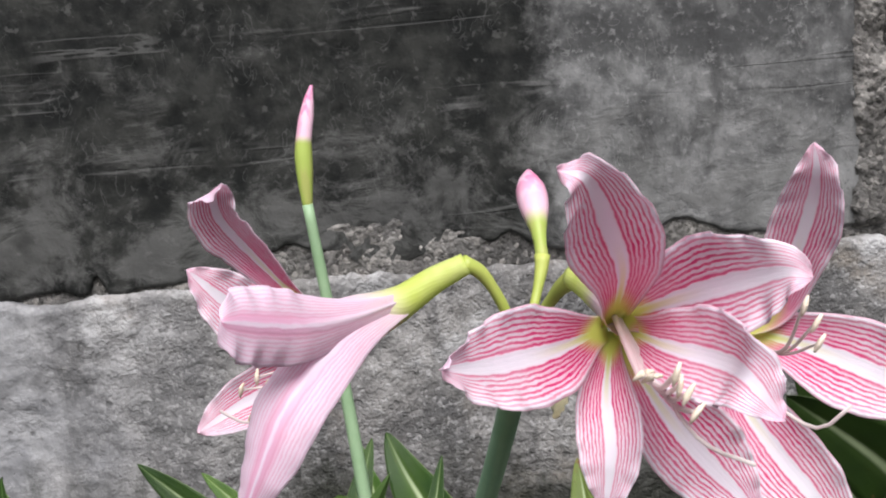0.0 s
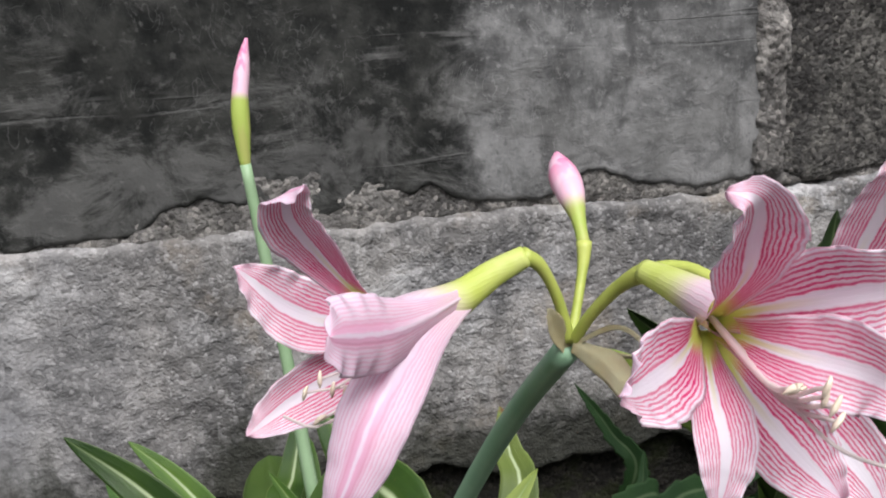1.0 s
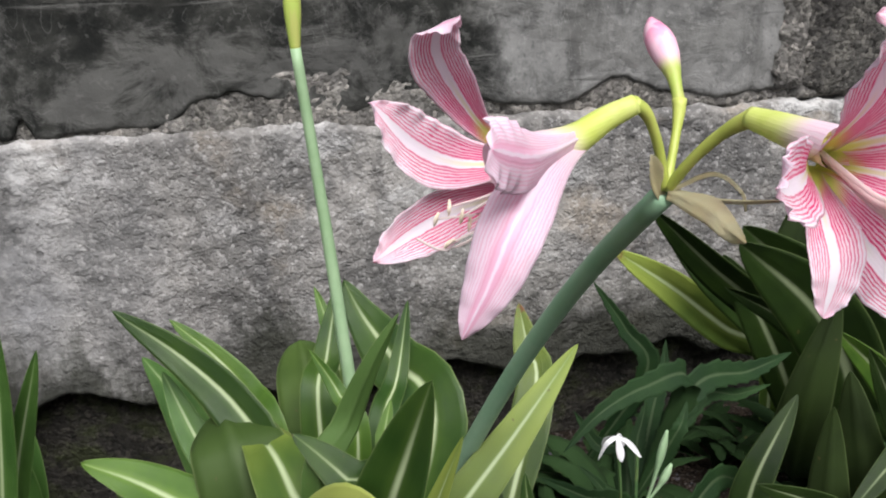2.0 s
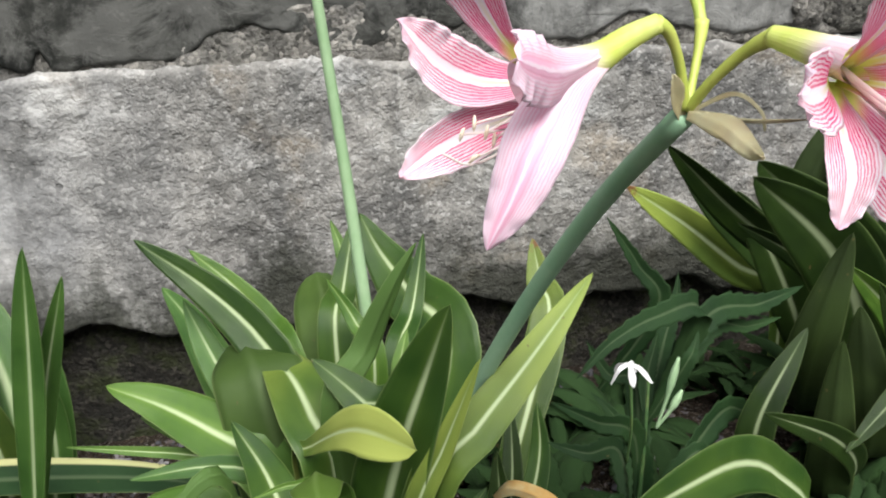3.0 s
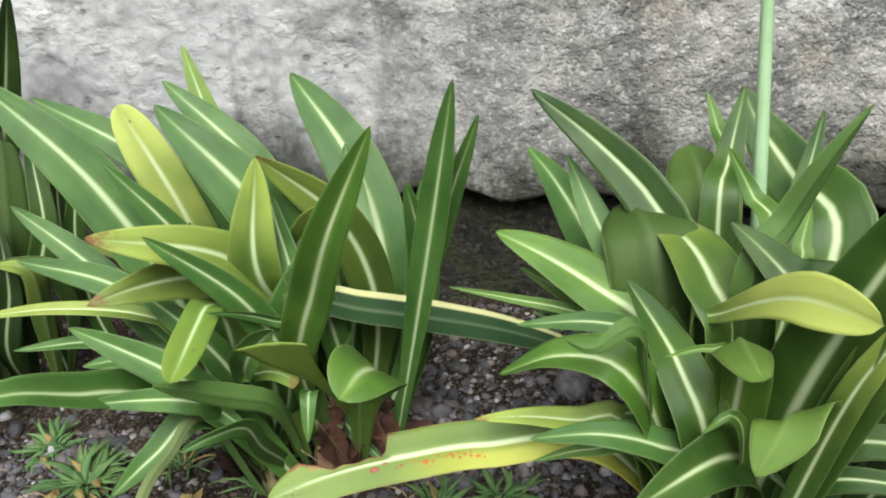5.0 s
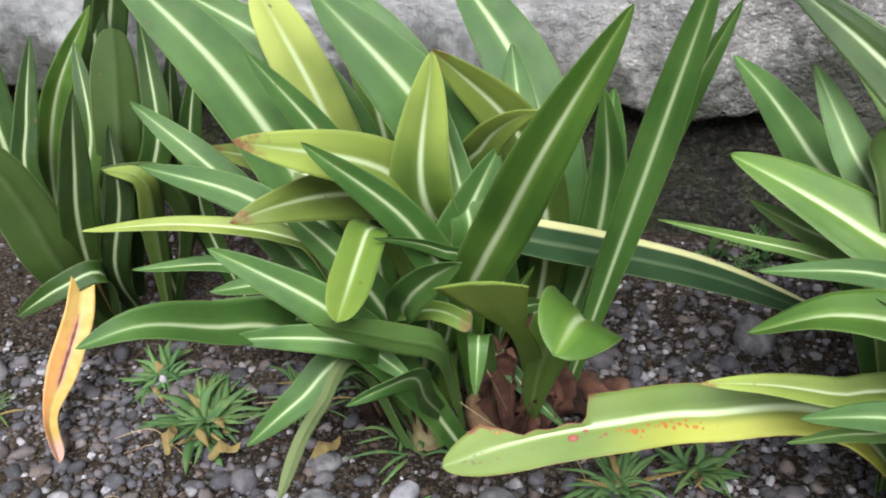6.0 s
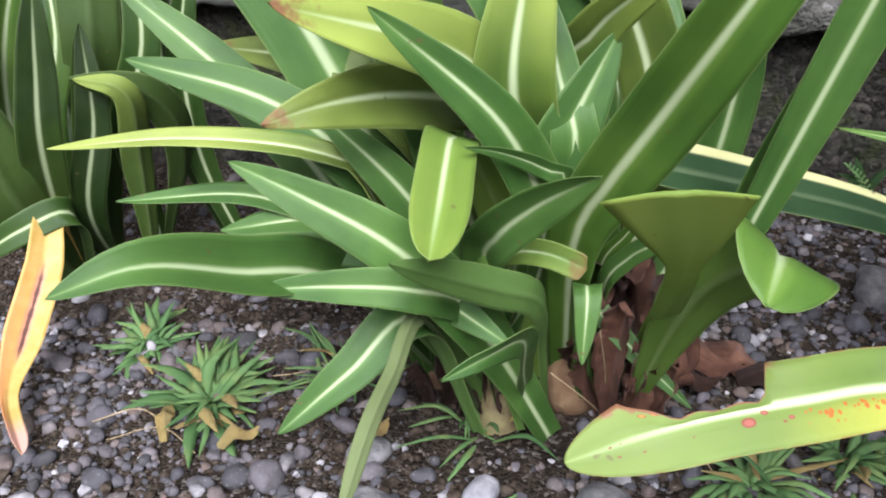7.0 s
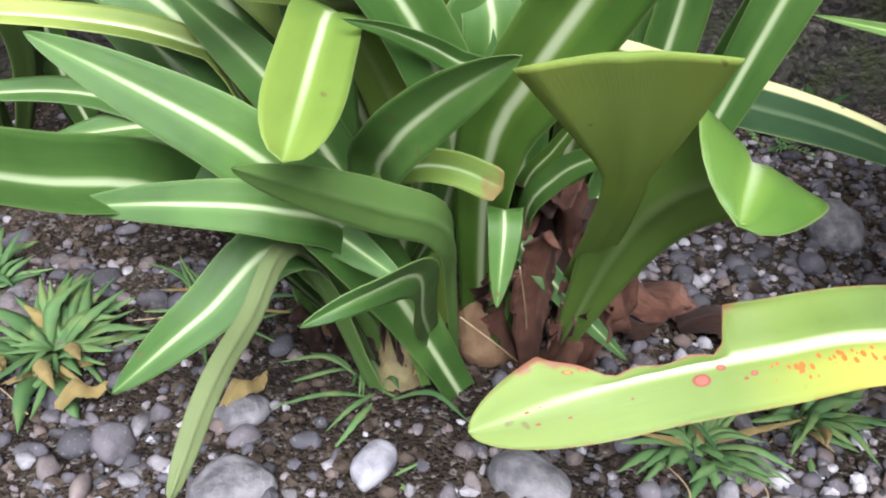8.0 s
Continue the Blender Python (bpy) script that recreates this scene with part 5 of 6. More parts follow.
leaf(plant_middle, [(-0.070, 0.550, 0.080), (-0.035, 0.500, 0.310), (-0.009, 0.500, 0.350), (0.027, 0.520, 0.380), (0.074, 0.556, 0.413)], 0.0291, (0.700, -0.541, -0.465), look_of="half_lime")
leaf(plant_middle, [(-0.090, 0.600, 0.080), (-0.112, 0.585, 0.281), (-0.102, 0.570, 0.302), (-0.074, 0.520, 0.347), (-0.043, 0.478, 0.359)], 0.0314, (-0.013, -0.716, -0.698), look_of="yellow", shape="tongue")
leaf(plant_middle, [(-0.100, 0.600, 0.080), (-0.111, 0.600, 0.206), (-0.134, 0.610, 0.265), (-0.168, 0.630, 0.283), (-0.203, 0.650, 0.295), (-0.239, 0.660, 0.308)], 0.0442, (0.583, 0.708, 0.399), look_of="light", shape="broad")
leaf(plant_middle, [(-0.120, 0.620, 0.080), (-0.139, 0.620, 0.251), (-0.167, 0.640, 0.262), (-0.197, 0.660, 0.265), (-0.223, 0.670, 0.274)], 0.0243, (0.508, 0.488, 0.710), look_of="light")
leaf(plant_middle, [(-0.090, 0.560, 0.080), (-0.104, 0.530, 0.232), (-0.120, 0.550, 0.274), (-0.132, 0.580, 0.285), (-0.151, 0.610, 0.301)], 0.0355, (0.917, 0.378, 0.128))
leaf(plant_middle, [(-0.100, 0.570, 0.080), (-0.123, 0.550, 0.210), (-0.154, 0.535, 0.284), (-0.192, 0.550, 0.284), (-0.230, 0.560, 0.260)], 0.0322, (0.466, 0.771, 0.435), look_of="light", shape="broad")
leaf(plant_middle, [(-0.110, 0.570, 0.080), (-0.141, 0.540, 0.265), (-0.147, 0.530, 0.314), (-0.157, 0.520, 0.326), (-0.174, 0.515, 0.314), (-0.190, 0.520, 0.316)], 0.0166, (0.296, -0.533, -0.793), look_of="fresh", shape="broad")
leaf(plant_middle, [(-0.100, 0.600, 0.080), (-0.109, 0.600, 0.206), (-0.132, 0.600, 0.260), (-0.168, 0.600, 0.275), (-0.222, 0.610, 0.264)], 0.0191, (0.694, 0.408, 0.593), look_of="fresh")
leaf(plant_middle, [(-0.110, 0.630, 0.080), (-0.131, 0.640, 0.232), (-0.182, 0.640, 0.256), (-0.226, 0.650, 0.259), (-0.275, 0.660, 0.262)], 0.0098, (0.282, 0.545, 0.789), look_of="light")
leaf(plant_middle, [(-0.090, 0.580, 0.080), (-0.089, 0.540, 0.272), (-0.096, 0.525, 0.314), (-0.096, 0.495, 0.325), (-0.092, 0.480, 0.322)], 0.0324, (0.994, -0.034, 0.102), look_of="light", shape="blunt", cup=0.4)
leaf(plant_middle, [(-0.090, 0.560, 0.080), (-0.100, 0.535, 0.285), (-0.110, 0.530, 0.306), (-0.135, 0.520, 0.307)], 0.0092, (0.263, 0.550, 0.793), look_of="light")
leaf(plant_middle, [(-0.060, 0.560, 0.080), (-0.042, 0.530, 0.231), (-0.060, 0.500, 0.283), (-0.076, 0.480, 0.298), (-0.096, 0.455, 0.283)], 0.0382, (0.850, 0.350, 0.250), look_of="light", shape="fold")
leaf(plant_middle, [(-0.120, 0.580, 0.080), (-0.148, 0.560, 0.221), (-0.182, 0.560, 0.226), (-0.213, 0.570, 0.219), (-0.248, 0.570, 0.215)], 0.0197, (0.126, 0.903, 0.411), look_of="yellowing")
leaf(plant_middle, [(-0.090, 0.560, 0.080), (-0.098, 0.535, 0.209), (-0.131, 0.530, 0.234), (-0.168, 0.520, 0.250), (-0.209, 0.514, 0.249)], 0.0240, (0.071, 0.891, 0.448), look_of="fresh")
leaf(plant_middle, [(-0.090, 0.580, 0.080), (-0.119, 0.560, 0.220), (-0.137, 0.560, 0.234), (-0.159, 0.565, 0.227), (-0.185, 0.570, 0.212)], 0.0171, (0.184, 0.891, 0.415), look_of="fresh")
leaf(plant_middle, [(-0.090, 0.560, 0.080), (-0.138, 0.530, 0.224), (-0.173, 0.530, 0.229), (-0.208, 0.530, 0.217)], 0.0127, (-0.074, 0.664, 0.744), look_of="light")
leaf(plant_middle, [(-0.080, 0.560, 0.080), (-0.086, 0.520, 0.236), (-0.097, 0.510, 0.276), (-0.114, 0.505, 0.266)], 0.0144, (0.470, 0.532, 0.705), look_of="light")
leaf(plant_middle, [(0.000, 0.570, 0.080), (0.027, 0.610, 0.153), (0.035, 0.625, 0.193), (0.038, 0.635, 0.237)], 0.0256, (0.941, -0.337, -0.023))
leaf(plant_middle, [(-0.050, 0.570, 0.080), (-0.026, 0.560, 0.209), (-0.005, 0.580, 0.215), (0.019, 0.600, 0.231)], 0.0183, (0.708, -0.561, -0.429))
leaf(plant_middle, [(0.020, 0.600, 0.080), (0.071, 0.660, 0.186), (0.076, 0.680, 0.243)], 0.0208, (0.901, -0.422, -0.102))
leaf(plant_middle, [(0.050, 0.720, 0.080), (0.122, 0.820, 0.228), (0.125, 0.860, 0.260), (0.124, 0.889, 0.293)], 0.0387, (0.948, -0.233, 0.218), look_of="olive")
leaf(plant_middle, [(-0.080, 0.575, 0.080), (-0.160, 0.595, 0.175), (-0.243, 0.578, 0.186), (-0.290, 0.555, 0.194), (-0.337, 0.537, 0.192), (-0.382, 0.523, 0.177)], 0.0343, (-0.312, 0.791, 0.526), look_of="blotched", shape="torn", cup=0.1)

# most leaves here wear the shaded copy, the clump's gloom being in their colour
leaf(plant_right, [(0.400, 0.880, 0.120), (0.390, 0.880, 0.215), (0.342, 0.880, 0.246), (0.285, 0.885, 0.293), (0.219, 0.890, 0.340)], 0.0398, (0.597, 0.064, 0.800), look_of="yellowing")
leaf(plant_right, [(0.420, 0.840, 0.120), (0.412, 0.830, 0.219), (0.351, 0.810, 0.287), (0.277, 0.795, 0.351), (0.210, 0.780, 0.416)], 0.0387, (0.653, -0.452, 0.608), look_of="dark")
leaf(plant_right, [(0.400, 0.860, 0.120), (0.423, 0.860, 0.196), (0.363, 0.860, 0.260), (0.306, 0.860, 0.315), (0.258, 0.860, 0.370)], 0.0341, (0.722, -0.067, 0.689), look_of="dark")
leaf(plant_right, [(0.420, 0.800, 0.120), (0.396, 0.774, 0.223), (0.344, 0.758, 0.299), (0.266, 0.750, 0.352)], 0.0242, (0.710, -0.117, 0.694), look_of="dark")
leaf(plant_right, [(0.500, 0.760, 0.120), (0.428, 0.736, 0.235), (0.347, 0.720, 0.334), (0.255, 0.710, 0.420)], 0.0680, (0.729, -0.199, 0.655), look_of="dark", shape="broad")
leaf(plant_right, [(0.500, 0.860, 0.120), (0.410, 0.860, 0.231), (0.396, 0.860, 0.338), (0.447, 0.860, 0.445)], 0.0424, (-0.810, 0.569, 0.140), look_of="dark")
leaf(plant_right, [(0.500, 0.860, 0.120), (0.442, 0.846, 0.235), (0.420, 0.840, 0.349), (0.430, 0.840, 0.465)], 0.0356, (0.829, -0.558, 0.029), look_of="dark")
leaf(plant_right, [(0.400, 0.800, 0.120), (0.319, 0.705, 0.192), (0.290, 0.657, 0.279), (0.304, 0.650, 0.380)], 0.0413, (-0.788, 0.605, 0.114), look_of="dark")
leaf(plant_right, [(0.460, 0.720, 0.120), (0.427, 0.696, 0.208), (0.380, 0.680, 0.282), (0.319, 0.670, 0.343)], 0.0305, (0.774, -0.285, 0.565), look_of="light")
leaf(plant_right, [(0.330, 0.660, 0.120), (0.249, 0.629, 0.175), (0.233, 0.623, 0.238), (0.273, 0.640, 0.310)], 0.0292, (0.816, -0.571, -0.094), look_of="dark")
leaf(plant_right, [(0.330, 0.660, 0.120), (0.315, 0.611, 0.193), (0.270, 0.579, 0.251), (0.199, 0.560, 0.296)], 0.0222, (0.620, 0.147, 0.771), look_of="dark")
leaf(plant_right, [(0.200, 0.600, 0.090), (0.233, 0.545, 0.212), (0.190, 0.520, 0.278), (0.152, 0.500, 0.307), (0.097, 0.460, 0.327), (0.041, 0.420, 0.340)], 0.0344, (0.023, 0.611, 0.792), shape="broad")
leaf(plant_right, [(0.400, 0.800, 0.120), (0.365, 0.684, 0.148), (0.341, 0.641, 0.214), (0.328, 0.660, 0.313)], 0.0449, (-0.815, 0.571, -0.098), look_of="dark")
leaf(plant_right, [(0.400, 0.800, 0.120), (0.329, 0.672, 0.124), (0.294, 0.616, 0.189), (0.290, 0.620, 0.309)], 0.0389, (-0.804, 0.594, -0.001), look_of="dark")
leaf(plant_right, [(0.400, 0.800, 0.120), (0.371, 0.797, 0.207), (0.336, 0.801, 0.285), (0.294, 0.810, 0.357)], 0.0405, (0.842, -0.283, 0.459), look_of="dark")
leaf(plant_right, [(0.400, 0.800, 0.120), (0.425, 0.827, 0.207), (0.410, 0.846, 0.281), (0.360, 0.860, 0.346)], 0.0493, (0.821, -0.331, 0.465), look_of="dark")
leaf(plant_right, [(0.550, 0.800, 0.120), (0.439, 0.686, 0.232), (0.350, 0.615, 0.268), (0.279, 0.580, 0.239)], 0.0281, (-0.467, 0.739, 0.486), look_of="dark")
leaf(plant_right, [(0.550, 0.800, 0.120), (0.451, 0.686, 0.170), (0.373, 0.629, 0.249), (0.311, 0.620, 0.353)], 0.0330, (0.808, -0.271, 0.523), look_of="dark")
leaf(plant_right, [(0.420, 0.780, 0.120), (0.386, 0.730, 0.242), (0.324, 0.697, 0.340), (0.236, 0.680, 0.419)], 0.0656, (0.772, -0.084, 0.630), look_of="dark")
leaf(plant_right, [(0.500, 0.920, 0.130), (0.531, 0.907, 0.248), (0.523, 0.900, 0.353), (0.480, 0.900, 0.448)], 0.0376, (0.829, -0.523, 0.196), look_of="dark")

leaf(plant_far, [(-0.735, 0.750, 0.070), (-0.729, 0.725, 0.135), (-0.718, 0.685, 0.116), (-0.714, 0.645, 0.095), (-0.705, 0.606, 0.083), (-0.672, 0.566, 0.083)], 0.0238, (-0.845, -0.319, 0.430), look_of="dry_yellow", shape="lens", cup=0.35)
leaf(plant_far, [(-0.740, 0.760, 0.050), (-0.734, 0.778, 0.115), (-0.724, 0.784, 0.179), (-0.711, 0.780, 0.241)], 0.0201, (0.856, 0.490, -0.163), look_of="deep")
leaf(plant_far, [(-0.800, 0.800, 0.050), (-0.824, 0.833, 0.143), (-0.811, 0.859, 0.228), (-0.766, 0.880, 0.307)], 0.0269, (0.813, 0.417, -0.406), look_of="light")
# far leaves with the dark look carry the bed's shade in their colour
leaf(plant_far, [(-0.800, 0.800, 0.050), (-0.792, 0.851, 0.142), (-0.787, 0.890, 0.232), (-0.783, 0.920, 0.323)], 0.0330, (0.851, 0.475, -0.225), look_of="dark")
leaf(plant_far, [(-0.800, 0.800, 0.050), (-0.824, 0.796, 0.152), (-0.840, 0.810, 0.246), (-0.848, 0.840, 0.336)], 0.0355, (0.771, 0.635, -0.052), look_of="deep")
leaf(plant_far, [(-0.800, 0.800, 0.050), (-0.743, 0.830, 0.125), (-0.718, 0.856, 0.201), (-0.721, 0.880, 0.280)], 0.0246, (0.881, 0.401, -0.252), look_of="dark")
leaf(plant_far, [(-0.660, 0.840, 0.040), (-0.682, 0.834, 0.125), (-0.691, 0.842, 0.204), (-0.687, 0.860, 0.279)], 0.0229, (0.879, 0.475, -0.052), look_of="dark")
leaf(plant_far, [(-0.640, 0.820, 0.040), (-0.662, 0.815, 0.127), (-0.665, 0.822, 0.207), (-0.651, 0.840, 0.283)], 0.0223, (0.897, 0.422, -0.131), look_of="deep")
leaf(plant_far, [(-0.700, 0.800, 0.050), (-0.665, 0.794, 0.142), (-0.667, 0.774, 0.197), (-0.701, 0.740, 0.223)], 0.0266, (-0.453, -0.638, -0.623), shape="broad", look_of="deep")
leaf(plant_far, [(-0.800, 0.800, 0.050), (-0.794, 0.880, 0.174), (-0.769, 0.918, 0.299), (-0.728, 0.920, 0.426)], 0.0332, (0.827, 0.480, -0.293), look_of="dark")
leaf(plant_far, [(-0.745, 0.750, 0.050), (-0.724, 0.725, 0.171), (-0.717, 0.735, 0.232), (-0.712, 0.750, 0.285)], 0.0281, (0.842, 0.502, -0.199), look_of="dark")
leaf(plant_far, [(-0.740, 0.750, 0.050), (-0.742, 0.710, 0.147), (-0.751, 0.705, 0.202), (-0.766, 0.700, 0.246), (-0.789, 0.690, 0.274)], 0.0448, (-0.662, -0.712, -0.233), shape="broad", look_of="deep")
leaf(plant_far, [(-0.745, 0.800, 0.050), (-0.715, 0.790, 0.204), (-0.711, 0.800, 0.255), (-0.710, 0.820, 0.310)], 0.0393, (-0.866, -0.469, 0.173), shape="blunt", look_of="deep")
leaf(plant_far, [(-0.720, 0.770, 0.050), (-0.713, 0.740, 0.124), (-0.698, 0.750, 0.189), (-0.703, 0.770, 0.247)], 0.0239, (0.867, 0.464, -0.184), look_of="dark")
leaf(plant_far, [(-0.700, 0.780, 0.050), (-0.682, 0.765, 0.152), (-0.671, 0.750, 0.210), (-0.698, 0.740, 0.223)], 0.0224, (-0.677, -0.633, -0.375), look_of="half_lime", shape="broad")
leaf(plant_far, [(-0.770, 0.800, 0.050), (-0.810, 0.790, 0.168), (-0.810, 0.810, 0.227), (-0.804, 0.840, 0.293)], 0.0229, (0.814, 0.525, -0.249), look_of="deep")
leaf(plant_far, [(-0.730, 0.745, 0.060), (-0.714, 0.725, 0.132), (-0.738, 0.700, 0.133), (-0.781, 0.690, 0.106)], 0.0206, (-0.472, 0.285, 0.834), shape="broad", look_of="deep")
leaf(plant_far, [(-0.740, 0.770, 0.050), (-0.746, 0.770, 0.164), (-0.735, 0.790, 0.231), (-0.749, 0.820, 0.297)], 0.0231, (0.850, 0.499, -0.168), look_of="green")
leaf(plant_far, [(-0.700, 0.800, 0.050), (-0.700, 0.790, 0.156), (-0.680, 0.800, 0.225), (-0.686, 0.820, 0.282), (-0.691, 0.830, 0.316)], 0.0253, (0.889, 0.413, -0.197), look_of="deep")


# bulbs at the clumps' feet
def bulb(plant, at, radius, height, material, label):
    c = [(at[0], at[1], at[2] - 0.01), (at[0], at[1], at[2] + height * 0.4), (at[0], at[1], at[2] + height)]
    return tube("bulb", c, [radius * 0.7, radius, radius * 0.95, radius * 0.7, radius * 0.45, radius * 0.35], material, plant, 16, 14, label)


bulb(plant_left, (-0.421, 0.640, 0.066), 0.017, 0.052, BULB_PALE, "half-buried bulb with papery tan skin")
bulb(plant_left, (-0.380, 0.665, 0.075), 0.018, 0.060, BULB, "bulb with brown papery skin")
bulb(plant_left, (-0.460, 0.675, 0.070), 0.014, 0.055, BULB, "bulb with brown papery skin")
bulb(plant_middle, (-0.10, 0.585, 0.075), 0.020, 0.06, BULB, "bulb with brown papery skin")
bulb(plant_middle, (-0.07, 0.640, 0.075), 0.018, 0.06, BULB, "bulb with brown papery skin")

# ---- flowering stalk with its blooms ----
SC0, SC1, SC2 = np.array((0.036, 0.364, 0.561)), np.array((0.030, 0.587, 0.400)), np.array((-0.104, 0.573, 0.080))
curve = [tuple(SC2 * (1 - k) ** 2 + SC1 * 2 * k * (1 - k) + SC0 * k**2) for k in np.linspace(0, 1, 9)]
scape = tube("scape", curve, [0.0058, 0.0056, 0.0050, 0.0044, 0.0040], STALK, plant_middle, 20, 48, "stout blue-green flower stalk")
tube("thin_scape", [(-0.037, 0.700, 0.06), (-0.048, 0.712, 0.25), (-0.060, 0.720, 0.42), (-0.073, 0.718, 0.569)], [0.0062, 0.0056, 0.0046, 0.0036], THIN_STALK, plant_middle, 16, 40, "slender pale green bud stalk")
tube("flower_bud", [(-0.073, 0.718, 0.567), (-0.073, 0.720, 0.585), (-0.072, 0.724, 0.610), (-0.067, 0.732, 0.636), (-0.064, 0.735, 0.648)],
     [0.0034, 0.0046, 0.0058, 0.0060, 0.0053, 0.0052, 0.0038, 0.0010], SHEATHED_BUD, plant_middle, 16, 30, "closed slim pink bud in a green sheath")

flower_left = tube("pedicel", [(0.036, 0.364, 0.563), (0.032, 0.361, 0.577), (0.0265, 0.358, 0.588), (0.021, 0.356, 0.5922)], [0.0019, 0.0016, 0.0016, 0.0024], PEDICEL, plant_middle, 14, 20, "pale pink trumpet bloom with rose veins")
flower_left.name = "flower"
tube("funnel", [(0.022, 0.3562, 0.5918), (0.013, 0.356, 0.5880), (0.003, 0.354, 0.5828), (-0.008, 0.350, 0.5795), (-0.0185, 0.346, 0.5750)],
     [0.0030, 0.0037, 0.0044, 0.0060, 0.0086, 0.0118], FUNNEL, flower_left, 24, 32, "green tube widening to a pale pink throat", open_end=True)
flower_front = tube("flower", [(0.037, 0.363, 0.563), (0.040, 0.3555, 0.573), (0.0452, 0.345, 0.5845), (0.0490, 0.337, 0.590)],
                    [0.0018, 0.0015, 0.0017, 0.0028], PEDICEL, plant_middle, 14, 20, "open bloom striped crimson and white")
tube("funnel", [(0.0485, 0.338, 0.5898), (0.0515, 0.330, 0.5890), (0.0540, 0.318, 0.5882), (0.0555, 0.306, 0.5880)], [0.0031, 0.0042, 0.0050, 0.0056], FUNNEL, flower_front, 20, 24, "green tube paling to white", open_end=True)
tube("throat", [(0.0530, 0.322, 0.5884), (0.0540, 0.316, 0.5882), (0.0548, 0.3075, 0.5880)], [0.0040, 0.0046, 0.0038, 0.0004], TUBE, flower_front, 16, 12, "yellow-green throat")
flower_side = tube("flower", [(0.0375, 0.366, 0.562), (0.0402, 0.3575, 0.5728), (0.0452, 0.3472, 0.5842), (0.0515, 0.342, 0.5892), (0.064, 0.347, 0.5865), (0.075, 0.350, 0.579)],
                   [0.0013, 0.0012, 0.0013, 0.0016, 0.0028], PEDICEL, plant_middle, 14, 20, "bloom with crimson striped petals seen from the side")
tube("funnel", [(0.073, 0.351, 0.5792), (0.081, 0.345, 0.576), (0.090, 0.334, 0.573)], [0.0031, 0.0045, 0.0066, 0.0080], FUNNEL, flower_side, 20, 20, "green tube paling to white", open_end=True)
flower_bud = tube("flower_bud", [(0.0365, 0.364, 0.562), (0.0412, 0.3705, 0.574), (0.0446, 0.3758, 0.5835), (0.0455, 0.378, 0.588)], [0.0018, 0.0014, 0.0015, 0.0024], PEDICEL, plant_middle, 12, 16, "fat pink bud on a green stalk")
tube("bud_petals", [(0.0455, 0.378, 0.587), (0.0455, 0.384, 0.595), (0.0455, 0.392, 0.6015), (0.0455, 0.401, 0.607), (0.0460, 0.406, 0.6105)],
     [0.0020, 0.0019, 0.0024, 0.0035, 0.0045, 0.0050, 0.0047, 0.0034, 0.0010], BUD, flower_bud, 18, 30, "closed pink petals")


def blade(name, pts, width, side, material, parent, shape="strap", cup=0.3, label="", crumple=0.03, twist=0.0):
    count["n"] += 1
    verts, faces, uv = strip(pts, width, side, shape, cup, 9, 30, 0.0006, ruffle=crumple, twist=twist, seed=count["n"])
    return mesh_object(name, verts, faces, material, parent, label, uv)


blade("spathe", [(0.037, 0.362, 0.562), (0.041, 0.345, 0.562), (0.042, 0.330, 0.559), (0.039, 0.317, 0.5605)], 0.0085, (0.7, 0.1, 0.7), LEAF["straw"], scape, "acute", label="withered straw-coloured flower sheath")
blade("spathe", [(0.035, 0.364, 0.560), (0.031, 0.360, 0.568), (0.028, 0.356, 0.576)], 0.006, (0.8, 0.5, -0.2), LEAF["straw"], scape, label="withered straw-coloured flower sheath")
blade("bract", [(0.037, 0.362, 0.562), (0.046, 0.352, 0.570), (0.052, 0.346, 0.566), (0.053, 0.344, 0.560)], 0.0016, (0.5, 0.5, 0.5), LEAF["straw"], scape)
blade("bract", [(0.038, 0.362, 0.561), (0.050, 0.345, 0.563), (0.062, 0.336, 0.565)], 0.0014, (0.1, 0.5, 0.8), LEAF["straw"], scape)


def stamen(flower, pts, tip_side, thick=0.00055):
    s = tube("stamen", pts, [thick, thick * 0.9, thick * 0.6], FILAMENT, flower, 6, 18, "thin pale filament")
    e = np.array(pts[-1])
    d = np.array(tip_side)
    tube("anther", [tuple(e - d * 0.0024), tuple(e + (0, -0.0006, 0.0008)), tuple(e + d * 0.0024)], [0.0002, 0.00065, 0.0006, 0.0003], ANTHER, s, 8, 10, "powdery cream anther")


petal(flower_left, [(-0.017, 0.353, 0.582), (-0.025, 0.350, 0.589), (-0.033, 0.346, 0.600), (-0.039, 0.340, 0.611), (-0.039, 0.335, 0.618), (-0.035, 0.328, 0.621)], 0.0149, (0.849, -0.379, 0.368), ruffle=0.05)
petal(flower_left, [(-0.006, 0.360, 0.575), (-0.015, 0.366, 0.574), (-0.030, 0.367, 0.575), (-0.043, 0.364, 0.582), (-0.055, 0.359, 0.596)], 0.0198, (0.235, 0.345, 0.909))
petal(flower_left, [(-0.006, 0.360, 0.573), (-0.013, 0.366, 0.565), (-0.030, 0.367, 0.560), (-0.045, 0.362, 0.555), (-0.057, 0.355, 0.550)], 0.0173, (-0.315, 0.199, 0.928))
petal(flower_left, [(0.003, 0.352, 0.583), (-0.011, 0.336, 0.579), (-0.024, 0.321, 0.568), (-0.031, 0.317, 0.555), (-0.038, 0.318, 0.540)], 0.0182, (0.837, -0.354, -0.417), shape="petal_front", cup=0.34, ruffle=0.03)
petal(flower_left, [(0.004, 0.352, 0.584), (-0.009, 0.337, 0.584), (-0.020, 0.322, 0.587), (-0.033, 0.304, 0.594)], 0.0187, (0.027, -0.308, -0.951), shape="petal_blunt", cup=0.3, ruffle=0.06)
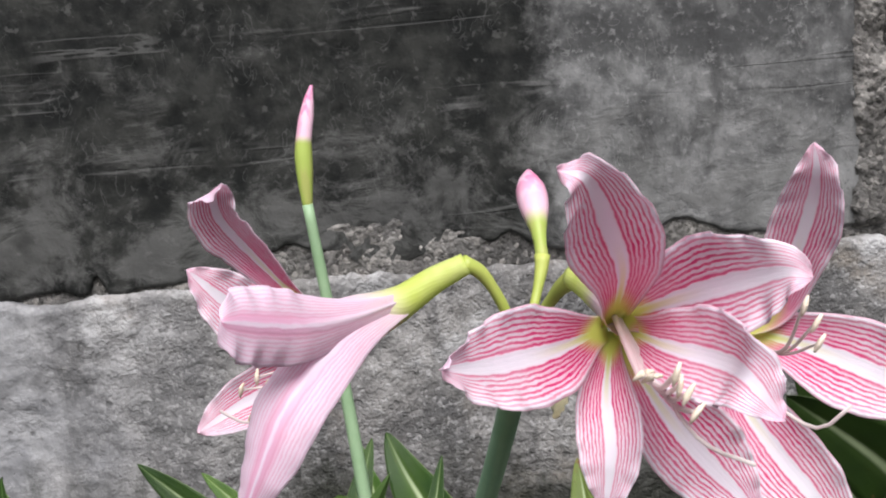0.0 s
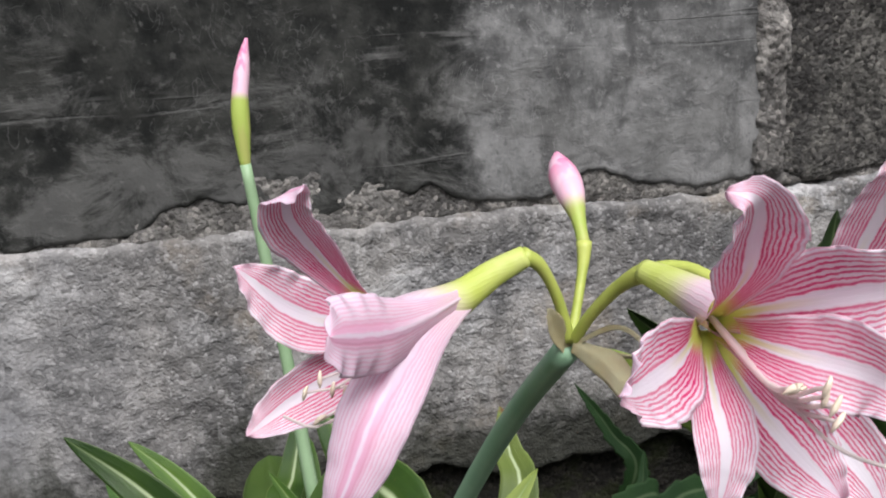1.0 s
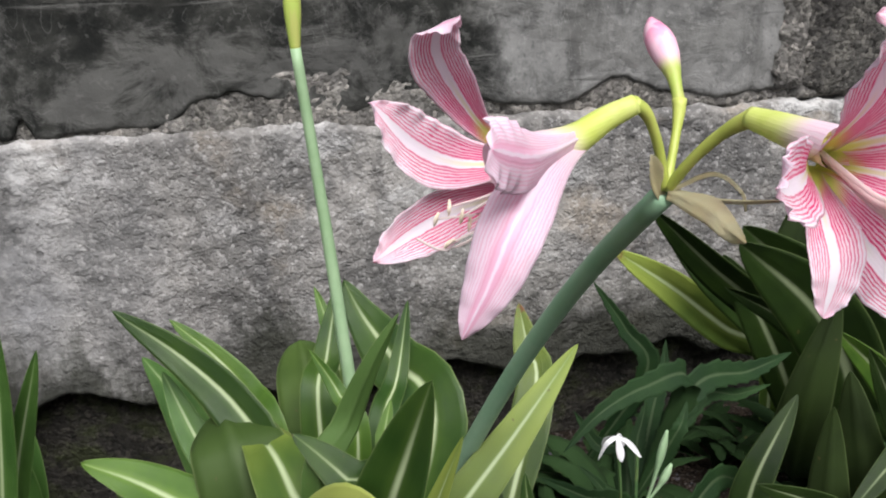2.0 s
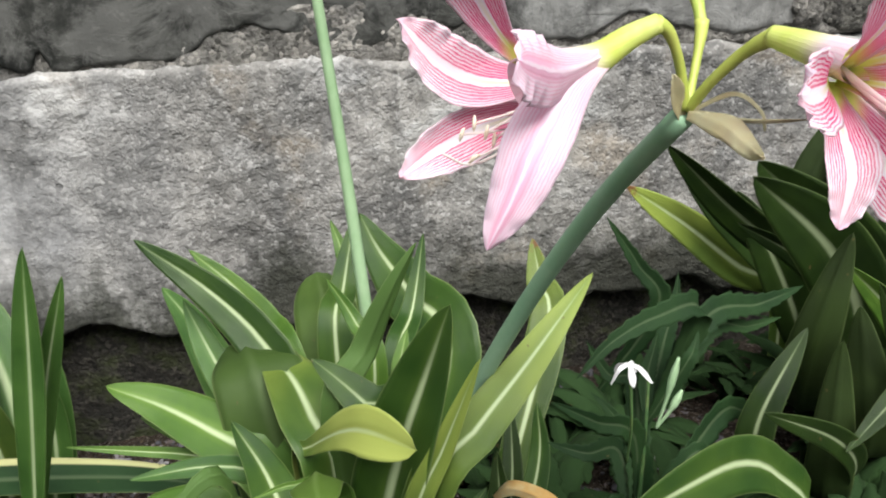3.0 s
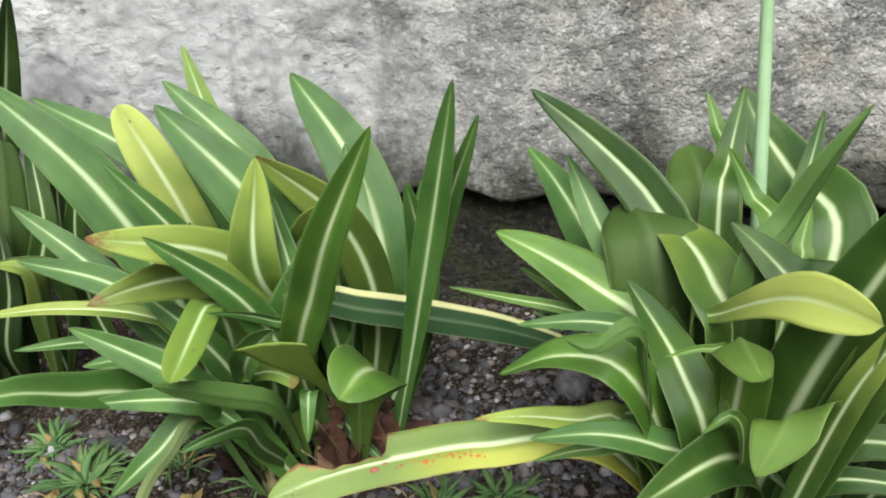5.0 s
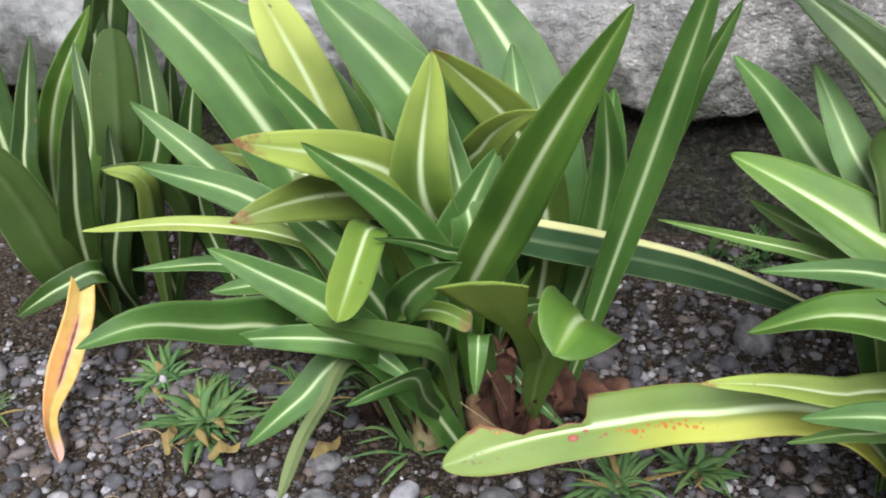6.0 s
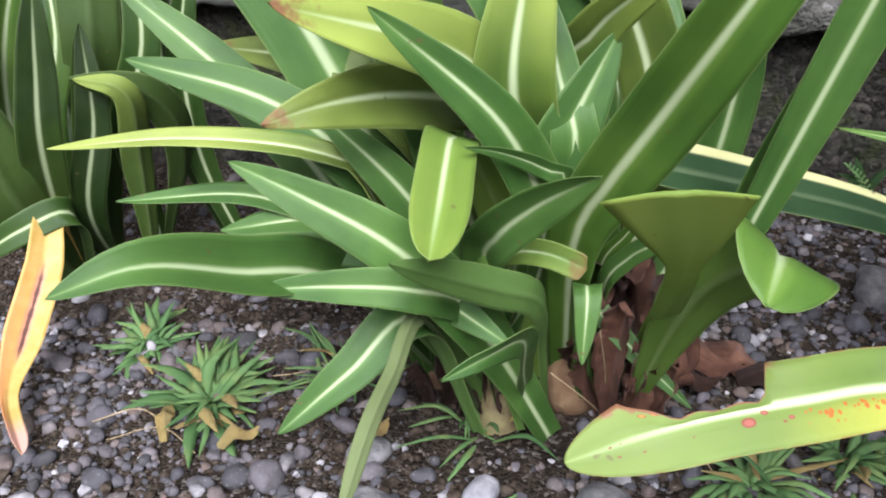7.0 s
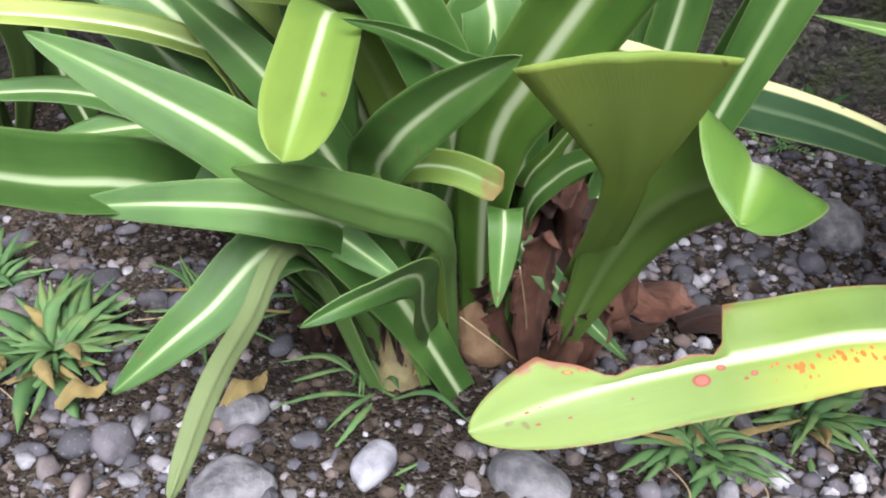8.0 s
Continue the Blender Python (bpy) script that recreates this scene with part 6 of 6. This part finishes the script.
petal(flower_front, [(0.053, 0.313, 0.584), (0.052, 0.293, 0.600), (0.047, 0.280, 0.612), (0.042, 0.270, 0.622), (0.037, 0.272, 0.624)], 0.0187, (0.947, -0.130, 0.294), ruffle=0.045)
petal(flower_front, [(0.054, 0.313, 0.585), (0.063, 0.292, 0.594), (0.071, 0.278, 0.600), (0.076, 0.270, 0.603), (0.080, 0.268, 0.602)], 0.0215, (0.161, -0.291, -0.943), ruffle=0.06)
petal(flower_front, [(0.055, 0.313, 0.583), (0.059, 0.290, 0.585), (0.066, 0.274, 0.586), (0.067, 0.264, 0.586), (0.072, 0.262, 0.579)], 0.0182, (-0.434, -0.167, -0.885), ruffle=0.08)
petal(flower_front, [(0.053, 0.313, 0.582), (0.048, 0.297, 0.573), (0.047, 0.289, 0.564), (0.045, 0.288, 0.551)], 0.0137, (-0.978, 0.200, 0.051), ruffle=0.04)
petal(flower_front, [(0.054, 0.313, 0.581), (0.061, 0.304, 0.567), (0.068, 0.300, 0.557), (0.079, 0.296, 0.544)], 0.0204, (-0.795, -0.049, -0.605), ruffle=0.05)
petal(flower_front, [(0.052, 0.313, 0.583), (0.037, 0.290, 0.586), (0.024, 0.274, 0.589), (0.014, 0.262, 0.593)], 0.0197, (-0.094, 0.314, 0.945), ruffle=0.05)
petal(flower_side, [(0.088, 0.335, 0.573), (0.097, 0.330, 0.579), (0.100, 0.324, 0.595), (0.101, 0.318, 0.607), (0.100, 0.313, 0.615), (0.099, 0.312, 0.621)], 0.0159, (0.858, -0.416, -0.301), ruffle=0.06)
petal(flower_side, [(0.088, 0.335, 0.573), (0.093, 0.335, 0.572), (0.104, 0.325, 0.570), (0.116, 0.315, 0.565), (0.126, 0.305, 0.560)], 0.0227, (-0.397, -0.138, -0.908), ruffle=0.04)
petal(flower_side, [(0.088, 0.335, 0.573), (0.089, 0.335, 0.556), (0.095, 0.328, 0.544), (0.103, 0.322, 0.532), (0.109, 0.320, 0.521)], 0.0207, (-0.843, 0.074, -0.532), ruffle=0.04)

# stamens
HUB = (0.002, 0.353, 0.582)
for end, mid, d in (((-0.033, 0.342, 0.566), (-0.018, 0.347, 0.572), (0.2, 0, 0.9)), ((-0.036, 0.345, 0.568), (-0.020, 0.349, 0.571), (0.1, 0.2, 0.9)),
                    ((-0.040, 0.343, 0.5655), (-0.022, 0.346, 0.567), (0.3, 0, 0.8)), ((-0.037, 0.340, 0.559), (-0.018, 0.345, 0.566), (0.7, 0, 0.5)),
                    ((-0.030, 0.346, 0.5625), (-0.016, 0.350, 0.570), (0.2, 0.3, 0.9))):
    stamen(flower_left, [HUB, mid, end], d)
tube("style", [HUB, (-0.020, 0.344, 0.565), (-0.037, 0.340, 0.5575), (-0.046, 0.341, 0.561)], [0.0006, 0.0005, 0.0004], FILAMENT, flower_left, 6, 20, "long curved white style")
HUB = (0.0535, 0.319, 0.588)
for end, mid, d in (((0.050, 0.270, 0.586), (0.0520, 0.284, 0.582), (0.8, 0, 0.3)), ((0.052, 0.272, 0.5845), (0.054, 0.288, 0.580), (0.8, 0, 0.2)),
                    ((0.0555, 0.268, 0.5865), (0.0555, 0.286, 0.579), (0.3, 0, 0.9)), ((0.0565, 0.270, 0.5835), (0.056, 0.286, 0.578), (0.2, 0, 0.9)),
                    ((0.0575, 0.268, 0.5825), (0.057, 0.286, 0.577), (0.5, 0.1, 0.8)), ((0.0595, 0.270, 0.578), (0.058, 0.288, 0.5755), (0.6, 0.1, 0.7))):
    stamen(flower_front, [HUB, mid, end], d, 0.0008)
tube("style", [HUB, (0.057, 0.288, 0.578), (0.0605, 0.272, 0.572), (0.067, 0.262, 0.571)], [0.0006, 0.0005, 0.0004], FILAMENT, flower_front, 6, 20, "long curved white style")
HUB = (0.084, 0.342, 0.575)
for end, d in (((0.090, 0.296, 0.589), (0.3, 0, 0.9)), ((0.0925, 0.296, 0.585), (0.5, 0, 0.8)), ((0.094, 0.298, 0.580), (0.5, 0, 0.8))):
    stamen(flower_side, [HUB, (0.091, 0.315, 0.573), end], d)
tube("style", [HUB, (0.086, 0.310, 0.566), (0.092, 0.296, 0.562), (0.098, 0.292, 0.568)], [0.0006, 0.0005, 0.0004], FILAMENT, flower_side, 6, 20)


# ---- toothed weed with a white star flower ----
def toothed_leaf(plant, pts, width, side):
    count["n"] += 1
    verts, faces, uv = strip(pts, width, side, "toothed", 0.22, 9, 94, 0.0007, seed=count["n"])
    return mesh_object("leaf", verts, faces, WEED_LEAF, plant, "", uv)


weed = thing("star_flower_weed", (0.115, 0.56, 0.10), "toothed dark green weed with a white star flower", "weed")
tube("stem", [(0.115, 0.565, 0.10), (0.112, 0.555, 0.20), (0.112, 0.550, 0.28), (0.118, 0.565, 0.33)], [0.0024, 0.0020, 0.0015, 0.0010], GRASS, weed, 8, 30)
toothed_leaf(weed, [(0.120, 0.570, 0.290), (0.153, 0.575, 0.369), (0.118, 0.560, 0.377), (0.086, 0.550, 0.368), (0.061, 0.540, 0.351)], 0.0201, (-0.214, 0.542, 0.813))
toothed_leaf(weed, [(0.120, 0.570, 0.290), (0.165, 0.590, 0.355), (0.214, 0.610, 0.351), (0.258, 0.630, 0.351)], 0.0218, (0.206, -0.560, -0.802))
toothed_leaf(weed, [(0.120, 0.570, 0.290), (0.173, 0.600, 0.339), (0.208, 0.610, 0.334), (0.238, 0.620, 0.333)], 0.0158, (0.088, -0.537, -0.839))
toothed_leaf(weed, [(0.115, 0.560, 0.200), (0.104, 0.545, 0.298), (0.075, 0.540, 0.319), (0.044, 0.535, 0.341)], 0.0201, (0.500, 0.369, 0.784))
toothed_leaf(weed, [(0.170, 0.840, 0.120), (0.231, 0.820, 0.238), (0.212, 0.830, 0.283), (0.182, 0.840, 0.330)], 0.0267, (0.865, -0.123, 0.487))
toothed_leaf(weed, [(0.115, 0.560, 0.200), (0.111, 0.550, 0.278), (0.094, 0.560, 0.308), (0.081, 0.570, 0.321)], 0.0174, (0.831, 0.059, 0.553))
toothed_leaf(weed, [(0.115, 0.560, 0.200), (0.090, 0.520, 0.269), (0.068, 0.510, 0.275), (0.041, 0.500, 0.269)], 0.0157, (-0.280, 0.687, 0.671))
toothed_leaf(weed, [(0.115, 0.560, 0.200), (0.153, 0.570, 0.258), (0.178, 0.580, 0.252), (0.200, 0.590, 0.249)], 0.0174, (0.139, -0.659, -0.739))
toothed_leaf(weed, [(0.120, 0.570, 0.290), (0.140, 0.560, 0.341), (0.147, 0.565, 0.350), (0.151, 0.570, 0.359)], 0.0144, (0.820, -0.536, -0.203))
toothed_leaf(weed, [(0.120, 0.570, 0.290), (0.132, 0.600, 0.310), (0.139, 0.610, 0.321), (0.146, 0.620, 0.331)], 0.0141, (0.873, -0.469, -0.135))
toothed_leaf(weed, [(0.115, 0.560, 0.200), (0.133, 0.620, 0.284), (0.115, 0.630, 0.294), (0.100, 0.640, 0.318)], 0.0212, (0.748, 0.127, 0.651))
toothed_leaf(weed, [(0.115, 0.560, 0.200), (0.116, 0.600, 0.246), (0.094, 0.610, 0.242), (0.067, 0.620, 0.248)], 0.0205, (0.249, 0.529, 0.812))
toothed_leaf(weed, [(0.115, 0.560, 0.200), (0.208, 0.640, 0.237), (0.247, 0.660, 0.225), (0.296, 0.680, 0.200)], 0.0254, (-0.105, -0.540, -0.835))
toothed_leaf(weed, [(0.115, 0.560, 0.200), (0.135, 0.520, 0.258), (0.156, 0.510, 0.263), (0.181, 0.500, 0.258)], 0.0175, (-0.244, -0.562, -0.790))
toothed_leaf(weed, [(0.120, 0.570, 0.290), (0.160, 0.640, 0.312), (0.175, 0.660, 0.328), (0.180, 0.670, 0.351)], 0.0185, (0.881, -0.464, -0.095))
star = tube("flower", [(0.095, 0.535, 0.29), (0.090, 0.520, 0.33), (0.085, 0.517, 0.372)], [0.0008, 0.0008, 0.0012], GRASS, weed, 8, 20, "white star flower on a long tube")
for tip in ((0.069, 0.511, 0.360), (0.102, 0.511, 0.357), (0.086, 0.508, 0.357), (0.079, 0.530, 0.358), (0.096, 0.530, 0.356)):
    tip = [c + 0.76 * (t - c) for c, t in zip((0.0845, 0.517, 0.373), tip)]
    mid = ((0.0845 + tip[0]) / 2, (0.517 + tip[1]) / 2, (0.373 + tip[2]) / 2 + 0.003)
    verts, faces, uv = strip([(0.0845, 0.517, 0.373), mid, tip], 0.0046, (0.4, 0.8, 0.4) if abs(tip[0] - 0.085) > 0.008 else (1, 0, 0), "broad", 0.15, 7, 14, 0.0004, seed=3)
    mesh_object("petal", verts, faces, WHITE_PETAL, star, "", uv)
for pts in ([(0.102, 0.512, 0.330), (0.106, 0.510, 0.351), (0.111, 0.510, 0.378)], [(0.102, 0.512, 0.330), (0.109, 0.510, 0.343), (0.115, 0.510, 0.356)]):
    tube("flower_bud", pts, [0.0008, 0.0009, 0.0010, 0.0013, 0.0024, 0.0022, 0.0008], THIN_STALK, weed, 8, 24, "closed cream flower bud")


def low_weed(at, size, n, seed, label, leaf_shape="toothed"):
    r = np.random.default_rng(seed)
    z = float(soil_z(at[0], at[1]))
    w = thing("low_weed", (at[0], at[1], z), label, "weed", "low weeds under the wall")
    for i in range(n):
        a, up = r.uniform(0, 6.3), r.uniform(0.3, 1.1)
        d = np.array((math.cos(a), math.sin(a), up)) * size * r.uniform(0.6, 1.1)
        root = np.array((at[0], at[1], z)) + r.uniform(-0.008, 0.008, 3) * (1, 1, 0)
        tip = root + d * (1, 1, 0.75)
        count["n"] += 1
        verts, faces, uv = strip([root, root + d * 0.5 + (0, 0, size * 0.12), tip], size * r.uniform(0.26, 0.40), (-math.sin(a), math.cos(a), r.uniform(-0.3, 0.3)), leaf_shape, 0.22, 7, 27, 0.0006, seed=count["n"])
        mesh_object("leaf", verts, faces, WEED_LEAF, w, "", uv)
    return w


r = np.random.default_rng(44)
for i in range(40):
    x, y = r.uniform(0.0, 0.50), r.uniform(0.54, 0.94)
    low_weed((x, y), r.uniform(0.05, 0.11), 9, 200 + i, "small dark green toothed weed on the soil")
for i, (x, y) in enumerate(((-0.12, 0.94), (-0.05, 0.93), (0.02, 0.95), (-0.20, 0.955), (-0.09, 0.88), (-0.155, 0.955), (-0.47, 0.95), (-0.60, 0.94))):
    low_weed((x, y), r.uniform(0.02, 0.04), 8, 300 + i, "tiny fern-like weed at the wall's foot")


# ---- grass tufts ----
def tuft(at, n, length, width, seed, label):
    r = np.random.default_rng(seed)
    z = float(soil_z(at[0], at[1]))
    plant = thing("grass_tuft", (at[0], at[1], z), label, "grass", "grass tufts in the gravel")
    for i in range(n):
        a, up, s = r.uniform(0, 6.3), r.uniform(0.12, 1.1), length * r.uniform(0.45, 1.1)
        bend = a + r.uniform(-0.5, 0.5)
        d = np.array((math.cos(a), math.sin(a), up))
        d = d / np.linalg.norm(d) * s
        e = np.array((math.cos(bend), math.sin(bend), up * r.uniform(0.2, 0.7)))
        e = e / np.linalg.norm(e) * s
        root = np.array((at[0], at[1], z - 0.002)) + np.array((r.normal(0, 0.004), r.normal(0, 0.004), 0))
        v, f, u = strip([root, root + d * 0.5 + (0, 0, s * 0.08), root + d * 0.5 + e * 0.5], width * r.uniform(0.6, 1.3), (-math.sin(a), math.cos(a), r.uniform(-0.4, 0.4)), "toothed" if width > 0.0045 else "strap", 0.3, 5, 24 if width > 0.0045 else 10, 0.0004, seed=seed + i, twist=r.uniform(-50, 50))
        dry = r.uniform() < 0.10
        mesh_object("blade", v, f, LEAF["tan"] if dry else GRASS, plant, "dry straw-coloured blade" if dry else "", u)
    return plant


tuft((-0.592, 0.634), 84, 0.047, 0.0078, 1, "bushy green grass tuft in the gravel")
tuft((-0.660, 0.690), 40, 0.036, 0.0062, 3, "small bright grass tuft in the gravel")
tuft((-0.424, 0.622), 9, 0.050, 0.0046, 4, "small broad-bladed grass tuft beside the bulbs")
tuft((-0.440, 0.640), 12, 0.042, 0.0024, 5, "small grass tuft beside the bulbs")
tuft((-0.283, 0.602), 46, 0.046, 0.0058, 6, "grass tuft under the torn leaf")
tuft((-0.235, 0.625), 36, 0.042, 0.0058, 7, "grass tuft under the torn leaf")
tuft((-0.520, 0.665), 34, 0.052, 0.0024, 8, "grass tuft shaded by the clump's leaves")
tuft((-0.410, 0.568), 4, 0.014, 0.0030, 9, "young grass seedling beside the pale stone")
tuft((-0.780, 0.62), 36, 0.036, 0.0022, 10, "small bright grass tuft in the gravel")


# ---- withered leaves ----
def litter(pts, width, side, look_of, label, cup=0.5, shape="strap"):
    count["n"] += 1
    verts, faces, uv = strip(pts, width, side, shape, cup, 9, 20, 0.0006, ruffle=0.08, seed=count["n"], twist=70)
    ob = mesh_object("withered_leaf", verts, faces, LEAF[look_of], None, "", uv)
    return tagged(ob, label, "withered leaf", "withered leaves on the soil")


r = np.random.default_rng(9)
for i in range(12):
    a = 2.4 * i
    x, y = -0.353 + 0.012 * math.cos(a), 0.652 + 0.010 * math.sin(a)
    up, out = r.uniform(0.045, 0.095), r.uniform(0.004, 0.016)
    blade("dead_sheath", [(x, y, 0.080), (x + out * 0.8 * math.cos(a), y + out * 0.8 * math.sin(a) - 0.004, 0.082 + up * 0.55), (x + out * math.cos(a + 0.6), y + out * math.sin(a + 0.6) - 0.006, 0.084 + up * 0.95), (x - 0.004, y - 0.014, 0.082 + up)], r.uniform(0.014, 0.023),
          (-math.sin(a), math.cos(a), 0.15), LEAF["dry_russet" if i % 3 else "dry_brown"], plant_left, "blunt", 0.8, "papery dead russet leaf sheath", 0.16, r.uniform(-60, 60))
for i in range(5):
    x, y, up = -0.462 + 0.012 * i, 0.648 + r.uniform(-0.006, 0.006), r.uniform(0.030, 0.055)
    blade("dead_sheath", [(x, y, 0.070), (x + 0.003, y - 0.010, 0.075 + up * 0.5), (x + r.uniform(-0.008, 0.008), y - 0.016, 0.072 + up)], 0.013, (0.9, r.uniform(-0.5, 0.5), 0.1), LEAF["dry_brown"], plant_left, "blunt", 0.9, "papery dead brown leaf sheath", 0.14, r.uniform(-60, 60))
for i, (x, y, a, s, kind) in enumerate(((-0.306, 0.702, -0.25, 0.058, "dry_russet"), (-0.284, 0.700, -0.5, 0.050, "dry_russet"), (-0.322, 0.694, 0.7, 0.042, "dry_brown"), (-0.312, 0.676, 0.1, 0.036, "dry_brown"),
                                        (-0.262, 0.684, -0.1, 0.045, "dry_brown"), (-0.486, 0.606, 0.95, 0.026, "tan"), (-0.610, 0.610, 1.9, 0.026, "tan"), (-0.560, 0.598, 0.5, 0.024, "tan"))):
    z = float(soil_z(x, y)) + 0.008
    dx, dy = math.cos(a) * s / 2, math.sin(a) * s / 2
    litter([(x - dx, y - dy, z - 0.002), (x - dx * 0.2, y - dy * 0.2, z + 0.009), (x + dx * 0.4, y + dy * 0.4, z + 0.004), (x + dx, y + dy, z + 0.006)], s * 0.40, (-math.sin(a), math.cos(a), 0.3), kind,
           {"dry_russet": "crumpled russet withered leaf on the gravel", "dry_brown": "curled brown withered leaf on the soil", "tan": "straw-yellow withered leaf scrap on soil"}[kind])
leaf(plant_middle, [(0.018, 0.590, 0.225), (0.029, 0.570, 0.252), (0.052, 0.560, 0.245), (0.063, 0.555, 0.228), (0.083, 0.550, 0.199)], 0.0125, (0.3, 0.2, 0.9), look_of="dry_orange")


# ---- small growth and dry stalks at the wall's foot and between the stones ----
def pinnate_weed(at, size, n, seed):
    r = np.random.default_rng(seed)
    z = float(soil_z(at[0], at[1]))
    w = thing("feathery_weed", (at[0], at[1], z), "small grey-green weed with feathery leaves on soil", "weed", "low weeds under the wall")
    for i in range(n):
        a, s = r.uniform(0, 6.3), size * r.uniform(0.7, 1.2)
        d = np.array((math.cos(a), math.sin(a), 0.55)) * s
        base = np.array((at[0], at[1], z))
        mid, tip = base + d * 0.5 + (0, 0, s * 0.12), base + d * (1, 1, 0.85)
        line = spline([base, mid, tip], 12)
        frond = tube("frond", [tuple(q) for q in (base, mid, tip)], [0.0006, 0.0005, 0.0003], GRASS, w, 5, 10)
        out = np.array((-math.sin(a), math.cos(a), 0.1))
        for k in range(3, 12):
            for sgn in (-1, 1):
                e = line[k] + out * sgn * s * 0.17 * (1 - 0.045 * k) + d * 0.08
                verts, faces, uv = strip([line[k], (line[k] + e) / 2 + (0, 0, 0.0006), e], s * 0.055, d, "broad", 0.1, 3, 5, 0.0003, seed=seed + k)
                mesh_object("leaflet", verts, faces, GRASS, frond, "", uv)
    return w


for i, (x, y, s) in enumerate(((-0.150, 0.925, 0.040), (-0.195, 0.915, 0.030), (-0.105, 0.935, 0.034))):
    pinnate_weed((x, y), s, 4, 500 + i)


DRY_STALK = simple("dry_stalk_tan", (0.22, 0.16, 0.09), (0.34, 0.27, 0.16), 90, 0.6, 0.2)


def dry_stalk(pts, radius=0.0005):
    pts = [(x, y, float(soil_z(x, y)) + h) for x, y, h in pts]
    ob = tube("dry_stalk", pts, [radius, radius * 0.9, radius * 0.6], DRY_STALK, None, 5, 16)
    return tagged(ob, "thin dry straw stalk lying on the soil", "dry stalk", "dry stalks on the soil")


r = np.random.default_rng(77)
dry_stalk([(-0.360, 0.660, 0.001), (-0.364, 0.630, 0.050), (-0.370, 0.605, 0.095)])
dry_stalk([(-0.355, 0.655, 0.001), (-0.372, 0.652, 0.012), (-0.390, 0.665, 0.016)])
dry_stalk([(-0.362, 0.650, 0.001), (-0.372, 0.628, 0.030), (-0.392, 0.622, 0.052)])
for i in range(9):
    x, y, a, s = r.uniform(-0.64, -0.22), r.uniform(0.53, 0.70), r.uniform(0, 3.1), r.uniform(0.012, 0.028)
    dry_stalk([(x, y, 0.004), (x + math.cos(a) * s, y + math.sin(a) * s, 0.006 + r.uniform(0, 0.006)), (x + math.cos(a + 0.4) * s * 2, y + math.sin(a + 0.4) * s * 2, 0.004)], r.uniform(0.0003, 0.0006))
